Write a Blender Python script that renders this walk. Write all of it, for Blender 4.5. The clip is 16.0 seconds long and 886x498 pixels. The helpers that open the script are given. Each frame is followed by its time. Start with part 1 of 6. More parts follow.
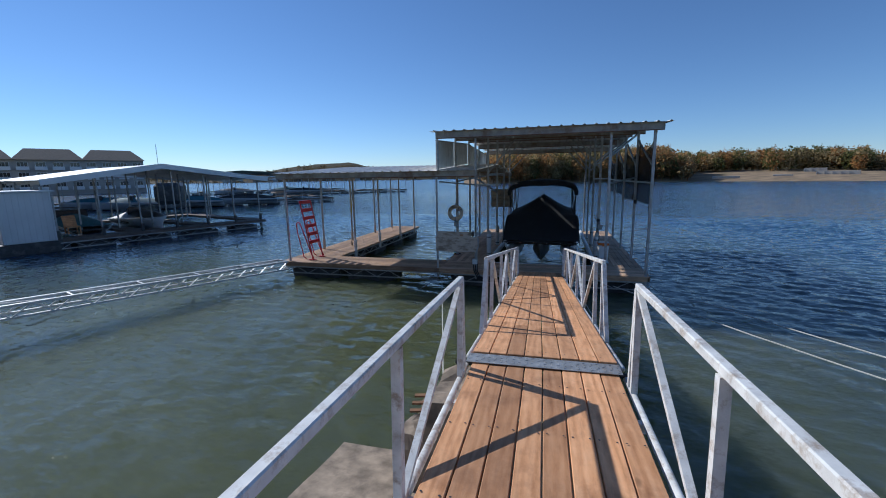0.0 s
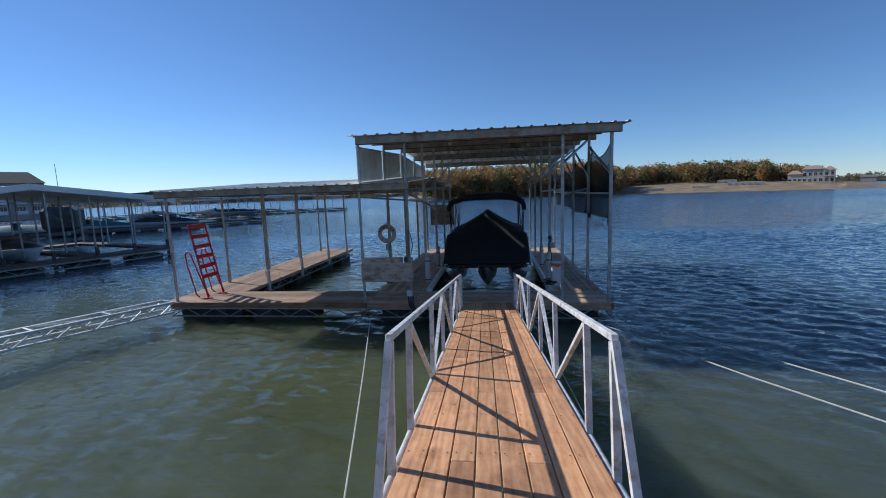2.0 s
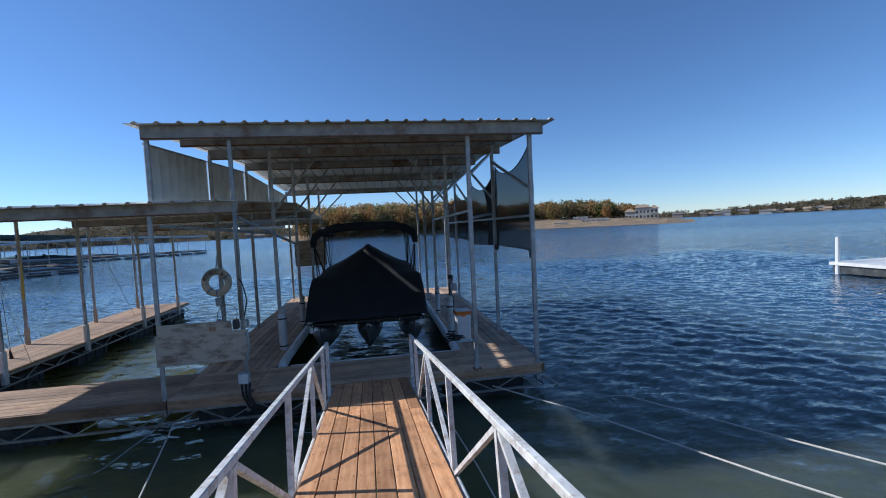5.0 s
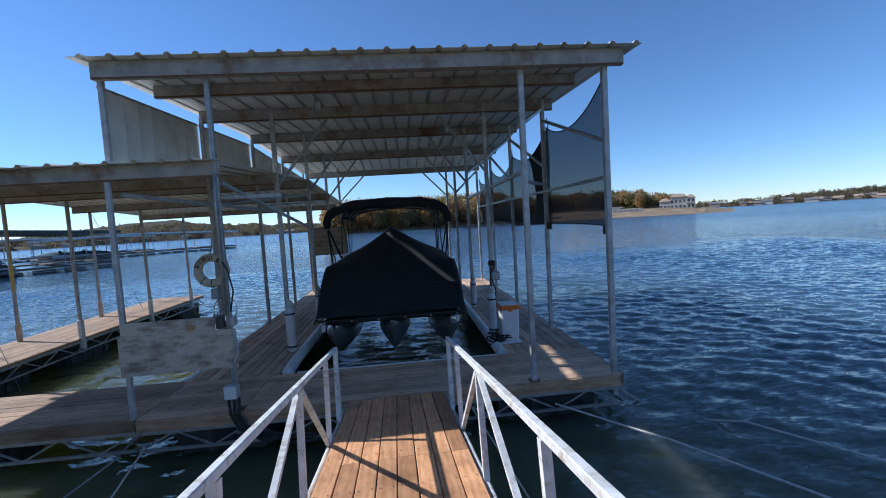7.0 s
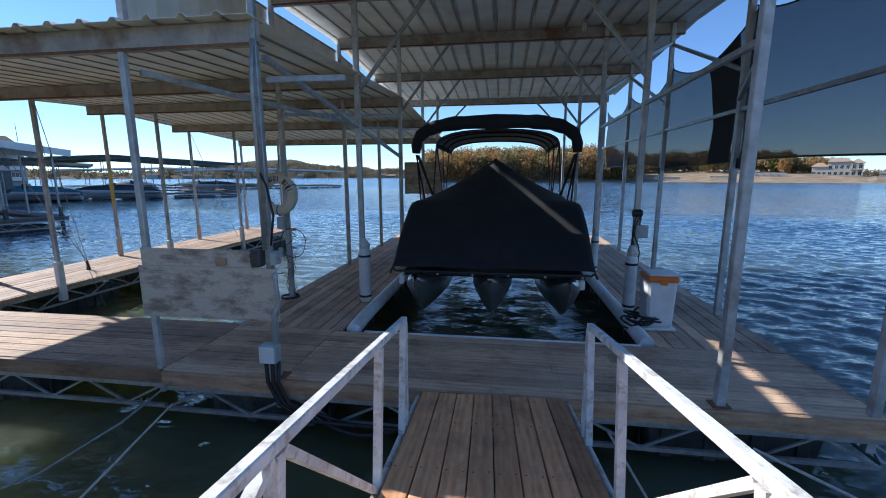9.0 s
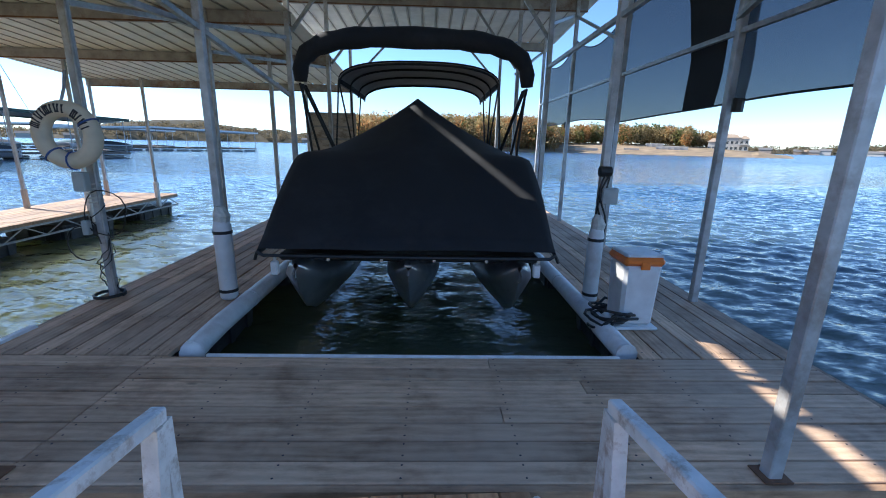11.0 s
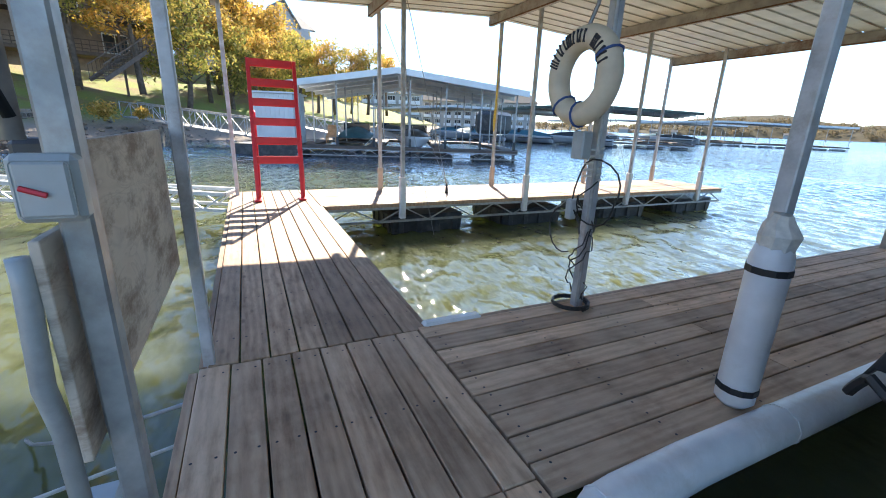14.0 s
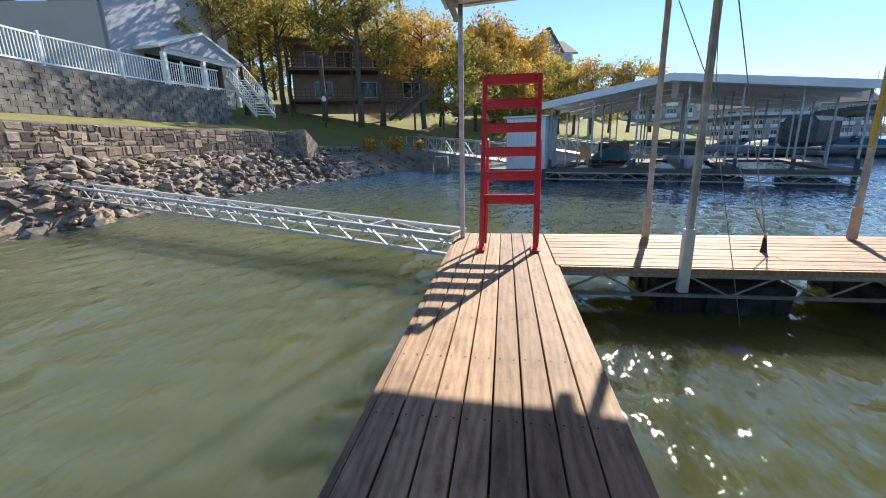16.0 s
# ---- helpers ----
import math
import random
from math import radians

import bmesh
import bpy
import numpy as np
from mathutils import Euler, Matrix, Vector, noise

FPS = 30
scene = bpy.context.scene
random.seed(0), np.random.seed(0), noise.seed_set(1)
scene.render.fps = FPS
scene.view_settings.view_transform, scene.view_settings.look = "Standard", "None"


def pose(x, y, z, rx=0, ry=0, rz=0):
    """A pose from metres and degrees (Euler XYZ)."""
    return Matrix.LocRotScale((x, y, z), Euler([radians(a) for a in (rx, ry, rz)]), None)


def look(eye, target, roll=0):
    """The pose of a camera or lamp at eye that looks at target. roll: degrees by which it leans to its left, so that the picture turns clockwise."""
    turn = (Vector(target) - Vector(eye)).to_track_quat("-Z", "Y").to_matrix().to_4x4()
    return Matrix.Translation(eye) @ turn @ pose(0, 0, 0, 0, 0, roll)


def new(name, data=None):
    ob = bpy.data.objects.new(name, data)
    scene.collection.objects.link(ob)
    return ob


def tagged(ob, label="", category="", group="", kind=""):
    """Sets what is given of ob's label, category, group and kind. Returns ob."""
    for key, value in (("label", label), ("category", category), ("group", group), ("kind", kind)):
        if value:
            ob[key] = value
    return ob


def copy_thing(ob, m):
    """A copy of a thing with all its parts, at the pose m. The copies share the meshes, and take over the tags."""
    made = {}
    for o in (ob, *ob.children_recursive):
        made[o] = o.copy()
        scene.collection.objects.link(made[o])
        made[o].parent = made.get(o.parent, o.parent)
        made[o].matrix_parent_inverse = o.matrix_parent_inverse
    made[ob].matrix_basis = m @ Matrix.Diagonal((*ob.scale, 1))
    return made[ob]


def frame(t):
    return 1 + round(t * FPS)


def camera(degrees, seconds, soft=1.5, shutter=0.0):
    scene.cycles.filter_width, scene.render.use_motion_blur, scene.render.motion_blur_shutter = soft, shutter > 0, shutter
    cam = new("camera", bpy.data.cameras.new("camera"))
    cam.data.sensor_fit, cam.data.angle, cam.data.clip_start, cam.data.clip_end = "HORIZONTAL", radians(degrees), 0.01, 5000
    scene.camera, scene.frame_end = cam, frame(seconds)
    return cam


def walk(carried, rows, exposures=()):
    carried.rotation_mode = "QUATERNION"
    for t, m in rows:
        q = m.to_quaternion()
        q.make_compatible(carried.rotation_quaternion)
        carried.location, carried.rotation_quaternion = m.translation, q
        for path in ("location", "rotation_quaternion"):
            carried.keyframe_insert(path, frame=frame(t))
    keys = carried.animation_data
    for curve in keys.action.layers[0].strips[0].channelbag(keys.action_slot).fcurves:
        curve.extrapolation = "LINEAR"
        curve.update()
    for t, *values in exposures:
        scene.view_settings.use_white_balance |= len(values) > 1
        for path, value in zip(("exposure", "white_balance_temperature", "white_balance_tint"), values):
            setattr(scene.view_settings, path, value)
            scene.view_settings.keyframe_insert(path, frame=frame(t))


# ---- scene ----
cam = camera(93.6, 16.0, 1.0)
PATH = [
    (0, (0.414, -0.035, 2.872), (-0.099, 1.868, 2.53), -0.9),
    (0.5, (0.399, 0.491, 2.834), (-0.054, 2.412, 2.513), -0.8),
    (1, (0.342, 1.072, 2.8), (-0.046, 3.012, 2.505), -1.2),
    (1.5, (0.323, 1.718, 2.785), (-0.006, 3.671, 2.509), -1.8),
    (2, (0.317, 2.269, 2.768), (0.055, 4.234, 2.5), -2.0),
    (2.5, (0.311, 2.909, 2.711), (0.142, 4.883, 2.441), -2.1),
    (3, (0.331, 3.512, 2.674), (0.282, 5.492, 2.397), -2.0),
    (3.5, (0.296, 3.991, 2.649), (0.405, 5.97, 2.384), -1.4),
    (4, (0.317, 4.579, 2.587), (0.582, 6.549, 2.373), -1.5),
    (6.5, (0.266, 6.78, 2.3), (0.544, 8.76, 2.268), -4.2),
    (7, (0.297, 7.27, 2.164), (0.47, 9.259, 2.034), -3.5),
    (7.5, (0.259, 7.758, 2.036), (0.3, 9.746, 1.824), -2.6),
    (8, (0.229, 8.251, 1.968), (0.132, 10.228, 1.685), -1.8),
    (8.5, (0.113, 8.697, 1.903), (-0.12, 10.657, 1.58), -0.8),
    (9, (0.098, 9.163, 1.821), (-0.18, 11.113, 1.477), -0.1),
    (11.5, (0.164, 11.211, 1.489), (0.264, 13.14, 0.973), 1.5),
    (12, (0.041, 11.558, 1.41), (-0.296, 13.45, 0.857), 2.6),
    (12.5, (-0.082, 11.879, 1.348), (-0.897, 13.605, 0.752), 2.6),
    (13, (-0.265, 12.214, 1.296), (-1.49, 13.673, 0.688), 3.0),
    (13.5, (-0.498, 12.532, 1.255), (-2.026, 13.675, 0.655), 2.7),
    (14, (-0.891, 12.81, 1.253), (-2.626, 13.624, 0.68), 2.1),
    (14.5, (-1.333, 13.06, 1.269), (-3.198, 13.538, 0.728), 0.5),
    (15, (-1.87, 13.152, 1.294), (-3.797, 13.333, 0.788), -0.3),
    (15.5, (-2.383, 13.22, 1.299), (-4.323, 13.142, 0.82), -1.0),
    (16, (-2.834, 13.18, 1.314), (-4.751, 12.892, 0.823), -1.3),
]
LIGHT = [(0, -0.33, 5700, 10), (3.5, -0.22, 5700, 10), (7, 0.15, 5600, 10), (9, 0.5, 5800, 10), (11.5, 1.4, 6200, 10), (12.5, 1.88, 6800, 10), (13.5, 1.98, 7100, 10), (14.5, 1.52, 6800, 10), (15.2, 1.15, 6800, 10), (16, 0.8, 6700, 10)]
walk(cam, [(t, look(eye, target, roll)) for t, eye, target, roll in PATH], LIGHT)

# ---- light ----
world = bpy.data.worlds.new("sky")
scene.world = world
world.use_nodes = True
wn = world.node_tree
sky = wn.nodes.new("ShaderNodeTexSky")
sky.sky_type = 'NISHITA'
sky.sun_disc = False
SUN_EL, SUN_AZ = radians(35.3), radians(-70.0)
sky.sun_elevation, sky.sun_rotation = SUN_EL, SUN_AZ
sky.altitude, sky.air_density, sky.dust_density, sky.ozone_density = 1200, 1.0, 0.0, 6.0
wn.nodes["Background"].inputs[1].default_value = 0.125
wn.links.new(sky.outputs[0], wn.nodes["Background"].inputs[0])
sun_data = bpy.data.lights.new("sun", 'SUN')
sun_data.energy, sun_data.angle, sun_data.color = 5.0, radians(0.53), (1.0, 0.94, 0.84)
sun = new("sun", sun_data)
sun_dir = Vector((math.sin(SUN_AZ) * math.cos(SUN_EL), math.cos(SUN_AZ) * math.cos(SUN_EL), math.sin(SUN_EL)))
sun.matrix_world = look(sun_dir * 50, (0, 0, 0))

WATER = -0.55


# ---- materials ----
def material(name):
    m = bpy.data.materials.new(name)
    m.use_nodes = True
    return m, m.node_tree.nodes, m.node_tree.links, m.node_tree.nodes["Principled BSDF"]


def node(ns, kind, **values):
    n = ns.new(kind)
    for k, v in values.items():
        n.inputs[k].default_value = v
    return n


def ramp(ns, ls, fac, stops):
    r = ns.new("ShaderNodeValToRGB")
    e = r.color_ramp.elements
    while len(e) < len(stops):
        e.new(0.5)
    for i, (p, c) in enumerate(stops):
        e[i].position, e[i].color = p, (*c, 1)
    ls.new(fac, r.inputs[0])
    return r.outputs[0]


def mix(ns, ls, fac, a, b, mode='MIX'):
    m = ns.new("ShaderNodeMix")
    m.data_type, m.blend_type = 'RGBA', mode
    for sock, v in ((m.inputs[0], fac), (m.inputs[6], a), (m.inputs[7], b)):
        if isinstance(v, (int, float)):
            sock.default_value = v
        elif isinstance(v, tuple):
            sock.default_value = (*v, 1)
        else:
            ls.new(v, sock)
    return m.outputs[2]


def noise_tex(ns, ls, scale, detail=4, vec=None, rough=0.55):
    n = node(ns, "ShaderNodeTexNoise", Scale=scale, Detail=detail, Roughness=rough)
    if vec is not None:
        ls.new(vec, n.inputs["Vector"])
    return n.outputs["Fac"]


def bump(ns, ls, p, height, strength, dist=0.01):
    b = node(ns, "ShaderNodeBump", Strength=strength, Distance=dist)
    ls.new(height, b.inputs["Height"])
    ls.new(b.outputs[0], p.inputs["Normal"])


def wood(name, dark, mid, light, stain, rough=0.75, weather=0.3):
    """Planks: grain along local x, tone by the piece."""
    m, ns, ls, p = material(name)
    tc, info, geo = ns.new("ShaderNodeTexCoord"), ns.new("ShaderNodeObjectInfo"), ns.new("ShaderNodeNewGeometry")
    comb = ns.new("ShaderNodeCombineXYZ")
    mul = node(ns, "ShaderNodeMath")
    mul.operation = 'MULTIPLY'
    mul.inputs[1].default_value = 57.0
    ls.new(info.outputs["Random"], mul.inputs[0])
    for i in range(3):
        ls.new(mul.outputs[0], comb.inputs[i])
    add = ns.new("ShaderNodeVectorMath")
    ls.new(tc.outputs["Object"], add.inputs[0])
    ls.new(comb.outputs[0], add.inputs[1])
    mp = node(ns, "ShaderNodeMapping")
    mp.inputs["Scale"].default_value = (1.5, 8, 8)
    ls.new(add.outputs[0], mp.inputs[0])
    grain = noise_tex(ns, ls, 3.2, 7, mp.outputs[0], 0.65)
    mp2 = node(ns, "ShaderNodeMapping")
    mp2.inputs["Scale"].default_value = (0.28, 2.4, 2.4)
    ls.new(add.outputs[0], mp2.inputs[0])
    wv = node(ns, "ShaderNodeTexWave", Scale=2.3, Distortion=9.0, Detail=3.0)
    wv.inputs["Detail Scale"].default_value = 1.2
    wv.bands_direction = 'Y'
    ls.new(mp2.outputs[0], wv.inputs[0])
    base = ramp(ns, ls, grain, [(0.30, dark), (0.5, mid), (0.72, light)])
    base = mix(ns, ls, 0.30, base, ramp(ns, ls, wv.outputs["Fac"], [(0.0, dark), (0.55, mid), (1.0, light)]))
    patch = noise_tex(ns, ls, 2.2, 6, geo.outputs["Position"], 0.7)
    base = mix(ns, ls, 1.0, base, ramp(ns, ls, patch, [(0.32, (0.66, 0.64, 0.63)), (0.5, (1.0, 1.0, 1.0)), (0.68, (1.16, 1.13, 1.08))]), 'MULTIPLY')
    tone = ramp(ns, ls, info.outputs["Random"], [(0.0, (0.60, 0.57, 0.54)), (0.5, (0.95, 0.94, 0.92)), (1.0, (1.25, 1.22, 1.17))])
    base = mix(ns, ls, 1.0, base, tone, 'MULTIPLY')
    kn = node(ns, "ShaderNodeTexVoronoi", Scale=1.0)
    mp3 = node(ns, "ShaderNodeMapping")
    mp3.inputs["Scale"].default_value = (1.9, 4.6, 0.0)
    ls.new(add.outputs[0], mp3.inputs[0])
    ls.new(mp3.outputs[0], kn.inputs["Vector"])
    base = mix(ns, ls, ramp(ns, ls, kn.outputs["Distance"], [(0.0, (0.8,) * 3), (0.045, (0.55,) * 3), (0.085, (0.0,) * 3)]), base, tuple(c * 0.45 for c in dark))
    big = noise_tex(ns, ls, 1.1, 4, geo.outputs["Position"], 0.6)
    base = mix(ns, ls, ramp(ns, ls, big, [(0.42, (0.0,) * 3), (0.68, (weather,) * 3)]), base, stain)
    ls.new(base, p.inputs["Base Color"])
    p.inputs["Roughness"].default_value = rough
    bump(ns, ls, p, grain, 0.28, 0.006)
    return m


def plain(name, col, rough=0.5, metal=0.0, var=0.25, scale=6.0, dirt=None, dirt_amount=0.5, bump_s=0.1, fine=60.0, dirt_scale=1.5):
    """Painted or moulded stuff with soft mottling, fine tooth and stains."""
    m, ns, ls, p = material(name)
    geo = ns.new("ShaderNodeNewGeometry")
    a = noise_tex(ns, ls, scale, 4, geo.outputs["Position"])
    c = mix(ns, ls, ramp(ns, ls, a, [(0.3, (0.0,) * 3), (0.7, (1.0,) * 3)]), tuple(x * (1 - var) for x in col), tuple(min(1, x * (1 + var * 0.5)) for x in col))
    if dirt:
        d = noise_tex(ns, ls, dirt_scale, 8, geo.outputs["Position"], 0.72)
        c = mix(ns, ls, ramp(ns, ls, d, [(0.5, (0.0,) * 3), (0.66, (dirt_amount,) * 3)]), c, dirt)
    ls.new(c, p.inputs["Base Color"])
    p.inputs["Roughness"].default_value, p.inputs["Metallic"].default_value = rough, metal
    if bump_s:
        bump(ns, ls, p, noise_tex(ns, ls, fine, 3, geo.outputs["Position"]), bump_s, 0.004)
    return m


M_NEW = wood("new_decking", (0.42, 0.19, 0.08), (0.66, 0.335, 0.16), (0.78, 0.45, 0.25), (0.46, 0.25, 0.12), 0.7, 0.25)
M_MID = wood("stained_decking", (0.20, 0.115, 0.07), (0.42, 0.27, 0.165), (0.56, 0.39, 0.255), (0.30, 0.20, 0.14), 0.7, 0.4)
M_OLD = wood("weathered_decking", (0.36, 0.215, 0.13), (0.61, 0.405, 0.26), (0.76, 0.55, 0.38), (0.56, 0.41, 0.29), 0.7, 0.6)


def ply():
    """Weathered plywood: grey face with swirling brown figure and stains."""
    m, ns, ls, p = material("weathered_plywood")
    geo = ns.new("ShaderNodeNewGeometry")
    mp = node(ns, "ShaderNodeMapping")
    mp.inputs["Scale"].default_value = (1.0, 1.0, 2.4)
    ls.new(geo.outputs["Position"], mp.inputs[0])
    n = node(ns, "ShaderNodeTexNoise", Scale=2.6, Detail=3.0, Roughness=0.5, Distortion=1.6)
    ls.new(mp.outputs[0], n.inputs["Vector"])
    lo, mi, hi = (0.13, 0.08, 0.05), (0.40, 0.31, 0.235), (0.60, 0.515, 0.42)
    c = ramp(ns, ls, n.outputs["Fac"], [(0.30, mi), (0.40, hi), (0.45, lo), (0.48, hi), (0.54, mi), (0.575, lo), (0.61, hi), (0.70, mi)])
    c = mix(ns, ls, 0.82, c, hi)
    st = noise_tex(ns, ls, 3.0, 7, mp.outputs[0], 0.72)
    c = mix(ns, ls, ramp(ns, ls, st, [(0.46, (0.0,) * 3), (0.62, (0.8,) * 3)]), c, (0.19, 0.125, 0.085))
    ls.new(c, p.inputs["Base Color"])
    p.inputs["Roughness"].default_value = 0.85
    bump(ns, ls, p, noise_tex(ns, ls, 60, 3, geo.outputs["Position"]), 0.25, 0.004)
    return m


M_PLY = ply()
M_SLEEVE = plain("pale_sleeve_timber", (0.52, 0.44, 0.36), 0.7, 0.0, 0.2, 7, (0.34, 0.27, 0.21), 0.5, 0.15, 40, 4)
M_TRUSS = plain("bright_galvanized_truss", (0.60, 0.61, 0.61), 0.45, 0.25, 0.2, 10, (0.36, 0.34, 0.31), 0.4, 0.12, 40, 4)
M_RAIL = plain("weathered_rail_paint", (0.72, 0.72, 0.70), 0.55, 0.0, 0.25, 9, (0.30, 0.22, 0.15), 0.8, 0.25, 90, 13)
M_GALV = plain("galvanized_steel", (0.42, 0.43, 0.43), 0.5, 0.55, 0.3, 14, (0.26, 0.20, 0.15), 0.5, 0.15, 40, 3)
M_POST = plain("post_steel", (0.52, 0.53, 0.54), 0.5, 0.25, 0.3, 8, (0.24, 0.17, 0.12), 0.6, 0.15, 40, 3)
M_BEAM = plain("rusty_beam_paint", (0.40, 0.38, 0.355), 0.6, 0.15, 0.3, 5, (0.18, 0.09, 0.05), 0.9, 0.2, 50, 1.6)
M_SHEET = plain("roof_sheet", (0.80, 0.78, 0.73), 0.45, 0.1, 0.15, 2.5, (0.48, 0.42, 0.34), 0.5, 0.05, 30, 0.9)
M_RUST = plain("rusty_flange", (0.20, 0.10, 0.055), 0.85, 0.1, 0.4, 20, (0.32, 0.18, 0.09), 0.7, 0.4, 80)
M_RED = plain("red_enamel", (0.62, 0.02, 0.03), 0.35, 0.0, 0.15, 12, (0.35, 0.02, 0.02), 0.4, 0.05)
M_WHITE = plain("white_plastic", (0.74, 0.75, 0.75), 0.45, 0.0, 0.12, 7, (0.48, 0.44, 0.38), 0.5, 0.08, 40, 3)
M_ORANGE = plain("orange_plastic", (0.80, 0.20, 0.03), 0.4, 0.0, 0.12, 10, None, 0, 0.05)
M_BLACKPL = plain("black_float_plastic", (0.05, 0.052, 0.054), 0.5, 0.0, 0.4, 5, (0.17, 0.17, 0.15), 0.6, 0.2, 30, 2)
M_BLACK = plain("black_rubber", (0.018, 0.018, 0.019), 0.55, 0.0, 0.3, 15, None, 0, 0.1)
M_CANVAS = plain("black_canvas", (0.010, 0.011, 0.014), 0.85, 0.0, 0.25, 2.5, (0.03, 0.03, 0.034), 0.5, 0.3, 350)
M_CANVAS.node_tree.nodes["Principled BSDF"].inputs["Sheen Weight"].default_value = 0.04
M_CANVAS_IN = plain("canvas_lining", (0.30, 0.29, 0.27), 0.85, 0.0, 0.15, 4, None, 0, 0.2, 300)
M_ALU = plain("brushed_aluminium", (0.62, 0.63, 0.65), 0.32, 0.9, 0.25, 6, (0.30, 0.30, 0.28), 0.5, 0.1, 60)
M_CONC = plain("old_concrete", (0.34, 0.27, 0.20), 0.9, 0.0, 0.5, 5, (0.13, 0.10, 0.08), 0.8, 1.0, 18)
M_STONE = plain("riprap_stone", (0.36, 0.32, 0.28), 0.9, 0.0, 0.45, 1.8, (0.52, 0.40, 0.28), 0.6, 0.7, 14, 0.7)
M_BLOCK = plain("split_block", (0.22, 0.205, 0.19), 0.95, 0.0, 0.6, 3, (0.10, 0.09, 0.08), 0.7, 1.0, 12, 2)
M_FIELD = plain("field_stone", (0.33, 0.27, 0.22), 0.95, 0.0, 0.45, 2.2, (0.18, 0.15, 0.13), 0.7, 0.8, 10, 1.5)
M_SIDING = plain("grey_siding", (0.41, 0.43, 0.47), 0.6, 0.0, 0.06, 1.5, None, 0, 0.05)
M_BROWN = plain("brown_siding", (0.36, 0.27, 0.21), 0.75, 0.0, 0.2, 1.2, (0.17, 0.12, 0.09), 0.5, 0.1)
M_SHINGLE = plain("grey_shingles", (0.16, 0.155, 0.15), 0.9, 0.0, 0.3, 6, None, 0, 0.4, 9)
M_TAN = plain("tan_shingles", (0.36, 0.27, 0.19), 0.9, 0.0, 0.2, 3, None, 0, 0.3, 6)
M_STUCCO = plain("white_stucco", (0.44, 0.41, 0.37), 0.8, 0.0, 0.06, 0.6, None, 0, 0.05)
M_TRIM = plain("white_trim_paint", (0.80, 0.80, 0.79), 0.5, 0.0, 0.06, 5, None, 0, 0.03)
M_GREENROOF = plain("dark_green_roof", (0.05, 0.075, 0.06), 0.5, 0.2, 0.2, 0.8, None, 0, 0.05)
M_WHITEROOF = plain("pale_metal_roof", (0.62, 0.65, 0.67), 0.4, 0.2, 0.12, 0.8, None, 0, 0.05)
M_ROPE = plain("pale_rope", (0.62, 0.60, 0.54), 0.9, 0.0, 0.2, 30, None, 0, 0.3, 200)
M_BLUEROPE = plain("blue_rope", (0.05, 0.10, 0.28), 0.9, 0.0, 0.2, 40, None, 0, 0.3, 200)
M_YROPE = plain("yellow_rope", (0.62, 0.46, 0.10), 0.9, 0.0, 0.25, 40, None, 0, 0.3, 200)
M_CABLE = plain("steel_cable", (0.30, 0.30, 0.30), 0.5, 0.6, 0.2, 30, None, 0, 0.1, 200)
M_BUOY = plain("life_ring_foam", (0.66, 0.58, 0.45), 0.7, 0.0, 0.18, 6, (0.42, 0.34, 0.24), 0.5, 0.15, 60, 3)
M_INK = plain("black_lettering", (0.03, 0.03, 0.04), 0.7, 0.0, 0.1, 20, None, 0, 0.0)
M_GREYBOX = plain("grey_electrical_box", (0.40, 0.43, 0.43), 0.5, 0.1, 0.15, 12, (0.25, 0.25, 0.24), 0.5, 0.08, 50, 4)
M_SAND = plain("bare_earth", (0.30, 0.215, 0.13), 0.95, 0.0, 0.5, 0.22, (0.13, 0.11, 0.05), 0.75, 0.5, 2, 0.12)
M_HULL = plain("boat_hull_gelcoat", (0.60, 0.62, 0.64), 0.35, 0.0, 0.1, 2, None, 0, 0.02)
M_TEAL = plain("teal_boat_cover", (0.05, 0.16, 0.19), 0.7, 0.0, 0.25, 2, None, 0, 0.1)
M_BARK = plain("tree_bark", (0.13, 0.10, 0.075), 0.95, 0.0, 0.4, 4, None, 0, 1.0, 18)
M_EARTHWOOD = plain("dark_deck_timber", (0.15, 0.11, 0.085), 0.85, 0.0, 0.3, 4, None, 0, 0.2)


def shade_mesh():
    m, ns, ls, p = material("shade_cloth")
    geo = ns.new("ShaderNodeNewGeometry")
    a = noise_tex(ns, ls, 1.6, 5, geo.outputs["Position"], 0.6)
    ls.new(ramp(ns, ls, a, [(0.3, (0.035, 0.038, 0.045)), (0.7, (0.065, 0.07, 0.08))]), p.inputs["Base Color"])
    p.inputs["Roughness"].default_value = 0.9
    tr, ms = ns.new("ShaderNodeBsdfTransparent"), ns.new("ShaderNodeMixShader")
    ms.inputs[0].default_value = 0.62
    out = ns["Material Output"]
    ls.new(tr.outputs[0], ms.inputs[1])
    ls.new(p.outputs[0], ms.inputs[2])
    ls.new(ms.outputs[0], out.inputs[0])
    bump(ns, ls, p, noise_tex(ns, ls, 8, 4, geo.outputs["Position"]), 0.4, 0.02)
    return m


M_CLOTH = shade_mesh()


def glass_dark(name, col, rough=0.08):
    m, ns, ls, p = material(name)
    p.inputs["Base Color"].default_value = (*col, 1)
    p.inputs["Roughness"].default_value = rough
    geo = ns.new("ShaderNodeNewGeometry")
    bump(ns, ls, p, noise_tex(ns, ls, 1.2, 2, geo.outputs["Position"]), 0.05, 0.02)
    return m


M_PANE = glass_dark("window_pane", (0.03, 0.04, 0.05))


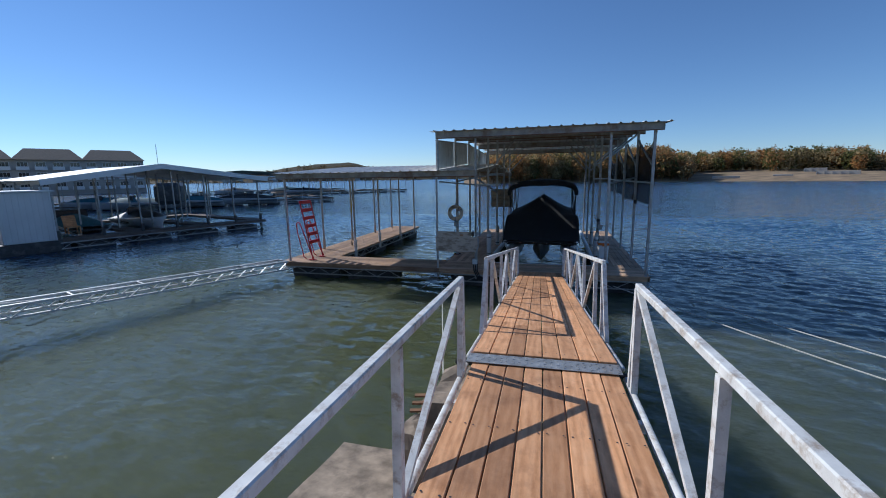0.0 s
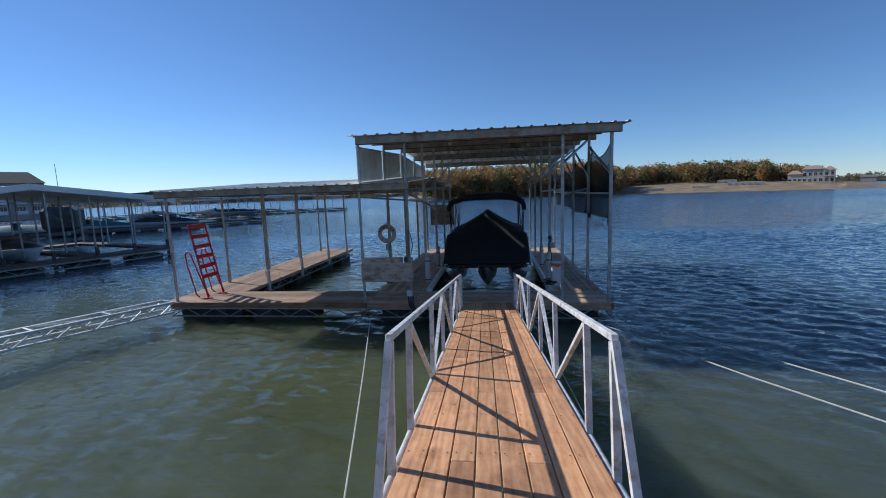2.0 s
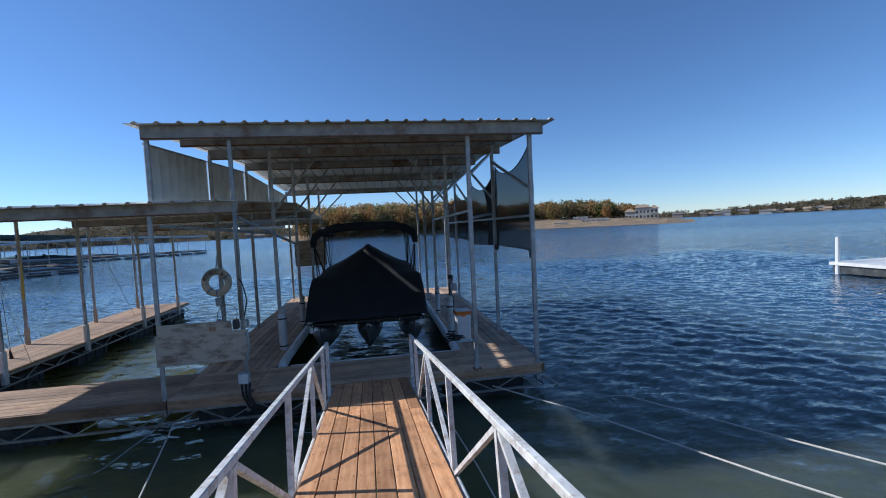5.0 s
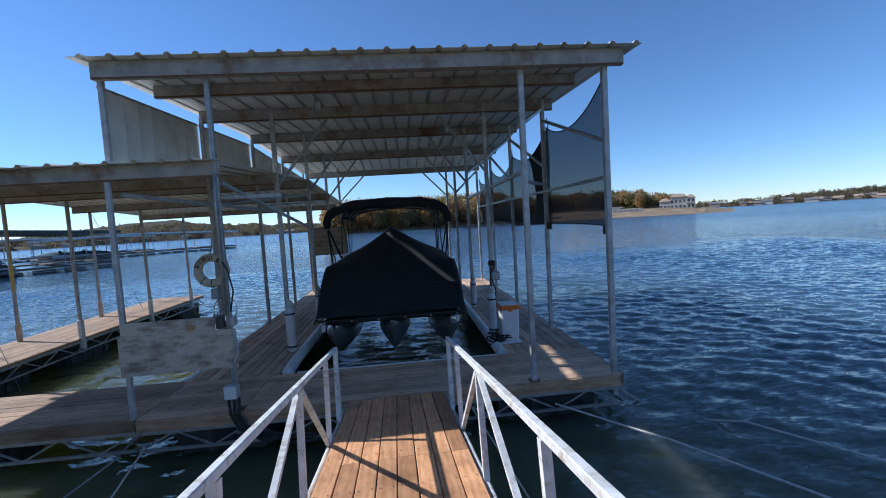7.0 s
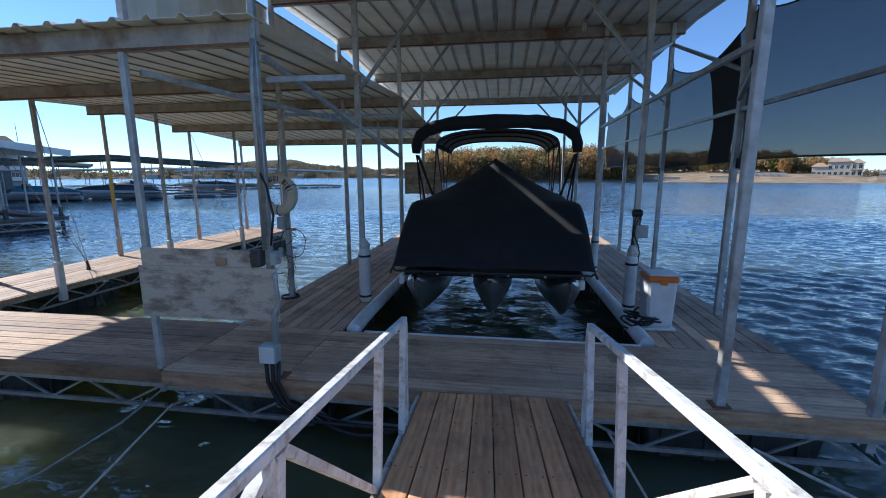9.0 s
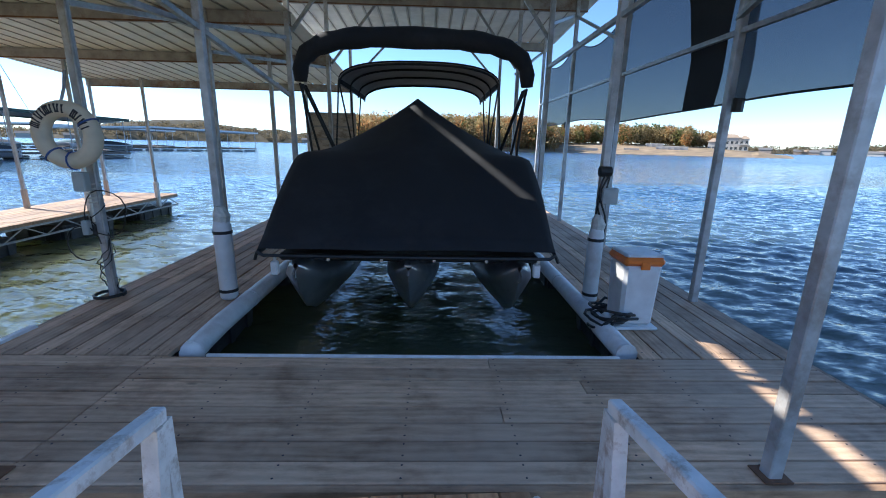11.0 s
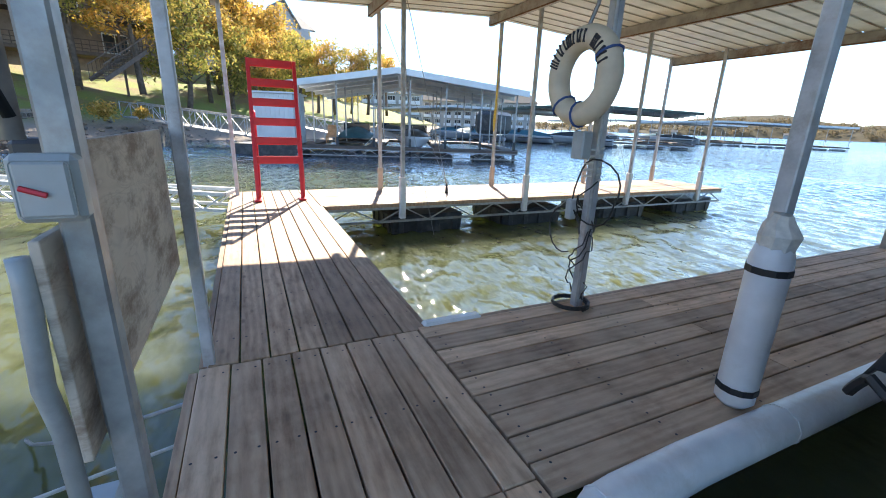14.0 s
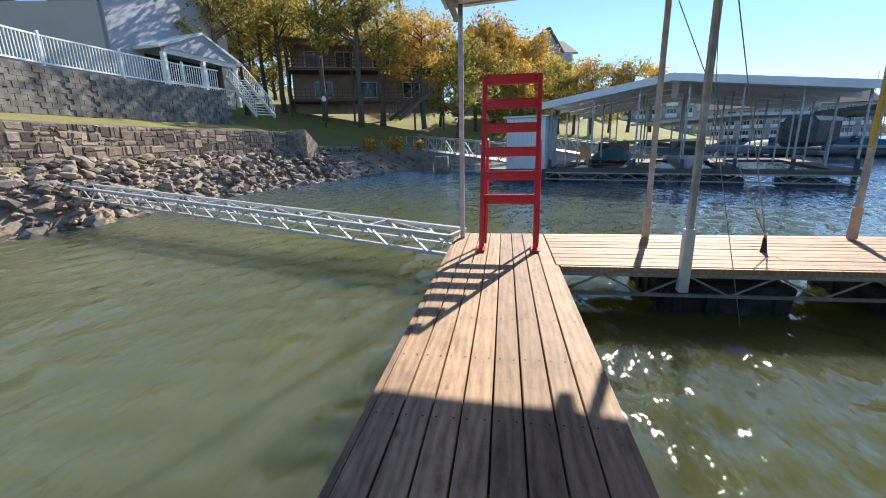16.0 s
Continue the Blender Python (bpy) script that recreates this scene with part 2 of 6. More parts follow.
def water_mat():
    """Olive in the shallow cove, blue over deep water, both tinted to stand in for reflected sky; wind chop tilts the
    surface everywhere.
    """
    m, ns, ls, p = material("lake_water")
    geo = ns.new("ShaderNodeNewGeometry")
    pos = geo.outputs["Position"]

    def vmath(op, a, b):
        v = ns.new("ShaderNodeVectorMath")
        v.operation = op
        for sock, x in ((v.inputs[0], a), (v.inputs[1], b)):
            if isinstance(x, tuple):
                sock.default_value = x
            elif x is not None:
                ls.new(x, sock)
        return v

    def span(x, a, b, lo, hi):
        r = node(ns, "ShaderNodeMapRange")
        for k, v in ((1, a), (2, b), (3, lo), (4, hi)):
            r.inputs[k].default_value = v
        ls.new(x, r.inputs[0])
        return r.outputs[0]

    # colour mask by distance from bank and dock: deeper floor, and more sky painted in
    away = vmath('MULTIPLY', vmath('SUBTRACT', pos, (-5.0, 8.0, 0.0)).outputs[0], (1.5, 1.0, 0.0))
    depth = span(vmath('LENGTH', away.outputs[0], None).outputs["Value"], 9.0, 30.0, 0.0, 1.0)
    big = noise_tex(ns, ls, 0.10, 3, pos, 0.6)
    # sky reflection is put into these base colours: greyer olive, brighter blue
    shallow = ramp(ns, ls, big, [(0.35, (0.076, 0.088, 0.044)), (0.65, (0.128, 0.142, 0.080))])
    ls.new(mix(ns, ls, depth, shallow, (0.020, 0.060, 0.112)), p.inputs["Base Color"])
    p.inputs["IOR"].default_value = 1.33
    p.inputs["Subsurface Weight"].default_value = 1.0
    p.inputs["Subsurface Radius"].default_value = (1.0, 1.0, 0.6)
    p.inputs["Subsurface Scale"].default_value = 6.0
    dist = vmath('LENGTH', pos, None).outputs["Value"]
    ls.new(span(dist, 25.0, 120.0, 0.03, 0.20), p.inputs["Roughness"])
    mp = node(ns, "ShaderNodeMapping")
    mp.inputs["Rotation"].default_value = (0, 0, radians(24))
    mp.inputs["Scale"].default_value = (1.0, 2.1, 1.0)
    ls.new(pos, mp.inputs[0])
    tilt = None
    for scale, detail, amp in ((0.45, 2, 0.12), (1.9, 3, 0.44), (8.0, 4, 0.58)):
        n = node(ns, "ShaderNodeTexNoise", Scale=scale, Detail=detail, Roughness=0.55)
        ls.new(mp.outputs[0], n.inputs["Vector"])
        k = vmath('MULTIPLY', vmath('SUBTRACT', n.outputs["Color"], (0.5, 0.5, 0.5)).outputs[0], (amp, amp, 0.0)).outputs[0]
        tilt = k if tilt is None else vmath('ADD', tilt, k).outputs[0]
    # chop grows away from the sheltered dock
    grow = ns.new("ShaderNodeVectorMath")
    grow.operation = 'SCALE'
    ls.new(tilt, grow.inputs[0])
    ls.new(span(dist, 8.0, 60.0, CHOP_NEAR, CHOP_FAR), grow.inputs["Scale"])
    norm = vmath('NORMALIZE', vmath('ADD', geo.outputs["Normal"], grow.outputs[0]).outputs[0], None)
    ls.new(norm.outputs[0], p.inputs["Normal"])
    return m


CHOP_NEAR, CHOP_FAR = 0.75, 1.5
M_WATER = water_mat()


def leaf_mat(name, stops, rough=0.7):
    m, ns, ls, p = material(name)
    geo = ns.new("ShaderNodeNewGeometry")
    c = ramp(ns, ls, geo.outputs["Random Per Island"], stops)
    a = noise_tex(ns, ls, 0.12, 3, geo.outputs["Position"], 0.6)
    c = mix(ns, ls, 1.0, c, ramp(ns, ls, a, [(0.3, (0.6, 0.6, 0.6)), (0.7, (1.25, 1.2, 1.1))]), 'MULTIPLY')
    ls.new(c, p.inputs["Base Color"])
    p.inputs["Roughness"].default_value = rough
    p.inputs["Specular IOR Level"].default_value = 0.2
    tl, ms = ns.new("ShaderNodeBsdfTranslucent"), ns.new("ShaderNodeMixShader")
    ls.new(c, tl.inputs[0])
    ms.inputs[0].default_value = 0.5
    ls.new(p.outputs[0], ms.inputs[1])
    ls.new(tl.outputs[0], ms.inputs[2])
    ls.new(ms.outputs[0], ns["Material Output"].inputs[0])
    return m


M_LEAF_G = leaf_mat("olive_leaves", [(0.0, (0.17, 0.20, 0.05)), (0.5, (0.36, 0.34, 0.085)), (1.0, (0.62, 0.46, 0.13))])
M_LEAF_O = leaf_mat("orange_leaves", [(0.0, (0.32, 0.26, 0.06)), (0.4, (0.58, 0.41, 0.09)), (0.75, (0.74, 0.43, 0.11)), (1.0, (0.78, 0.58, 0.22))])
M_LEAF_FAR = leaf_mat("autumn_woods", [(0.0, (0.045, 0.055, 0.022)), (0.35, (0.09, 0.085, 0.035)), (0.6, (0.15, 0.10, 0.04)), (0.8, (0.19, 0.12, 0.05)), (1.0, (0.16, 0.075, 0.03))])
# far ridge and woods: distance haze is put into these greyed leaf colours
M_LEAF_HAZE = leaf_mat("haze_greyed_woods", [(0.0, (0.14, 0.13, 0.09)), (0.5, (0.19, 0.16, 0.10)), (1.0, (0.24, 0.18, 0.11))])


def ground_mat():
    m, ns, ls, p = material("shore_ground")
    geo = ns.new("ShaderNodeNewGeometry")
    pos = geo.outputs["Position"]
    a = noise_tex(ns, ls, 0.35, 5, pos, 0.6)
    b = noise_tex(ns, ls, 9, 4, pos, 0.6)
    sep = ns.new("ShaderNodeSeparateXYZ")
    ls.new(pos, sep.inputs[0])
    grass = mix(ns, ls, ramp(ns, ls, a, [(0.42, (0.0,) * 3), (0.6, (1.0,) * 3)]), (0.18, 0.235, 0.04), (0.20, 0.135, 0.07))
    grass = mix(ns, ls, ramp(ns, ls, b, [(0.4, (0.0,) * 3), (0.7, (0.5,) * 3)]), grass, (0.32, 0.30, 0.09))
    mr = node(ns, "ShaderNodeMapRange")
    mr.inputs[1].default_value, mr.inputs[2].default_value = 0.4, 1.2
    ls.new(sep.outputs[2], mr.inputs[0])
    c = mix(ns, ls, mr.outputs[0], mix(ns, ls, b, (0.21, 0.165, 0.125), (0.46, 0.36, 0.27)), grass)
    ls.new(c, p.inputs["Base Color"])
    p.inputs["Roughness"].default_value = 0.95
    bump(ns, ls, p, b, 0.6, 0.06)
    return m


M_GROUND = ground_mat()


# ---- building helpers ----
def part(name, bm, mat, parent=None, label="", smooth=False):
    me = bpy.data.meshes.new(name)
    bmesh.ops.recalc_face_normals(bm, faces=bm.faces) if len(bm.faces) < 20000 else None
    bm.to_mesh(me)
    bm.free()
    me.materials.append(mat)
    if smooth:
        for f in me.polygons:
            f.use_smooth = True
    ob = new(name, me)
    if parent:
        ob.parent = parent
    if label:
        ob["label"] = label
    return ob


def thing(name, at, label, category, group="", kind=""):
    ob = new(name)
    ob.empty_display_size = 0.1
    ob.matrix_basis = at if isinstance(at, Matrix) else pose(*at)
    return tagged(ob, label, category, group, kind)


def bm_box(bm, x0, x1, y0, y1, z0, z1, bevel=0.0):
    r = bmesh.ops.create_cube(bm, size=1.0)
    v = r["verts"]
    for q in v:
        q.co = Vector((x0 + (q.co.x + 0.5) * (x1 - x0), y0 + (q.co.y + 0.5) * (y1 - y0), z0 + (q.co.z + 0.5) * (z1 - z0)))
    if bevel:
        es = list({e for q in v for e in q.link_edges})
        bmesh.ops.bevel(bm, geom=es, offset=bevel, segments=1, affect='EDGES', profile=0.5)
    return bm


def box(x0, x1, y0, y1, z0, z1, bevel=0.0):
    return bm_box(bmesh.new(), x0, x1, y0, y1, z0, z1, bevel)


def bm_bar(bm, a, b, w, h=None, up=(0, 0, 1), bevel=0.0):
    """A rectangular bar from a to b, w across and h deep."""
    a, b = Vector(a), Vector(b)
    h = w if h is None else h
    d = (b - a)
    n = d.normalized()
    u = Vector(up)
    if abs(n.dot(u)) > 0.95:
        u = Vector((0, 1, 0))
    s = n.cross(u).normalized()
    t = s.cross(n)
    m = Matrix((( *(s),), (*(n),), (*(t),))).transposed().to_4x4()
    m.translation = (a + b) / 2
    r = bmesh.ops.create_cube(bm, size=1.0)
    bmesh.ops.scale(bm, vec=(w, d.length, h), verts=r["verts"])
    if bevel:
        es = list({e for q in r["verts"] for e in q.link_edges})
        r2 = bmesh.ops.bevel(bm, geom=es, offset=bevel, segments=1, affect='EDGES', profile=0.5)
        vs = list({q for f in r2["faces"] for q in f.verts} | {q for q in r["verts"] if q.is_valid})
    else:
        vs = r["verts"]
    bmesh.ops.transform(bm, matrix=m, verts=vs)
    return bm


def bar(a, b, w, h=None, up=(0, 0, 1), bevel=0.0):
    return bm_bar(bmesh.new(), a, b, w, h, up, bevel)


def bm_pipe(bm, pts, r, seg=8, closed=False):
    """A round tube along points; r may be a list."""
    pts = [Vector(p) for p in pts]
    n = len(pts)
    rings = []
    prev = None
    for i, p in enumerate(pts):
        a = pts[(i - 1) % n] if (i or closed) else p
        b = pts[(i + 1) % n] if (i < n - 1 or closed) else p
        d = (b - a).normalized()
        if prev is None:
            prev = d.orthogonal().normalized()
        s = (prev - d * prev.dot(d)).normalized()
        prev = s
        t = d.cross(s)
        rr = r[i] if isinstance(r, (list, tuple)) else r
        rings.append([bm.verts.new(p + (s * math.cos(k * math.tau / seg) + t * math.sin(k * math.tau / seg)) * rr) for k in range(seg)])
    for i in range(n if closed else n - 1):
        q, w = rings[i], rings[(i + 1) % n]
        for k in range(seg):
            bm.faces.new((q[k], q[(k + 1) % seg], w[(k + 1) % seg], w[k]))
    if not closed:
        bm.faces.new(list(reversed(rings[0])))
        bm.faces.new(rings[-1])
    return bm


def pipe(pts, r, seg=8, closed=False):
    return bm_pipe(bmesh.new(), pts, r, seg, closed)


def sag(a, b, drop, n=10):
    a, b = Vector(a), Vector(b)
    return [a.lerp(b, i / n) - Vector((0, 0, drop * 4 * (i / n) * (1 - i / n))) for i in range(n + 1)]


def grid_bm(nu, nv, fn):
    bm = bmesh.new()
    vs = [[bm.verts.new(fn(i / nu, j / nv)) for j in range(nv + 1)] for i in range(nu + 1)]
    for i in range(nu):
        for j in range(nv):
            bm.faces.new((vs[i][j], vs[i + 1][j], vs[i + 1][j + 1], vs[i][j + 1]))
    return bm


def solid(ob, t, offset=0.0):
    md = ob.modifiers.new("thickness", 'SOLIDIFY')
    md.thickness, md.offset = t, offset
    return ob


rng = random.Random(11)
_board_mesh = {}


def board(parent, mat, a, b, width, thick=0.038, z=0.0):
    """One plank from a to b (plan points on its centre line), top at z; local x runs along it."""
    a, b = Vector((*a, 0)), Vector((*b, 0))
    length = round((b - a).length, 3)
    key = (length, round(width, 4), mat.name)
    if key not in _board_mesh:
        bm = box(-length / 2, length / 2, -width / 2, width / 2, -thick, 0, 0.004)
        me = bpy.data.meshes.new("board")
        bm.to_mesh(me)
        bm.free()
        me.materials.append(mat)
        _board_mesh[key] = me
    ob = new("board", _board_mesh[key])
    d = b - a
    c = (a + b) / 2
    ob.matrix_basis = Matrix.Translation((c.x, c.y, z + rng.uniform(-0.003, 0.003))) @ Matrix.Rotation(math.atan2(d.y, d.x), 4, 'Z')
    if parent:
        ob.parent = parent
    return ob


def screws(name, pts, parent, mat):
    bm = bmesh.new()
    for p in pts:
        vs = [bm.verts.new((p[0] + 0.0065 * math.cos(k * math.tau / 6), p[1] + 0.0065 * math.sin(k * math.tau / 6), p[2])) for k in range(6)]
        bm.faces.new(vs)
    ob = part(name, bm, mat, parent)
    tagged(ob, kind="stuff")
    return ob


# ---- water ----
def lake():
    """One sheet to the horizon; near the dock it carries real ripples."""
    x0, x1, y0, y1, st = -34.0, 30.0, -6.0, 38.0, 0.08
    nx, ny = int((x1 - x0) / st), int((y1 - y0) / st)
    gx, gy = np.meshgrid(np.linspace(x0, x1, nx + 1), np.linspace(y0, y1, ny + 1), indexing="ij")
    r = np.random.RandomState(7)
    z = np.zeros_like(gx)
    waves = 40
    for k in range(waves):
        length = 0.24 * (0.95 / 0.24) ** (k / (waves - 1))
        a = radians(62) + r.normal() * 0.62
        f = math.tau / length
        warp = 0.5 * np.sin(gx * 0.31 + k) + 0.5 * np.cos(gy * 0.27 + 2 * k)
        z += (0.039 - 0.012 * k / waves) / f * np.sin(f * (gx * math.cos(a) + gy * math.sin(a)) + 1.3 * warp + r.uniform(0, 6.28))
    gust = 0.72 + 0.38 * np.sin(gx * 0.35 + 1.2 * np.sin(gy * 0.21)) * np.cos(gy * 0.29 + 0.8 * np.sin(gx * 0.17))
    edge = np.clip(np.minimum(np.minimum(gx - x0, x1 - gx), np.minimum(gy - y0, y1 - gy)) / 5.0, 0, 1)
    slip = 1 - 0.55 * ((np.abs(gx) < 1.7) & (gy > 13.5) & (gy < 23))
    z = z * gust * edge * slip + WATER
    v = np.stack([gx, gy, z], -1).reshape(-1, 3)
    i, j = np.meshgrid(np.arange(nx), np.arange(ny), indexing="ij")
    q = (i * (ny + 1) + j).reshape(-1)
    f = np.stack([q, q + ny + 1, q + ny + 2, q + 1], -1)
    n0 = len(v)
    v = np.concatenate([v, np.array([(x, y, WATER) for x, y in ((-3000, -3000), (3000, -3000), (3000, 3000), (-3000, 3000))])])
    c = [0, nx * (ny + 1), nx * (ny + 1) + ny, ny]
    ring = np.array([(n0 + k, n0 + (k + 1) % 4, c[(k + 1) % 4], c[k]) for k in range(4)])
    f = np.concatenate([f, ring])
    me = bpy.data.meshes.new("water")
    me.vertices.add(len(v))
    me.vertices.foreach_set("co", v.reshape(-1))
    me.loops.add(f.size)
    me.loops.foreach_set("vertex_index", f.reshape(-1).astype(np.int32))
    me.polygons.add(len(f))
    me.polygons.foreach_set("loop_start", np.arange(0, f.size, 4, dtype=np.int32))
    me.polygons.foreach_set("use_smooth", np.ones(len(f), dtype=bool))
    me.update(calc_edges=True)
    me.validate()
    me.materials.append(M_WATER)
    tagged(new("water", me), "green-blue lake water with small wind ripples", "water", kind="structure")


lake()

ROWS_Y = (12.53, 14.94, 17.38, 19.75, 22.15)
RIDGE_Y = 17.4


def roof_z(y, eave, rise):
    return eave + rise * (1 - abs(y - RIDGE_Y) / 5.3)


# ---- the covered boat dock: frame, posts, beams, roofs ----
dock = thing("boat_dock", (0, 12.5, 0), "covered floating boat dock with steel posts and metal roofs", "boat dock")
DI = Matrix.Translation((0, -12.5, 0))


def dpart(name, bm, mat, label="", smooth=False, parent=None):
    bmesh.ops.transform(bm, matrix=DI, verts=bm.verts)
    return part(name, bm, mat, parent or dock, label, smooth)


def roof_sheet(name, x0, x1, y0, y1, eave, rise, label):
    pitch, xs = 0.3048, []
    x = x0
    while x < x1 - 0.02:
        for dx, dz in ((0, 0), (0.105, 0), (0.13, 0.030), (0.165, 0.030), (0.19, 0)):
            if x + dx <= x1:
                xs.append((x + dx, dz))
        x += pitch
    xs.append((x1, 0))
    bm = bmesh.new()
    cols = [[bm.verts.new((px, y, roof_z(y, eave, rise) + dz)) for y in (y0, RIDGE_Y, y1)] for px, dz in xs]
    for a, b in zip(cols, cols[1:]):
        for j in range(2):
            bm.faces.new((a[j], b[j], b[j + 1], a[j + 1]))
    ob = dpart(name, bm, M_SHEET, label)
    solid(ob, 0.005)
    # dark overlap seams under each rib
    for i in range(0, int((x1 - x0) / pitch), 1):
        sx = x0 + pitch * i + 0.148
        sb = bmesh.new()
        for ya, yb in ((y0 + 0.05, RIDGE_Y), (RIDGE_Y, y1 - 0.05)):
            bm_bar(sb, (sx, ya, roof_z(ya, eave, rise) - 0.006), (sx, yb, roof_z(yb, eave, rise) - 0.006), 0.020, 0.010)
        dpart("seam", sb, M_BEAM)


roof_sheet("high_roof", -3.28, 3.34, 12.28, 22.75, 4.20, 0.25, "ribbed metal roof over the slip")
roof_sheet("low_roof", -8.98, -1.87, 12.36, 22.75, 3.04, 0.30, "lower ribbed metal roof over the empty slip")


def c_beam(x0, x1, y, z_top, depth=0.19):
    """A C-channel with its web to the front."""
    d = z_top - depth
    prof = [(y, d), (y + 0.07, d), (y + 0.07, d + 0.008), (y + 0.008, d + 0.008), (y + 0.008, z_top - 0.008), (y + 0.07, z_top - 0.008), (y + 0.07, z_top), (y, z_top)]
    bm = bmesh.new()
    ends = [[bm.verts.new((x, py, pz)) for py, pz in prof] for x in (x0, x1)]
    for j in range(8):
        bm.faces.new((ends[0][j], ends[0][(j + 1) % 8], ends[1][(j + 1) % 8], ends[1][j]))
    bm.faces.new(ends[0])
    bm.faces.new(list(reversed(ends[1])))
    dpart("beam", bm, M_BEAM)
    dpart("beam_lip", box(x0 + 0.01, x1 - 0.01, y - 0.006, y - 0.001, d - 0.003, d + 0.020), M_RUST)


for i, y in enumerate(ROWS_Y):
    yy = 12.40 if i == 0 else (22.65 if i == 4 else y)
    c_beam(-3.12, 3.16, yy, roof_z(yy, 4.20, 0.25) - 0.012, 0.20)
    yy = 12.50 if i == 0 else yy
    c_beam(-8.88, -1.86, yy, roof_z(yy, 3.04, 0.30) - 0.012, 0.18)
    if i == 0:
        c_beam(-3.0, 2.95, 13.4, roof_z(13.4, 4.20, 0.25) - 0.012, 0.16)


def post(x, y, z0, z1, w=0.075, mat=None, d=None):
    return dpart("post", bar((x, y, z0), (x, y, z1), w, d or w, bevel=0.006), mat or M_POST)


def foot_plate(x, y, z=0.004):
    dpart("foot_plate", box(x - 0.07, x + 0.07, y - 0.06, y + 0.06, z, z + 0.008), M_RUST)


for i, y in enumerate(ROWS_Y):
    zh, zl = roof_z(y, 4.20, 0.25) - 0.02, roof_z(y, 3.04, 0.30) - 0.02
    post(-1.915, 12.50 if i == 0 else y, -0.3 if i == 0 else 0.005, zh, 0.056 if i == 0 else 0.07, M_GALV if i == 0 else None)
    post(1.86, y + (0.0 if i == 0 else 0.03), 0.005, zh, 0.07)
    post(2.96, y, -0.30, zh, 0.07)
    post(-3.15 if i == 0 else -3.06, y, -0.25, zl, 0.055 if i == 0 else 0.068)
    post(-3.10, y, zl + 0.03, zh - 0.1, 0.06)
    for x in (1.86, -1.90):
        foot_plate(x, y)
# the two rows of posts along the finger dock
for y in (15.1, 17.6, 20.2, 22.55):
    post(-8.74, y, 0.005, roof_z(y, 3.04, 0.30) - 0.02, 0.06)
    dpart("sleeve", bar((-8.74, y, 0.01), (-8.74, y, 0.42), 0.085, bevel=0.008), M_SLEEVE, "wooden sleeve round the foot")
for y in (15.05, 17.47, 20.1, 22.4):
    post(-7.30, y, 0.1, roof_z(y, 3.04, 0.30) - 0.02, 0.06)
    dpart("sleeve", bar((-7.30, y, -0.26), (-7.30, y, 0.42), 0.10, bevel=0.012), M_WHITE, "white sleeve round the foot")
post(-8.62, 12.60, -0.25, 3.0, 0.06)

# diagonal braces and knee braces under both roofs
for a, b in (((-1.90, 12.6, 2.80), (-1.92, 17.4, 2.20)), ((-3.06, 12.6, 2.72), (-1.9, 15.0, 2.52)), ((-1.88, 12.6, 2.62), (-1.2, 12.62, 2.62)),
             ((-1.90, 15.0, 3.0), (-0.95, 15.02, 4.16)), ((-1.90, 17.5, 3.1), (-0.95, 17.5, 4.3)), ((-1.90, 20.0, 3.1), (-1.0, 20.0, 4.2)), ((-1.90, 22.3, 3.1), (-1.0, 22.3, 4.0)),
             ((1.86, 15.0, 3.05), (1.0, 15.02, 4.16)), ((1.86, 17.5, 3.1), (0.95, 17.5, 4.3)), ((1.86, 20.0, 3.1), (1.0, 20.0, 4.2)), ((1.86, 22.3, 3.1), (1.0, 22.3, 4.0)),
             ((1.86, 12.6, 3.35), (2.96, 15.0, 4.15)), ((2.96, 12.6, 3.1), (2.96, 15.0, 3.95)), ((2.96, 15.0, 3.1), (2.96, 17.45, 4.1)), ((2.96, 17.5, 3.1), (2.96, 19.9, 4.1)),
             ((1.86, 12.55, 2.62), (2.96, 15.0, 2.75)), ((2.96, 12.55, 2.62), (2.96, 22.3, 2.62)), ((1.86, 12.55, 2.75), (1.86, 17.5, 2.70)),
             ((1.86, 15.0, 3.3), (2.96, 17.4, 4.1)), ((1.86, 17.5, 3.3), (2.96, 19.9, 4.1)), ((1.86, 20.0, 3.0), (2.96, 22.3, 3.9)),
             ((-3.06, 15.0, 2.7), (-1.90, 17.45, 3.0)), ((-3.06, 17.5, 2.8), (-1.9, 19.9, 3.0))):
    dpart("brace", bar(a, b, 0.045, 0.045), M_GALV)

# corrugated side panel between the two roofs
for k in range(4):
    ya, yb = 12.56 + k * 2.43, 12.56 + (k + 1) * 2.43 - 0.06
    bm = bmesh.new()
    n = 24
    top, bot = [], []
    for j in range(n + 1):
        y = ya + (yb - ya) * j / n
        x = -3.16 + (0.016 if j % 3 == 1 else 0.0)
        top.append(bm.verts.new((x, y, roof_z(y, 4.20, 0.25) - 0.26)))
        bot.append(bm.verts.new((x, y, roof_z(y, 3.04, 0.30) + 0.04)))
    for j in range(n):
        bm.faces.new((bot[j], bot[j + 1], top[j + 1], top[j]))
    solid(dpart("side_panel", bm, M_SHEET, "corrugated metal side panel"), 0.006)
    dpart("panel_rail", bar((-3.16, ya, roof_z(ya, 4.20, 0.25) - 0.25), (-3.16, yb, roof_z(yb, 4.20, 0.25) - 0.25), 0.03), M_BEAM)

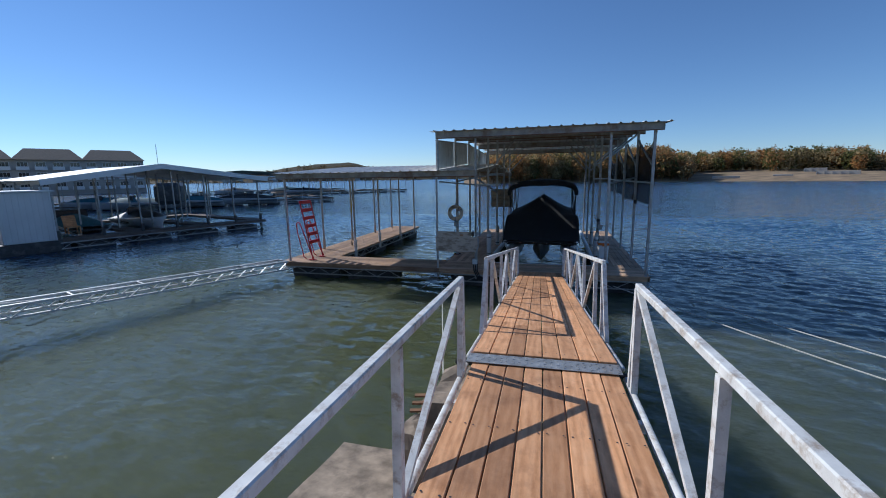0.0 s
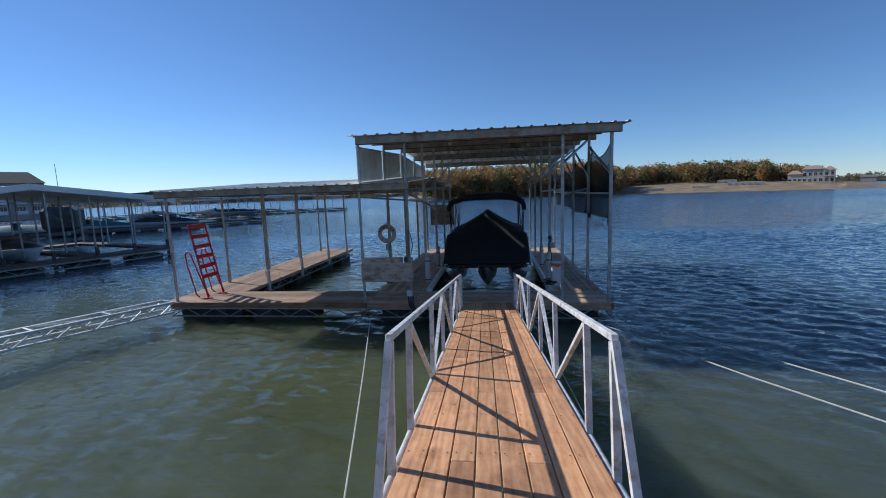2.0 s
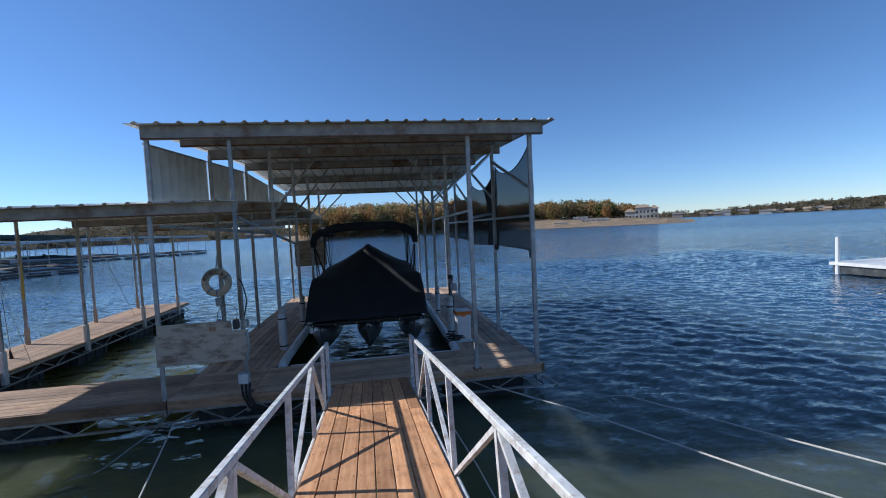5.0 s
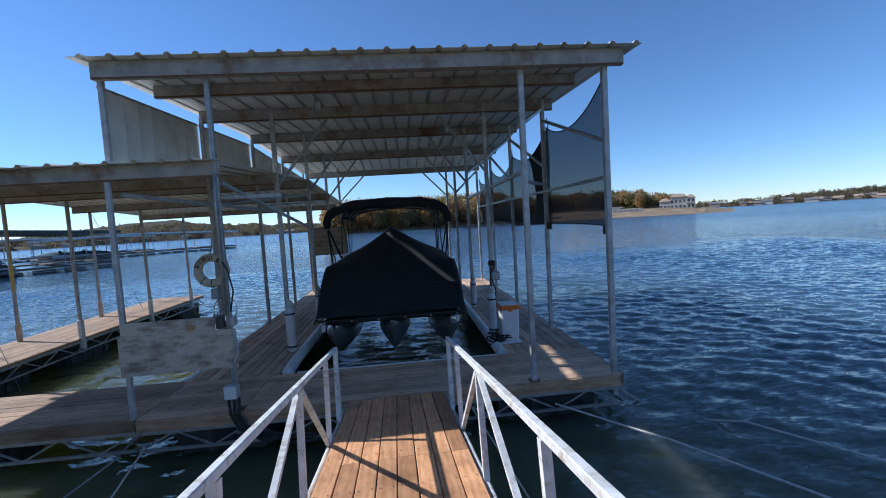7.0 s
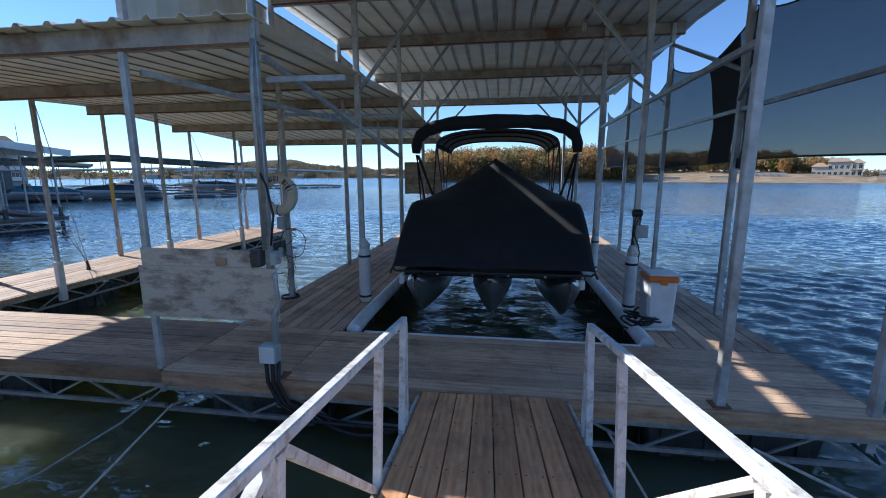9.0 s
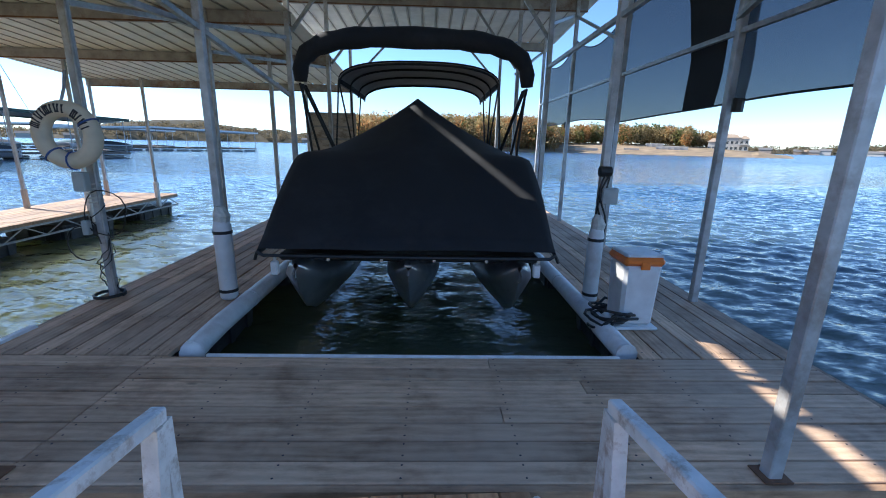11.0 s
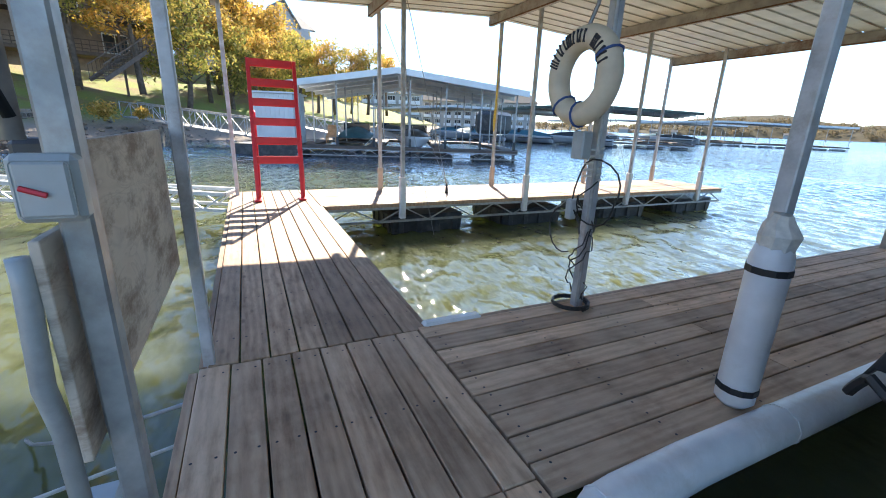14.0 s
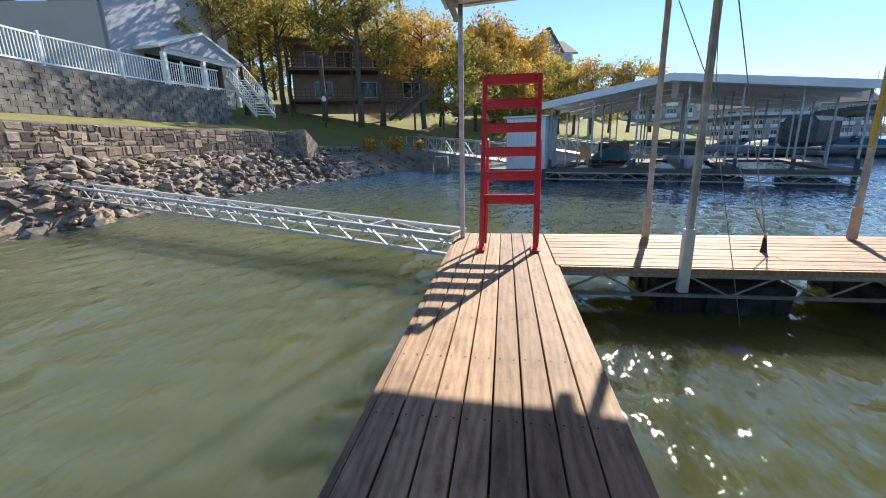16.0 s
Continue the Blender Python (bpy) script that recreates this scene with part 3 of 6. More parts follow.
# deck frame: rim boards and open truss under the edge
def edge_truss(a, b, depth=0.22, rim=0.14):
    a, b = Vector(a), Vector(b)
    dpart("rim_board", bar((a.x, a.y, -0.005 - rim / 2), (b.x, b.y, -0.005 - rim / 2), 0.038, rim), M_MID)
    z0 = -rim - 0.025
    z1 = z0 - depth
    bm = bmesh.new()
    bm_bar(bm, (a.x, a.y, z0), (b.x, b.y, z0), 0.04)
    bm_bar(bm, (a.x, a.y, z1), (b.x, b.y, z1), 0.035)
    n = max(2, int((b - a).length / 0.42))
    for i in range(n):
        p, q = a.lerp(b, i / n), a.lerp(b, (i + 1) / n)
        bm_bar(bm, (p.x, p.y, z0 if i % 2 else z1), (q.x, q.y, z1 if i % 2 else z0), 0.02)
    dpart("edge_truss", bm, M_GALV)


for a, b in (((-3.08, 12.46), (3.0, 12.46)), ((-8.75, 12.50), (-3.12, 12.50)), ((-7.36, 13.76), (-3.14, 13.76)), ((-7.32, 13.8), (-7.32, 23.3)), ((-8.95, 12.6), (-8.95, 23.3)),
             ((-3.16, 13.8), (-3.16, 22.5)), ((3.06, 12.5), (3.06, 22.5))):
    edge_truss(a, b, rim=0.06 if a[0] < -7.0 and b[1] > 20 else 0.14)


# ---- floats ----
def float_box(x0, x1, y0, y1):
    cx, cy = (x0 + x1) / 2, (y0 + y1) / 2
    t = thing("dock_float", (cx, cy, WATER - 0.25), "ribbed black plastic float drum under the dock", "float", "dock floats")
    hx, hy, h = (x1 - x0) / 2, (y1 - y0) / 2, 0.56
    bm = box(-hx, hx, -hy, hy, 0, h, 0.03)
    for v in bm.verts:
        k = 0.93 + 0.07 * v.co.z / h
        v.co.x *= k
        v.co.y *= k
    part("shell", bm, M_BLACKPL, t)
    for ax, half, other in (("x", hx, hy), ("y", hy, hx)):
        n = max(2, int(half * 2 / 0.3))
        for i in range(n):
            c = -half + (i + 0.5) * 2 * half / n
            for s in (-1, 1):
                if ax == "x":
                    part("rib", box(c - 0.05, c + 0.05, s * other - 0.012, s * other + 0.012, 0.06, h - 0.05, 0.008), M_BLACKPL, t)
                else:
                    part("rib", box(s * other - 0.012, s * other + 0.012, c - 0.05, c + 0.05, 0.06, h - 0.05, 0.008), M_BLACKPL, t)


for y0, y1 in ((14.9, 16.25), (17.1, 18.5), (19.5, 20.9), (21.8, 23.2)):
    float_box(-8.7, -7.42, y0, y1)
for x0, x1 in ((-8.6, -6.75), (-6.45, -4.75), (-2.75, -1.55), (-0.6, 0.75), (1.35, 2.75)):
    float_box(x0, x1, 12.62, 13.6)
for y0 in (14.4, 16.8, 19.2, 21.2):
    float_box(-3.0, -1.95, y0, y0 + 1.2)
    float_box(1.95, 2.95, y0, y0 + 1.2)


# ---- slip bumpers ----
def bumper(name, pts, r, label):
    t = thing(name, (pts[0][0], pts[0][1], 0), label, "dock bumper")
    o = Vector((pts[0][0], pts[0][1], 0))
    part("sleeve", pipe([Vector(p) - o for p in pts], r, 10), M_WHITE, t, smooth=True)
    for p in pts[::3]:
        part("fixing_strap", pipe([Vector(p) - o + Vector((0, dy, 0)) for dy in (-0.012, 0.012)], r + 0.004, 10), M_WHITE, t)


corner = [(-1.70 + 0.0, 22.4 - 0.62 * i, -0.03) for i in range(14)]
corner += [(-1.69, 13.95, -0.04), (-1.68, 13.84, -0.045), (-1.655, 13.78, -0.05)]
bumper("slip_bumper", corner, 0.09, "white vinyl dock bumper along the slip edge")
bumper("slip_bumper", [(1.72, 13.80 + 0.6 * i, -0.02) for i in range(15)], 0.085, "round white vinyl dock bumper along the slip edge")
t = thing("edge_strip", (0, 13.70, 0), "white plastic edging strip at the head of the slip", "edging")
part("strip", box(-1.5, 1.62, -0.012, 0.014, -0.05, 0.012, 0.006), M_WHITE, t)
t = thing("corner_guard", (-3.17, 13.95, 0), "white foam guard on the walkway corner", "edging")
part("guard", box(-0.03, 0.05, -0.20, 0.22, -0.06, 0.02, 0.015), M_WHITE, t)


def post_fender(x, y, z0, z1, r=0.085):
    t = thing("post_fender", (x, y, z0), "white padded fender tied round a dock post", "fender", "post fenders")
    h = z1 - z0
    part("pad", pipe([(0, 0, 0.0), (0, 0, 0.03), (0, 0, h - 0.08), (0, 0, h - 0.02), (0, 0, h)], [r * 0.7, r, r, r * 0.85, r * 0.6], 12), M_WHITE, t, smooth=True)
    for z in (0.08, h - 0.14):
        part("tie", pipe([(0, 0, z), (0, 0, z + 0.03)], r + 0.005, 12), M_BLACK, t, "black tie strap")
    part("cloth_wrap", pipe([(0, 0, h - 0.05), (0.01, 0, h + 0.03), (-0.005, 0, h + 0.08), (0, 0, h + 0.12)], [r * 0.8, r * 0.95, r * 0.7, r * 0.45], 9), M_ROPE, t, "frayed cloth wrapped at the top")


post_fender(-1.86, 14.85, 0.01, 0.82)
post_fender(1.81, 14.86, 0.01, 0.80, 0.075)
post_fender(1.86, 17.33, 0.01, 0.72, 0.07)
post_fender(-1.88, 17.32, 0.01, 0.72, 0.07)


# ---- gangway ----
GW_A, GW_B = Vector((0.353, 3.30, 1.395)), Vector((0.047, 12.40, 0.022))


def gang_frame(a, b):
    y = (b - a).normalized()
    x = y.cross(Vector((0, 0, 1))).normalized()
    z = x.cross(y)
    m = Matrix((x, y, z)).transposed().to_4x4()
    m.translation = a
    return m, (b - a).length


def gangway(name, m, length, rails, label, lean_near, lean_far, boards_at, H, W, RX, first_down):
    t = thing(name, m, label, "gangway")
    rail0, rail1 = rails[0], rails[-1]
    n = 8
    bw = W / n
    for k in range(n):
        x = -W / 2 + (k + 0.5) * bw
        cuts = boards_at[k % len(boards_at)]
        for ya, yb in zip(cuts, cuts[1:]):
            board(t, M_NEW, (x, ya + 0.002), (x, yb - 0.002), bw - 0.008, 0.038, 0.0)
    pts = []
    yy = 0.1
    while yy < length:
        for k in range(n):
            x = -W / 2 + (k + 0.5) * bw
            pts += [(x - 0.045, yy + rng.uniform(-0.008, 0.008), 0.0055), (x + 0.045, yy + rng.uniform(-0.008, 0.008), 0.0055)]
        yy += 0.61
    screws("screw", pts, t, M_INK)
    for s in (-1, 1):
        part("stringer", bar((s * (W / 2 - 0.03), 0, -0.10), (s * (W / 2 - 0.03), length, -0.10), 0.05, 0.11), M_RAIL, t)
        part("bottom_chord", pipe([(s * RX, 0, -0.05), (s * RX, length, -0.05)], 0.024, 10), M_RAIL, t, smooth=True)
        part("top_rail", bar((s * RX, rail0, H), (s * RX, rail1, H), 0.042, 0.042, bevel=0.005), M_RAIL, t)
        ys = [rail0 + 0.026, *rails[1:-1], rail1 - 0.026]
        for y in ys:
            part("baluster", bar((s * RX, y, -0.03), (s * RX, y, H - 0.026), 0.042), M_RAIL, t)
        for i, (p, q) in enumerate(zip(ys, ys[1:])):
            if q - p < 0.75:
                continue
            up = (i + first_down) % 2 == 0
            part("diagonal", bar((s * RX, p + 0.03, -0.03 if not up else H - 0.03), (s * RX, q - 0.03, H - 0.03 if not up else -0.03), 0.036, 0.03), M_RAIL, t)
        if lean_near:
            part("end_leg", bar((s * RX, rail0, H - 0.02), (s * RX, max(0.02, rail0 - lean_near), -0.03), 0.04), M_RAIL, t)
        if lean_far:
            part("end_leg", bar((s * RX, rail1, H - 0.02), (s * RX, rail1 + lean_far, -0.03), 0.04), M_RAIL, t)
    yy = 0.3
    while yy < length:
        part("cross_member", bar((-RX, yy, -0.075), (RX, yy, -0.075), 0.05, 0.06), M_RAIL, t)
        yy += 0.95
    return t


gm, glen = gang_frame(GW_A, GW_B)
gangway("gangway", gm, glen, (1.09, 1.72, 3.00, 4.12, 5.46, 6.79, 7.87, 8.53), "sloping gangway of orange new planks between pale steel rails", 0.30, 0.10,
        ((0, 2.45, 4.9, 7.3, glen), (0, 3.66, 7.3, glen), (0, 1.22, 4.9, 7.3, glen)), 0.742, 1.17, 0.617, 1)
SM_A, SM_B = Vector((0.47, -1.6, 1.63)), Vector((0.362, 3.12, 1.395))
sm, slen = gang_frame(SM_A, SM_B)
gangway("shore_gangway", sm, slen, (0.1, 1.6, 3.1, 4.50), "level gangway of orange new planks with worn white rails", 0, 0.08,
        ((0, 1.6, slen), (0, 2.4, slen)), 0.715, 1.11, 0.612, 1)
plate_m, _ = gang_frame(Vector((0.36, 3.05, 1.402)), Vector((0.352, 3.34, 1.393)))
t = thing("transition_plate", plate_m, "diamond-tread aluminium plate over the gangway hinge", "plate")
bm = box(-0.60, 0.58, 0.0, 0.18, 0.006, 0.012, 0.002)
part("plate", bm, M_GALV, t)
bm = bmesh.new()
for i in range(24):
    for j in range(4):
        cx, cy = -0.57 + i * 0.049, 0.024 + j * 0.044
        a = radians(45 if (i + j) % 2 else -45)
        bm_bar(bm, (cx - 0.016 * math.cos(a), cy - 0.016 * math.sin(a), 0.0125), (cx + 0.016 * math.cos(a), cy + 0.016 * math.sin(a), 0.0125), 0.006, 0.004)
tagged(part("tread", bm, M_GALV, t), kind="stuff")
part("hinge_pin", pipe([(-0.70, 0.10, -0.04), (0.68, 0.10, -0.04)], 0.022, 8), M_BLACK, t)


# ---- pontoon boat under its cover ----
def pontoon_boat():
    t = thing("pontoon_boat", (-0.03, 14.25, 0.0), "pontoon boat under a fitted black canvas cover on a lift", "boat")

    def cover(u, v):
        s = (v - 0.5) * 2
        y = 0.0 + 6.6 * u
        f = min(1.0, y / 2.1)
        back = max(0.0, (y - 3.6) / 3.0)
        ridge = 0.70 + 1.42 * f - 0.75 * back
        sh = 0.70 + 0.75 * min(1.0, y / 1.2) - 0.10 * back
        hw = 1.24 + 0.03 * math.sin(y * 2.2)
        a = abs(s)
        if a < 0.62:
            k = a / 0.62
            x, z = hw * k * (0.98 if y > 0.5 else 1.0), ridge + (min(sh, ridge) - ridge) * k - 0.05 * math.sin(math.pi * k) * f
        else:
            k = (a - 0.62) / 0.38
            x, z = hw + 0.04 * k, min(sh, ridge) + (0.62 - min(sh, ridge)) * k
        n = noise.noise(Vector((s * 2.3, y * 1.1, 3.0))) * 0.018
        bow = -0.05 * (1 - s * s) if u == 0 else 0
        return Vector((math.copysign(x, s) if s else 0.0, y + bow, z + n))
    ob = part("boat_cover", grid_bm(48, 44, cover), M_CANVAS, t, "black canvas cover peaked over a pole", True)
    solid(ob, 0.006)
    hem = [cover(0, j / 40) + Vector((0, -0.01, -0.02)) for j in range(41)]
    part("cover_hem", pipe([(p.x, p.y, 0.64 if abs(p.x) < 1.23 else p.z) for p in hem if abs(p.x) < 1.3], 0.014, 6), M_BLACK, t)
    for i in range(6):
        part("snap", pipe([(-1.1 + i * 0.44, -0.06, 0.615), (-1.1 + i * 0.44, -0.045, 0.615)], 0.014, 8), M_ALU, t)
    part("deck", box(-1.20, 1.20, 0.30, 6.5, 0.50, 0.57, 0.02), M_BLACK, t)
    for x in (-0.97, 0.0, 0.97):
        rings = [(0.06, 0.52, 0.02), (0.10, 0.47, 0.08), (0.30, 0.37, 0.17), (0.60, 0.30, 0.24), (1.0, 0.25, 0.285), (1.4, 0.23, 0.305), (6.3, 0.23, 0.305), (6.4, 0.23, 0.2)]
        bm = bmesh.new()
        prev = None
        for y, zc, r in rings:
            ring = []
            for k in range(20):
                a = k * math.tau / 20
                px, pz = r * math.cos(a), r * math.sin(a)
                if y < 1.2 and pz < 0:
                    px *= 1 - 0.94 * (1 - y / 1.2) ** 0.7 * (-pz / r)
                    pz *= 1 + 1.1 * (1 - y / 1.2)
                ring.append(bm.verts.new((x + px, y, zc + pz)))
            if prev:
                for k in range(20):
                    bm.faces.new((prev[k], prev[(k + 1) % 20], ring[(k + 1) % 20], ring[k]))
            prev = ring
        part("pontoon", bm, M_ALU, t, "aluminium pontoon log with a pointed nose", True)
        part("bow_eye", pipe([(x, 0.02, 0.50), (x, -0.02, 0.47), (x, 0.0, 0.42), (x, 0.06, 0.40)], 0.012, 6), M_ALU, t)
        for s in (-1, 1):
            part("spray_strip", pipe([(x + s * 0.14, 0.30, 0.33), (x + s * 0.24, 0.75, 0.27), (x + s * 0.29, 1.3, 0.24)], 0.010, 6), M_ALU, t)
    part("docking_light", box(-0.035, 0.035, -0.02, 0.03, 0.54, 0.565, 0.006), M_ALU, t)
    for x in (-1.15, 1.12):
        part("corner_caster", box(x - 0.03, x + 0.03, 0.04, 0.10, 0.44, 0.56, 0.010), M_WHITE, t, "white corner bracket")
    # folded forward shade: padded black boot on an arched frame

    def arch(hw, zt, ze, y, n=28, p=3.2):
        out = []
        for i in range(n + 1):
            a = math.pi * i / n
            c, s = math.cos(a), math.sin(a)
            out.append(Vector((-hw * math.copysign(abs(c) ** (2 / p), c), y, ze + (zt - ze) * abs(s) ** (2 / p))))
        return out
    pts = arch(1.17, 2.60, 2.16, 1.2)
    part("folded_bimini", pipe(pts, [0.06 + 0.04 * math.sin(math.pi * i / 28) ** 0.5 + 0.008 * math.sin(i * 1.9) for i in range(29)], 12), M_CANVAS, t, "folded black canopy in its boot", True)
    for s in (-1, 1):
        for y0, y1, x1 in ((1.1, 1.7, 1.12), (1.15, 1.45, 1.15), (1.2, 2.4, 1.08), (1.3, 2.7, 1.12)):
            part("canopy_leg", pipe([(s * 1.15, y0, 2.13), (s * x1, y1, 1.35)], 0.014, 6), M_BLACK, t)

    def second(u, v):
        a = arch(1.15, 2.66 + 0.06 * math.sin(math.pi * u), 2.36, 0.0, 20, 2.6)[int(round(v * 20))]
        return Vector((a.x * 0.97, 2.75 + u * 2.35, a.z))
    ob = part("rear_bimini", grid_bm(8, 20, second), M_CANVAS, t, "open black canopy over the stern", True)
    solid(ob, 0.012)
    ob = part("rear_lining", grid_bm(8, 20, lambda u, v: second(u, v) - Vector((0, 0, 0.018))), M_CANVAS_IN, t, "grey canopy lining", True)
    solid(ob, 0.004)
    for k in (0.02, 0.35, 0.68, 0.98):
        part("canopy_bow", pipe([second(k, j / 20) - Vector((0, 0, 0.035)) for j in range(21)], 0.016, 6), M_BLACK, t)
    for s in (-1, 1):
        for y0, y1 in ((2.75, 4.0), (3.6, 4.1), (4.6, 4.3), (2.75, 2.6)):
            part("canopy_leg", pipe([(s * 1.11, y0, 2.39), (s * 1.15, y1, 1.35)], 0.013, 6), M_BLACK, t)


pontoon_boat()
t = thing("screen_panel", (-2.25, 21.0, 1.35), "pale gridded panel hung between posts", "panel")
part("sheet", box(-0.42, 0.62, -0.01, 0.01, 0, 0.85, 0.004), M_PLY, t)
for z in (0.0, 0.28, 0.56, 0.85):
    part("batten", box(-0.43, 0.63, -0.025, -0.011, z - 0.02, z + 0.02), M_BEAM, t)
for x in (-0.42, 0.1, 0.62):
    part("batten", box(x - 0.02, x + 0.02, -0.028, -0.012, 0, 0.85), M_BEAM, t)


# ---- red swim ladder ----
def swim_ladder():
    t = thing("swim_ladder", (-7.9, 12.9, 0.012), "red flip-up dock ladder with wide steps folded upright", "ladder")
    top, n = Vector((-0.40, 0.03, 2.10)), 7
    up = top.normalized()
    for y in (0.0, 0.66):
        part("side_rail", bar((0, y, 0.0), (top.x, y + 0.03, top.z), 0.055, 0.03, (1, 0, 0), 0.006), M_RED, t)
        part("base_plate", box(-0.16, 0.10, y - 0.05, y + 0.05, 0, 0.02, 0.004), M_RED, t)
        part("grab_rail", pipe([(0.02, y + 0.02, 0.05), (-0.10, y + 0.04, 0.25), (-0.42, y + 0.06, 1.15), (-0.50, y + 0.06, 1.32), (-0.56, y + 0.06, 1.34), (-0.62, y + 0.06, 1.27), (-0.60, y + 0.06, 0.95), (-0.44, y + 0.05, 0.3), (-0.40, y + 0.04, 0.1), (-0.3, y + 0.04, 0.02)], 0.019, 8), M_RED, t, smooth=True)
    for i in range(6):
        k = 0.34 + 0.62 * i / 5 if i < 6 else 1
        z = 0.62 + i * 0.285
        x = top.x * z / top.z
        part("step", box(x - 0.055, x + 0.012, 0.03, 0.66, z - 0.060, z + 0.055, 0.012), M_RED, t)
        part("step_tread", box(x + 0.012, x + 0.018, 0.05, 0.64, z - 0.045, z + 0.040, 0.003), M_RED, t)


swim_ladder()


# ---- life ring on its pole ----
def life_ring():
    t = thing("life_ring", (-3.08, 14.76, 1.57), "worn cream foam life ring with black lettering hung on a pole", "life ring")
    part("ring", pipe([(0.225 * math.cos(a), 0.0, 0.225 * math.sin(a)) for a in [k * math.tau / 40 for k in range(40)]], 0.072, 14, True), M_BUOY, t, smooth=True)
    # marking drawn as plain black blocks, six and three
    for k, i in enumerate((0, 1, 2, 3, 4, 5, 7, 8, 9)):
        a = radians(158 - i * 15.2)
        c = Vector((0.225 * math.cos(a), -0.068, 0.225 * math.sin(a)))
        r = Vector((math.cos(a), 0, math.sin(a)))
        u = Vector((-math.sin(a), 0, math.cos(a)))
        bm = bmesh.new()
        for w in ((-0.018, 0.018) if k % 3 else (-0.016, 0.0, 0.016)):
            bm_bar(bm, c - r * 0.036 + u * w, c + r * 0.036 + u * w, 0.010, 0.014, (0, 1, 0))
        part("mark", bm, M_INK, t)
    for a0 in (0.5, 4.0, 4.75):
        c = Vector((0.225 * math.cos(a0), 0, 0.225 * math.sin(a0)))
        r = Vector((math.cos(a0), 0, math.sin(a0)))
        part("rope_band", pipe([c + r * 0.077 * math.cos(b) + Vector((0, 0.077 * math.sin(b), 0)) for b in [k * math.tau / 12 for k in range(12)]], 0.008, 6, True), M_BLUEROPE, t)
    part("hanging_rope", pipe([(0, 0.0, 0.29), (0.02, 0.03, 0.40), (0.01, 0.08, 0.55)], 0.012, 6), M_CABLE, t)


life_ring()
t = thing("utility_pole", (-3.06, 14.92, 0.004), "steel dock pole wrapped in cables with electrical boxes", "pole")
part("rope_wrap", pipe([(0.058 * math.cos(k * 0.9), 0.058 * math.sin(k * 0.9), 0.92 + k * 0.006) for k in range(40)], 0.008, 5), M_ROPE, t)
part("switch_box", box(-0.09, 0.02, -0.13, -0.045, 1.06, 1.24, 0.01), M_GREYBOX, t)
part("outlet_box", box(-0.11, -0.05, -0.10, -0.04, 0.64, 0.78, 0.008), M_GREYBOX, t)
for k in range(3):
    r0 = random.Random(40 + k)
    pts = [(0.07 * math.cos(j * 0.55 + k) + 0.05 * r0.random(), 0.07 * math.sin(j * 0.55 + k) - 0.04, 0.04 + 0.045 * j + 0.06 * r0.random()) for j in range(14 + 3 * k)]
    part("cable", pipe(pts, 0.005, 6), M_BLACK, t)
part("cable_coil", pipe([(0.20 * math.cos(k * 0.35) + 0.10, -0.05 + 0.02 * math.sin(k), 0.85 + 0.22 * math.sin(k * 0.35)) for k in range(19)], 0.006, 6), M_BLACK, t)
part("cable_coil", pipe([(0.16 * math.cos(k * 0.4) - 0.14, -0.06, 0.55 + 0.17 * math.sin(k * 0.4)) for k in range(14)], 0.006, 6), M_BLACK, t)
part("floor_coil", pipe([(0.13 * math.cos(k * 0.5), 0.13 * math.sin(k * 0.5) - 0.04, 0.012 + 0.001 * k) for k in range(30)], 0.010, 6), M_BLACK, t)
part("conduit", pipe([(0.055, -0.03, 0.0), (0.055, -0.03, 2.9)], 0.014, 8), M_GALV, t)

# ---- plywood board and power post at the dock corner ----
t = thing("plywood_board", (-2.49, 12.455, 0.55), "weathered plywood sheet screwed across two dock posts", "plywood board")
part("sheet", box(-0.69, 0.66, -0.012, 0.006, 0, 0.48, 0.002), M_PLY, t)
part("upper_sheet", box(-0.655, 0.42, -0.004, 0.012, 0.482, 0.64, 0.002), M_PLY, t)
part("mounting_block", box(0.10, 0.20, -0.03, -0.013, 0.50, 0.57, 0.006), M_MID, t)
for x in (-0.60, -0.2, 0.2, 0.62):
    for z in (0.05, 0.43):
        part("screw", pipe([(x, -0.016, z), (x, -0.011, z)], 0.007, 6), M_GALV, t)
t = thing("power_post_boxes", (-1.915, 12.50, 0), "grey electrical boxes and conduits on a steel post", "electrical box")
part("disconnect_box", box(0.030, 0.08, -0.065, 0.035, 1.06, 1.18, 0.010), M_GREYBOX, t)
part("box_cover", box(0.081, 0.090, -0.055, 0.025, 1.07, 1.17, 0.006), M_GREYBOX, t)
part("switch_handle", pipe([(0.094, -0.045, 1.125), (0.096, -0.01, 1.112)], 0.005, 6), M_RED, t, "red switch handle")
part("meter_box", box(-0.12, -0.04, -0.10, 0.0, 1.05, 1.2, 0.01), M_BLACKPL, t)
part("junction_box", box(-0.085, 0.075, -0.15, -0.045, 0.19, 0.36, 0.012), M_GREYBOX, t)
part("junction_lid", box(-0.075, 0.065, -0.162, -0.151, 0.20, 0.35, 0.008), M_WHITE, t)
part("conduit", pipe([(0.05, -0.09, 0.36), (0.05, -0.09, 0.62), (0.10, -0.08, 0.75), (0.08, -0.075, 0.95), (0.08, -0.075, 1.0)], 0.020, 8), M_GREYBOX, t, smooth=True)
part("conduit", pipe([(0.0, -0.07, 1.2), (0.0, -0.07, 2.6), (0.02, -0.05, 2.9)], 0.018, 8), M_GALV, t, smooth=True)
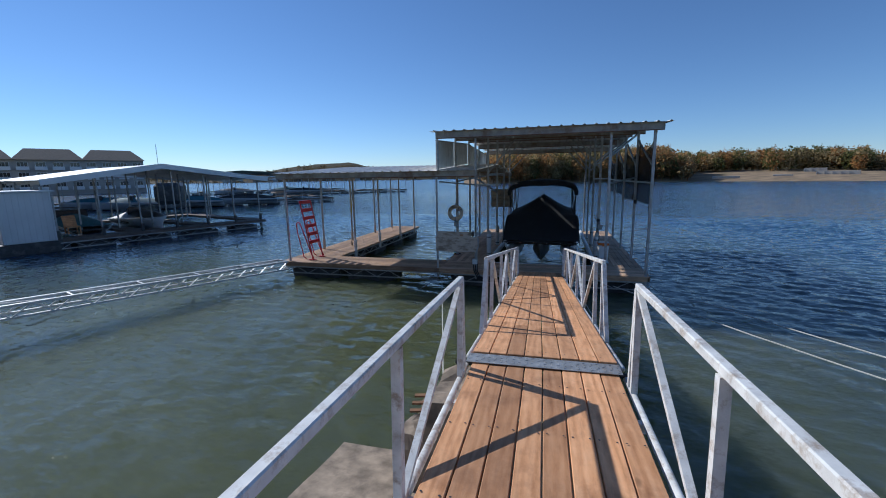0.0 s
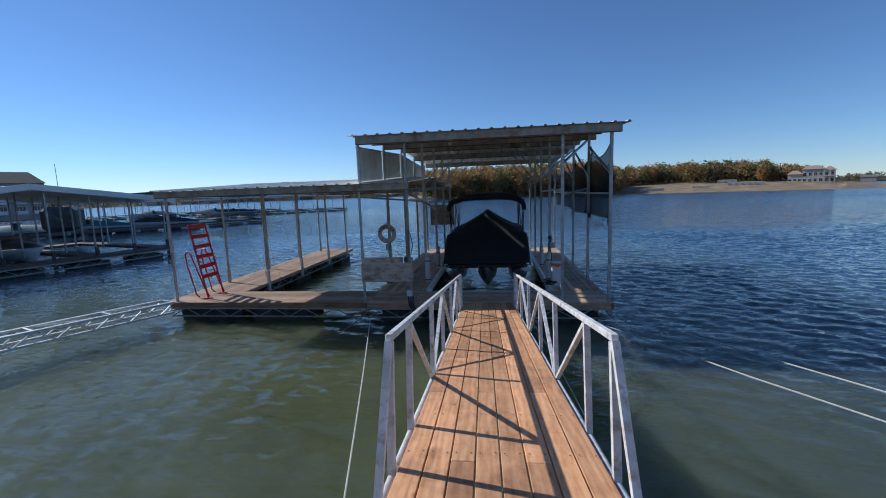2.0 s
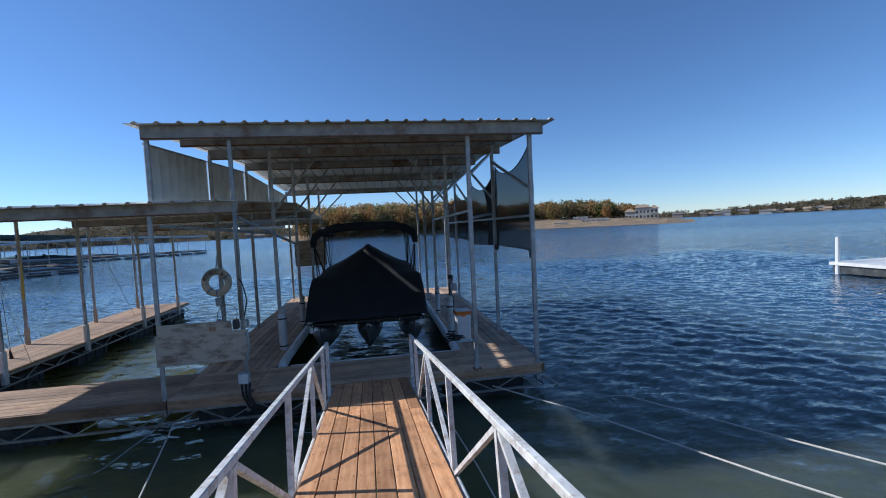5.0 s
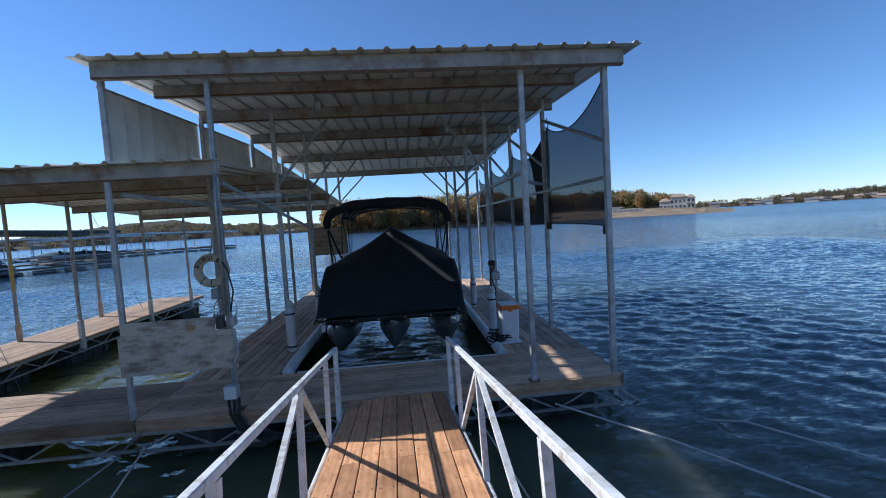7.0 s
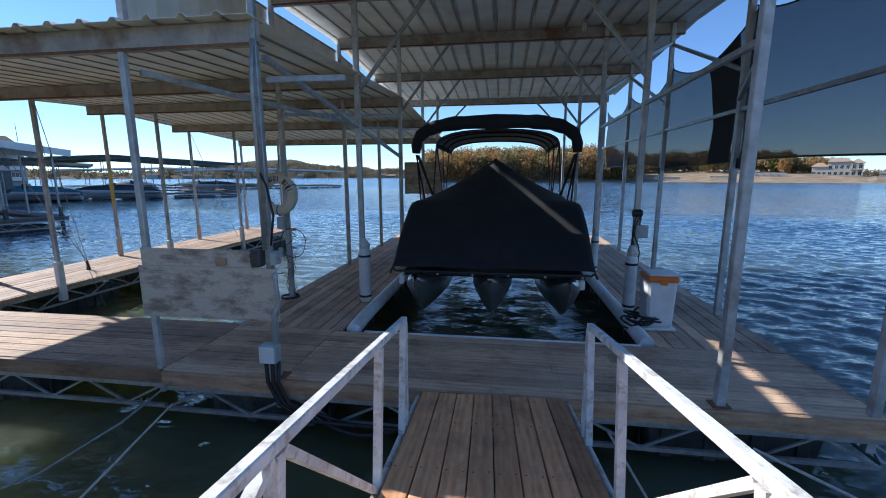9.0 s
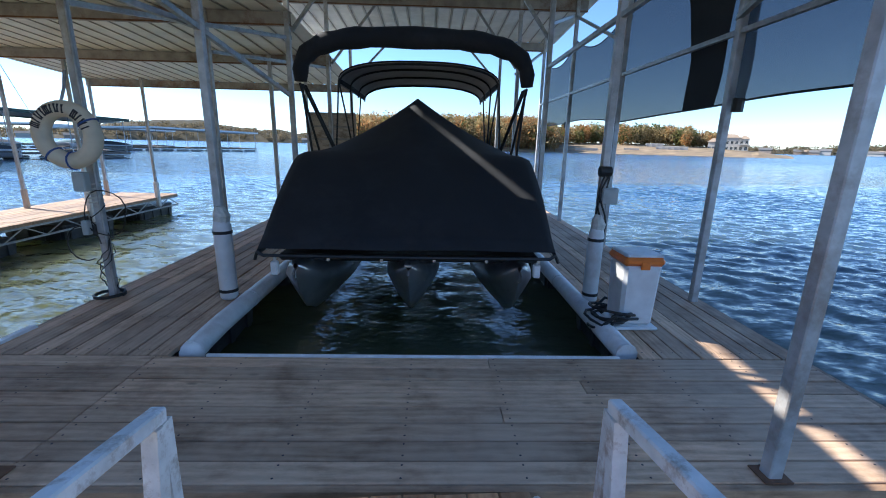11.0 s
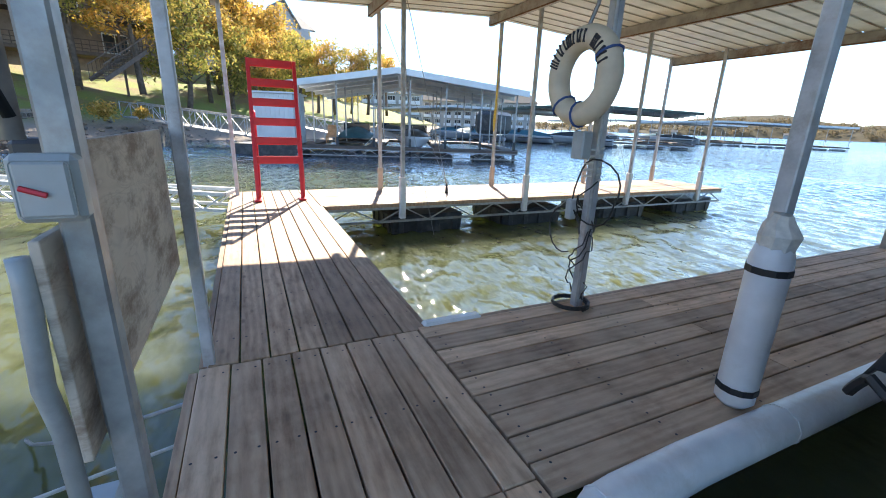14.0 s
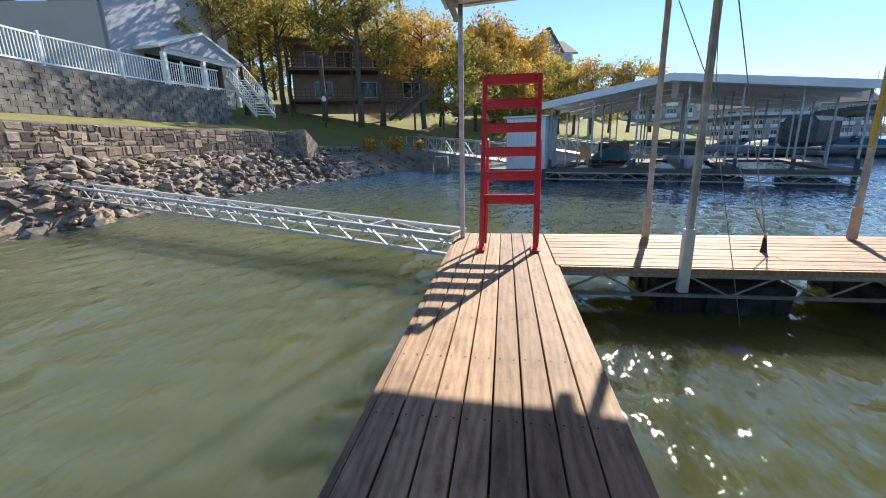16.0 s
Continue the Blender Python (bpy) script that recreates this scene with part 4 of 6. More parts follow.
for k in range(3):
    part("cable", pipe([(-0.05 + 0.06 * k, -0.10, 0.20), (-0.04 + 0.05 * k, -0.11, 0.0), (0.05 + 0.05 * k, -0.11, -0.2), (0.3 + 0.2 * k, -0.1, -0.36), (0.8 + 0.4 * k, -0.2, -0.30)], 0.018, 8), M_BLACK, t, smooth=True)
part("cable", pipe([(0.05, -0.05, 1.24), (0.12, -0.10, 1.5), (0.07, -0.09, 1.75), (-0.02, -0.06, 1.9)], 0.010, 8), M_BLACK, t, smooth=True)

# ---- bait bucket box on the right walkway ----
t = thing("ice_box", (1.985, 14.36, 0.004), "tall white plastic bin with an orange lid", "bin")
bm = box(-0.165, 0.165, -0.165, 0.165, 0.03, 0.60, 0.03)
for v in bm.verts:
    k = 0.88 + 0.12 * v.co.z / 0.6
    v.co.x *= k
    v.co.y *= k
part("body", bm, M_WHITE, t)
part("rim", box(-0.178, 0.178, -0.178, 0.178, 0.585, 0.66, 0.025), M_ORANGE, t, "orange rim")
part("lid", box(-0.165, 0.165, -0.165, 0.165, 0.66, 0.685, 0.02), M_WHITE, t, "white lid")
part("foot_rim", box(-0.19, 0.19, -0.18, 0.18, 0.0, 0.03, 0.01), M_WHITE, t)
part("latch", box(-0.04, 0.04, -0.19, -0.175, 0.56, 0.63, 0.006), M_ORANGE, t)
t = thing("rope_coil", (1.80, 14.35, 0.05), "pile of dark coiled dock line on the bumper", "rope")
for k in range(6):
    r0 = random.Random(70 + k)
    part("coil", pipe([((0.13 + 0.02 * k) * math.cos(j * 0.5) + 0.03 * r0.random(), (0.16 + 0.01 * k) * math.sin(j * 0.5), 0.02 + 0.03 * k * (0.6 + 0.4 * math.sin(j * 0.5 + k)) - (0.14 if math.cos(j * 0.5) < -0.4 else 0) * (k % 2)) for j in range(14)], 0.013, 6), M_BLACK, t)
t = thing("pole_gear", (1.86, 15.03, 0.9), "cables, reel and grey box on a dock post", "electrical box")
part("box", box(-0.02, 0.14, -0.14, -0.045, 0.12, 0.28, 0.01), M_GREYBOX, t)
part("reel", pipe([(-0.06, -0.10, 0.44), (0.05, -0.10, 0.44)], 0.05, 10), M_BLACK, t)
for k in range(4):
    part("cable", pipe([(0.05 * math.sin(j * 0.8 + k), -0.07 - 0.02 * k, 0.45 - j * 0.09) for j in range(13 - k)], 0.009, 6), M_BLACK, t)


# ---- shade cloth on the right side ----
def shade_cloth():
    t = thing("shade_cloth", (3.01, 12.6, 1.95), "torn black shade cloth laced to the outer dock posts", "shade cloth")

    def sheet(y0, y1, t0, t1, b0, b1, sagt, sagb, seed):
        def f(u, v):
            y = y0 + (y1 - y0) * u
            top = t0 + (t1 - t0) * u - sagt * 4 * u * (1 - u)
            bot = b0 + (b1 - b0) * u - sagb * 4 * u * (1 - u)
            z = bot + (top - bot) * v
            x = 0.05 * noise.noise(Vector((u * 2.1, v * 2.7, seed))) + 0.10 * math.sin(math.pi * u) * math.sin(math.pi * v)
            return Vector((x, y, z))
        return f
    for i, (y0, y1, t0, t1, b0, b1, st, sb) in enumerate(((0.0, 2.35, 2.02, 1.85, 0.02, 0.06, 0.33, -0.02), (2.2, 4.85, 1.85, 1.75, 0.06, 0.0, 0.35, 0.0), (4.8, 7.3, 1.72, 1.75, 0.0, 0.12, 0.38, -0.05), (7.25, 9.4, 1.7, 1.65, 0.1, 0.12, 0.3, 0.0))):
        f = sheet(y0, y1, t0, t1, b0, b1, st, sb, i * 3.1)
        solid(part("panel", grid_bm(20, 14, f), M_CLOTH, t, "black woven shade panel", True), 0.002)
        part("top_hem", pipe([f(k / 16, 1) for k in range(17)], 0.010, 5), M_BLACK, t)
        part("bottom_hem", pipe([f(k / 16, 0) for k in range(17)], 0.010, 5), M_BLACK, t)
        if i == 1:
            part("overlap", grid_bm(6, 10, lambda u, v, f=f: f(0.16 + (0.20 + 0.12 * v) * u, v) + Vector((-0.014, 0, 0))), M_CANVAS, t, "doubled dark strip where two panels overlap", True)
        part("tie", pipe([(-0.05, y0, b0 + 0.02), (-0.05, y0, b0 - 0.10)], 0.05, 8), M_BLACK, t, "black tie round the post")
        part("lashing", pipe([f(0, 1), f(0, 1) + Vector((-0.03, -0.02, 0.13))], 0.008, 5), M_BLACK, t)


shade_cloth()


# ---- cables, struts and ropes round the dock ----
def truss_strut():
    a, b = Vector((-8.85, 12.50, 0.02)), Vector((-13.13, 0.9, 0.42))
    t = thing("anchor_strut", (0, 0, 0), "galvanized steel truss strut from the dock to the bank", "truss strut")
    d = (b - a)
    n = d.normalized()
    s = n.cross(Vector((0, 0, 1))).normalized() * 0.27
    N = 17
    for k in (-1, 1):
        part("top_chord", bar(a + s * k, b + s * k, 0.075, 0.06), M_TRUSS, t)
        part("bottom_chord", bar(a + s * k - Vector((0, 0, 0.27)), b + s * k - Vector((0, 0, 0.27)), 0.06, 0.05), M_TRUSS, t)
        for i in range(N):
            p, q = a + d * (i / N) + s * k, a + d * ((i + 1) / N) + s * k
            m = (p + q) / 2
            part("web_bar", bar(p, m - Vector((0, 0, 0.27)), 0.028), M_TRUSS, t)
            part("web_bar", bar(m - Vector((0, 0, 0.27)), q, 0.028), M_TRUSS, t)
    for i in range(0, N + 1, 2):
        p = a + d * (i / N)
        part("cross_bar", bar(p - s, p + s, 0.05, 0.05), M_TRUSS, t)
    for i in range(0, N, 2):
        p, q = a + d * (i / N), a + d * ((i + 2) / N)
        part("plan_brace", bar(p - s, q + s, 0.02), M_TRUSS, t) if i + 2 <= N else None


truss_strut()


def rope(name, pts, r, mat, label):
    o = Vector(pts[0])
    t = thing(name, tuple(o), label, "rope")
    part("line", pipe([Vector(p) - o for p in pts], r, 6), mat, t)


rope("mooring_rope", [(2.1, 12.44, -0.30), (2.75, 11.9, -0.40), (3.1, 11.6, -0.44), (4.45, 9.45, -0.45), (5.4, 8.15, -0.46), (10.5, 1.4, -0.46)], 0.013, M_ROPE, "pale mooring rope slanting from the dock into the lake")
rope("mooring_rope", [(3.05, 13.2, -0.30), (3.5, 12.75, -0.58), (4.0, 12.1, -0.56), (4.2, 11.8, -0.45), (5.3, 10.1, -0.44), (6.2, 8.85, -0.45), (10.6, 3.0, -0.46)], 0.013, M_ROPE, "pale mooring rope lying along the water")
rope("mooring_rope", sag((-3.0, 12.44, -0.33), (-0.75, 4.2, 0.10), 0.10), 0.010, M_ROPE, "thin pale rope from the dock corner to the gangway foot")
rope("mooring_rope", [(1.0, 12.43, -0.25), (1.35, 10.5, -0.5), (1.55, 8.0, -0.54)], 0.010, M_ROPE, "pale rope trailing beside the gangway")
rope("hoist_cable", [(-8.05, 16.2, 0.16), (-8.70, 15.2, 2.9)], 0.006, M_CABLE, "thin steel cable from the roof to the finger dock")
rope("hoist_cable", [(-8.05, 16.2, 0.16), (-7.32, 15.1, 3.0)], 0.006, M_CABLE, "thin steel cable from the roof to the finger dock")
rope("hoist_cable", [(-8.0, 20.9, 0.02), (-8.72, 20.25, 3.0)], 0.006, M_CABLE, "thin steel cable from the roof to the finger dock")
rope("hoist_cable", [(-7.0, 15.5, -0.5), (-7.2, 15.1, 1.5), (-7.25, 15.0, 3.0)], 0.004, M_CABLE, "thin steel cable dropping into the slip")
rope("gang_cable", sag((-1.6, 12.40, -0.25), (-0.6, 12.30, -0.20), 0.20), 0.020, M_BLACK, "black cable looped below the deck edge")
rope("shore_chain", [(-2.98, 12.45, -0.10), (-3.04, 11.95, -0.22), (-3.5, 11.6, -0.5), (-3.8, 11.4, -0.6)], 0.010, M_CABLE, "steel cable running from the dock corner into the water")
rope("yellow_line", [(-8.70, 17.54, 3.1), (-8.69, 17.56, 2.2), (-8.68, 17.55, 1.75), (-8.69, 17.54, 1.35), (-8.69, 17.54, 1.15)], [0.007, 0.008, 0.022, 0.03, 0.012], M_YROPE, "yellow rope hung on a dock post")
t = thing("cable_end", (-8.05, 16.2, 0.0), "dark cable shackle bolted to the finger dock", "shackle")
part("shackle", pipe([(0, 0, 0), (0, 0, 0.05), (-0.01, 0, 0.14), (-0.01, 0, 0.2)], [0.04, 0.03, 0.022, 0.012], 8), M_BLACK, t)
for x, y in ((-6.6, 12.9), (-1.0, 14.4), (1.4, 17.0), (-5.2, 17.6)):
    high = x > -3
    z = roof_z(y, 4.20 if high else 3.04, 0.25 if high else 0.30) - 0.02
    t = thing("roof_light", (x, y, z), "small caged glass light under the dock roof", "light", "roof lights")
    part("base", pipe([(0, 0, 0), (0, 0, -0.05)], 0.05, 10), M_GREYBOX, t)
    part("jar", pipe([(0, 0, -0.05), (0, 0, -0.10), (0, 0, -0.16), (0, 0, -0.18)], [0.035, 0.042, 0.035, 0.012], 10), M_WHITE, t, "frosted glass jar", True)
    for k in range(4):
        a = k * math.tau / 4
        part("guard", pipe([(0.05 * math.cos(a), 0.05 * math.sin(a), -0.05), (0.05 * math.cos(a), 0.05 * math.sin(a), -0.17), (0, 0, -0.20)], 0.004, 5), M_GALV, t)
# ---- shore abutment under the gangway ----
def rough_block(name, x0, x1, y0, y1, z0, z1, mat, label, cat, amp=0.06, n=8, seed=1.0):
    bm = box(x0, x1, y0, y1, z0, z1)
    bmesh.ops.subdivide_edges(bm, edges=bm.edges, cuts=n, use_grid_fill=True)
    for v in bm.verts:
        k = noise.noise_vector(v.co * 2.3 + Vector((seed, 0, 0))) * amp + noise.noise_vector(v.co * 7.0) * amp * 0.5
        v.co += k
    tagged(part(name, bm, mat), label, cat)


rough_block("concrete_abutment", -0.62, 0.95, 3.05, 3.75, -1.0, 0.98, M_CONC, "broken concrete abutment under the gangway hinge", "concrete block", 0.08)
rough_block("rubble_block", -1.02, -0.60, 3.45, 4.25, -0.9, 0.34, M_CONC, "crumbling concrete rubble beside the gangway", "concrete block", 0.10, 9, 4.0)
bm = grid_bm(14, 14, lambda u, v: Vector((-1.95 + 1.6 * u, -0.2 + 4.2 * v, 0.05 - 0.55 * v + 0.015 * noise.noise(Vector((u * 5, v * 7, 0))))))
ob = part("concrete_ramp", bm, M_CONC)
solid(ob, 0.25, -1)
tagged(ob, "worn tan concrete ramp sloping into the lake", "ramp")
for i in range(3):
    t = thing("steel_angle", (-0.85, 3.9 + 0.09 * i, 0.36 + 0.04 * i), "rusty steel angle on the rubble", "steel angle", "steel angles")
    part("angle", bar((-0.2, 0, 0), (0.3, 0.1, 0.02), 0.05, 0.02), M_RUST, t)

# ---- the bank ----
def lerp_table(tab, x):
    for (a, va), (b, vb) in zip(tab, tab[1:]):
        if x <= b:
            k = max(0, (x - a) / (b - a))
            return va + (vb - va) * k
    return tab[-1][1]



SHORE = [(90, -26), (60, -14), (25, -6), (10, -2), (4, -0.6), (-3, -0.2), (-8, 0.9), (-10.3, 2.0), (-12, 2.5), (-16.8, 1.9), (-21.9, 2.4), (-25, 3.4), (-27.8, 4.4), (-34, 6.3), (-38, 10.3), (-42, 16), (-50, 26), (-66, 40), (-90, 55), (-130, 75), (-190, 100)]
WALL = ((0, -1.2), (0.3, -0.5), (1.0, 0.35), (1.75, 0.95), (1.95, 1.0), (2.02, 2.12), (3.4, 2.3), (5.22, 2.64), (5.36, 4.2), (12, 4.5), (26, 5.6), (70, 12))
LAWN = ((0, -1.2), (0.4, -0.55), (1.6, -0.15), (3.4, 0.35), (4.6, 0.75), (4.75, 1.2), (7.0, 1.75), (10.0, 2.6), (15.0, 4.0), (22, 5.6), (34, 8.0), (80, 15))


def shore_points(step=0.8):
    out = []
    for a, b in zip(SHORE, SHORE[1:]):
        a, b = Vector(a), Vector(b)
        n = max(1, int((b - a).length / (step if a.x > -60 and a.x < 15 else 6)))
        out += [a.lerp(b, i / n) for i in range(n)]
    out.append(Vector(SHORE[-1]))
    sm = out[:]
    for _ in range(3):
        sm = [sm[0]] + [(sm[i - 1] + sm[i] * 2 + sm[i + 1]) / 4 for i in range(1, len(sm) - 1)] + [sm[-1]]
    return sm


SP = shore_points()
SN = []
for i, p in enumerate(SP):
    d = (SP[min(i + 3, len(SP) - 1)] - SP[max(i - 3, 0)]).normalized()
    SN.append(Vector((-d.y, d.x)))


def bank():
    bm = bmesh.new()
    rows = []
    for p, n in zip(SP, SN):
        w = max(0.0, min(1.0, (p.x + 26.0) / 1.2)) * max(0.0, min(1.0, (-6.0 - p.x) / 2.0))
        row = []
        for (da, za), (db, zb) in zip(WALL, LAWN):
            k = w if da < 5.3 else max(0.0, min(1.0, (p.x + 24.3) / 0.5)) * max(0.0, min(1.0, (-6.0 - p.x) / 2.0))
            d, z = db + (da - db) * k, zb + (za - zb) * k
            q = p + n * d
            row.append(bm.verts.new((q.x, q.y, z + (0.10 * noise.noise(Vector((q.x * 0.5, q.y * 0.5, 0))) if d > 2.5 else 0.05 * noise.noise(Vector((q.x * 2, q.y * 2, 0)))))))
        rows.append(row)
    for a, b in zip(rows, rows[1:]):
        for j in range(len(WALL) - 1):
            bm.faces.new((a[j], a[j + 1], b[j + 1], b[j]))
    ob = part("ground", bm, M_GROUND, smooth=False)
    tagged(ob, "grassy bank with bare gravel along the waterline", "ground", kind="structure")


bank()


def rock_cloud(name, label, cat, mat, items, parent=None, seed=5, sub=1):
    """Many angular stones in one mesh: items are (x, y, z, sx, sy, sz)."""
    base = bmesh.new()
    bmesh.ops.create_icosphere(base, subdivisions=sub, radius=1.0)
    bv = np.array([v.co[:] for v in base.verts])
    bf = np.array([[v.index for v in f.verts] for f in base.faces])
    base.free()
    r = np.random.RandomState(seed)
    vs, fs = [], []
    for k, (x, y, z, sx, sy, sz) in enumerate(items):
        q = bv * (1 + r.uniform(-0.30, 0.30, (len(bv), 1)))
        q = np.clip(q, -r.uniform(0.65, 0.95, 3), r.uniform(0.65, 0.95, 3)) * (sx, sy, sz)
        m = np.array(Euler((r.uniform(-0.5, 0.5), r.uniform(-0.5, 0.5), r.uniform(0, 6.28))).to_matrix())
        vs.append(q @ m.T + (x, y, z))
        fs.append(bf + k * len(bv))
    me = bpy.data.meshes.new(name)
    me.from_pydata(np.concatenate(vs).tolist(), [], np.concatenate(fs).tolist())
    me.materials.append(mat)
    ob = new(name, me)
    if parent:
        ob.parent = parent
    return tagged(ob, label, cat, kind="stuff")


def stone_mat(name, cols, by_object=False):
    m, ns, ls, p = material(name)
    geo = ns.new("ShaderNodeNewGeometry")
    pick = ns.new("ShaderNodeObjectInfo").outputs["Random"] if by_object else geo.outputs["Random Per Island"]
    c = ramp(ns, ls, pick, cols)
    a = noise_tex(ns, ls, 6, 5, geo.outputs["Position"], 0.65)
    c = mix(ns, ls, 1.0, c, ramp(ns, ls, a, [(0.3, (0.55,) * 3), (0.7, (1.15,) * 3)]), 'MULTIPLY')
    ls.new(c, p.inputs["Base Color"])
    p.inputs["Roughness"].default_value = 0.92
    bump(ns, ls, p, noise_tex(ns, ls, 16, 4, geo.outputs["Position"]), 0.6, 0.03)
    return m


RIP_TONES = [(0.0, (0.11, 0.095, 0.085)), (0.3, (0.22, 0.19, 0.165)), (0.55, (0.33, 0.285, 0.24)), (0.8, (0.37, 0.27, 0.175)), (1.0, (0.50, 0.43, 0.35))]
M_RIP = stone_mat("mixed_riprap", RIP_TONES)
M_BOULDER = stone_mat("riprap_boulder", RIP_TONES, True)
M_WALLST = stone_mat("mixed_wall_stone", [(0.0, (0.09, 0.07, 0.052)), (0.4, (0.22, 0.165, 0.12)), (0.75, (0.33, 0.235, 0.165)), (1.0, (0.48, 0.38, 0.29))])

rr = random.Random(3)
items, flat = [], []
for p, n in zip(SP, SN):
    if -27.0 < p.x < -7.2:
        for k in range(104):
            d = rr.uniform(-0.3, 1.80)
            q = p + n * d + Vector((rr.uniform(-0.4, 0.4), 0))
            z = -0.66 if d < 0 else lerp_table(WALL, d)
            s = rr.choice((0.06, 0.08, 0.10, 0.13, 0.17, 0.22, 0.32 if k % 5 == 0 else 0.09))
            items.append((q.x, q.y, z + s * 0.35, s * rr.uniform(0.9, 1.6), s * rr.uniform(0.7, 1.2), s * rr.uniform(0.4, 0.7)))
    elif -40 < p.x <= -27.0 or -7.2 <= p.x < 4:
        for k in range(9):
            d = rr.uniform(0.0, 4.2)
            q = p + n * d
            s = rr.choice((0.06, 0.08, 0.1, 0.2))
            items.append((q.x, q.y, -0.62 + d * 0.32, s * 1.3, s, s * 0.5))
near = sorted((k for k in range(len(items)) if -21.0 < items[k][0] < -11.0), key=lambda k: -items[k][3])[:290]
chosen = set(near)
riprap = rock_cloud("riprap", "heap of grey and tan riprap boulders along the waterline", "rocks", M_RIP, [it for k, it in enumerate(items) if k not in chosen], None, 5)


def boulder_mesh(seed):
    r = random.Random(seed)
    bm = bmesh.new()
    bmesh.ops.create_icosphere(bm, subdivisions=1, radius=1.0)
    cut = [r.uniform(0.62, 0.95) for _ in range(6)]
    for v in bm.verts:
        v.co *= 1 + r.uniform(-0.26, 0.26)
        v.co = Vector([max(-cut[a], min(cut[a + 3], v.co[a])) for a in range(3)])
    me = bpy.data.meshes.new("boulder")
    bm.to_mesh(me)
    bm.free()
    me.materials.append(M_BOULDER)
    return me


BOULDERS = [boulder_mesh(60 + k) for k in range(12)]
for k in near:
    x, y, z, sx, sy, sz = items[k]
    ob = new("boulder", BOULDERS[k % 12])
    ob.parent = riprap
    ob.matrix_basis = pose(x, y, z, rr.uniform(-28, 28), rr.uniform(-28, 28), rr.uniform(0, 360)) @ Matrix.Diagonal((sx, sy, sz, 1))

# stone wall above the riprap
W1 = [(SP[i] + SN[i] * 1.86, SN[i]) for i in range(len(SP)) if -25.6 < SP[i].x < -7.0]


def strip_wall(name, line, z0, z1, thick, mat, label):
    bm = bmesh.new()
    rows = []
    for p, n in line:
        q = p + n * thick
        rows.append([bm.verts.new((p.x, p.y, z0)), bm.verts.new((p.x, p.y, z1)), bm.verts.new((q.x, q.y, z1)), bm.verts.new((q.x, q.y, z0))])
    for a, b in zip(rows, rows[1:]):
        for j in range(4):
            bm.faces.new((a[j], a[(j + 1) % 4], b[(j + 1) % 4], b[j]))
    for r in (rows[0], rows[-1]):
        bm.faces.new(r)
    return tagged(part(name, bm, mat), label, "wall", kind="structure")


w1 = strip_wall("wall_stone", W1, 0.4, 2.16, 0.22, M_FIELD, "rough field-stone retaining wall above the riprap")


def stone_face(name, line, z0, z1, parent, lo=0.10, hi=0.38):
    """Irregular flat-faced stones laid in rough courses along a wall."""
    bm = bmesh.new()
    for (p, n), (q, m) in zip(line, line[1:]):
        z = z0 + rr.uniform(-0.05, 0.03)
        while z < z1 - 0.05:
            h = min(rr.uniform(lo, hi), z1 - z)
            u = rr.uniform(-0.1, 0.02)
            while u < 0.98:
                w = rr.choice((0.18, 0.26, 0.36, 0.48, 0.62)) * rr.uniform(0.8, 1.3)
                e = min(u + w, 1.06)
                out = rr.uniform(0.008, 0.045)
                ring = []
                for a, b in ((u, z), (e, z), (e, z + h), (u, z + h)):
                    c = p.lerp(q, a)
                    ring.append((c, b, a))
                back = [bm.verts.new((c.x + n.x * 0.04, c.y + n.y * 0.04, b)) for c, b, a in ring]
                mid = (u + e) / 2
                front = []
                for c, b, a in ring:
                    g = 0.012 + rr.uniform(0, 0.055)
                    c2 = p.lerp(q, a + (g if a < mid else -g) / 0.8)
                    o = out * rr.uniform(0.5, 1.2)
                    front.append(bm.verts.new((c2.x - n.x * o, c2.y - n.y * o, b + (g if b < z + h / 2 else -g))))
                bm.faces.new(front)
                for t0 in range(4):
                    bm.faces.new((back[t0], back[(t0 + 1) % 4], front[(t0 + 1) % 4], front[t0]))
                u = e
            z += h
    return tagged(part(name, bm, M_WALLST, parent), kind="stuff")


stone_face("field_stones", W1, 0.6, 2.14, w1)
W3 = [(SP[i] + SN[i] * 4.62, SN[i]) for i in range(len(SP)) if -33.5 < SP[i].x < -26.3]
w3 = strip_wall("wall_low_stone", W3, 0.3, 1.28, 0.25, M_FIELD, "low field-stone wall along the lawn edge")
stone_face("field_stones", W3, 0.5, 1.27, w3)
W2 = [(SP[i] + SN[i] * 5.12, SN[i]) for i in range(len(SP)) if -23.8 < SP[i].x < -7.0]
w2 = strip_wall("wall_block", W2, 2.3, 4.32, 0.3, M_BLOCK, "dark split-face block retaining wall below the white fence")
bm = bmesh.new()
for p, n in W2[::1]:
    for k in range(9):
        s = 1 if k % 2 else 0
        tdir = Vector((n.y, -n.x))
        for j in (-1, 0):
            c = p + tdir * (j * 0.4 + s * 0.2) - n * 0.015
            bm_bar(bm, (c.x - tdir.x * 0.19, c.y - tdir.y * 0.19, 2.55 + k * 0.2), (c.x + tdir.x * 0.19, c.y + tdir.y * 0.19, 2.55 + k * 0.2), rr.uniform(0.034, 0.046), 0.192)
tagged(part("block_face", bm, M_BLOCK, w2), kind="stuff")
q, n = W1[-1]
t = thing("wall_end_block", (q.x - 0.4, q.y, 0.4), "weathered concrete block at the end of the stone wall", "concrete block")
bm = box(-0.75, 0.75, -0.4, 0.6, 0, 1.85, 0.05)
for v in bm.verts:
    if v.co.z > 1 and v.co.x < 0:
        v.co.z -= 0.75
part("block", bm, M_CONC, t)


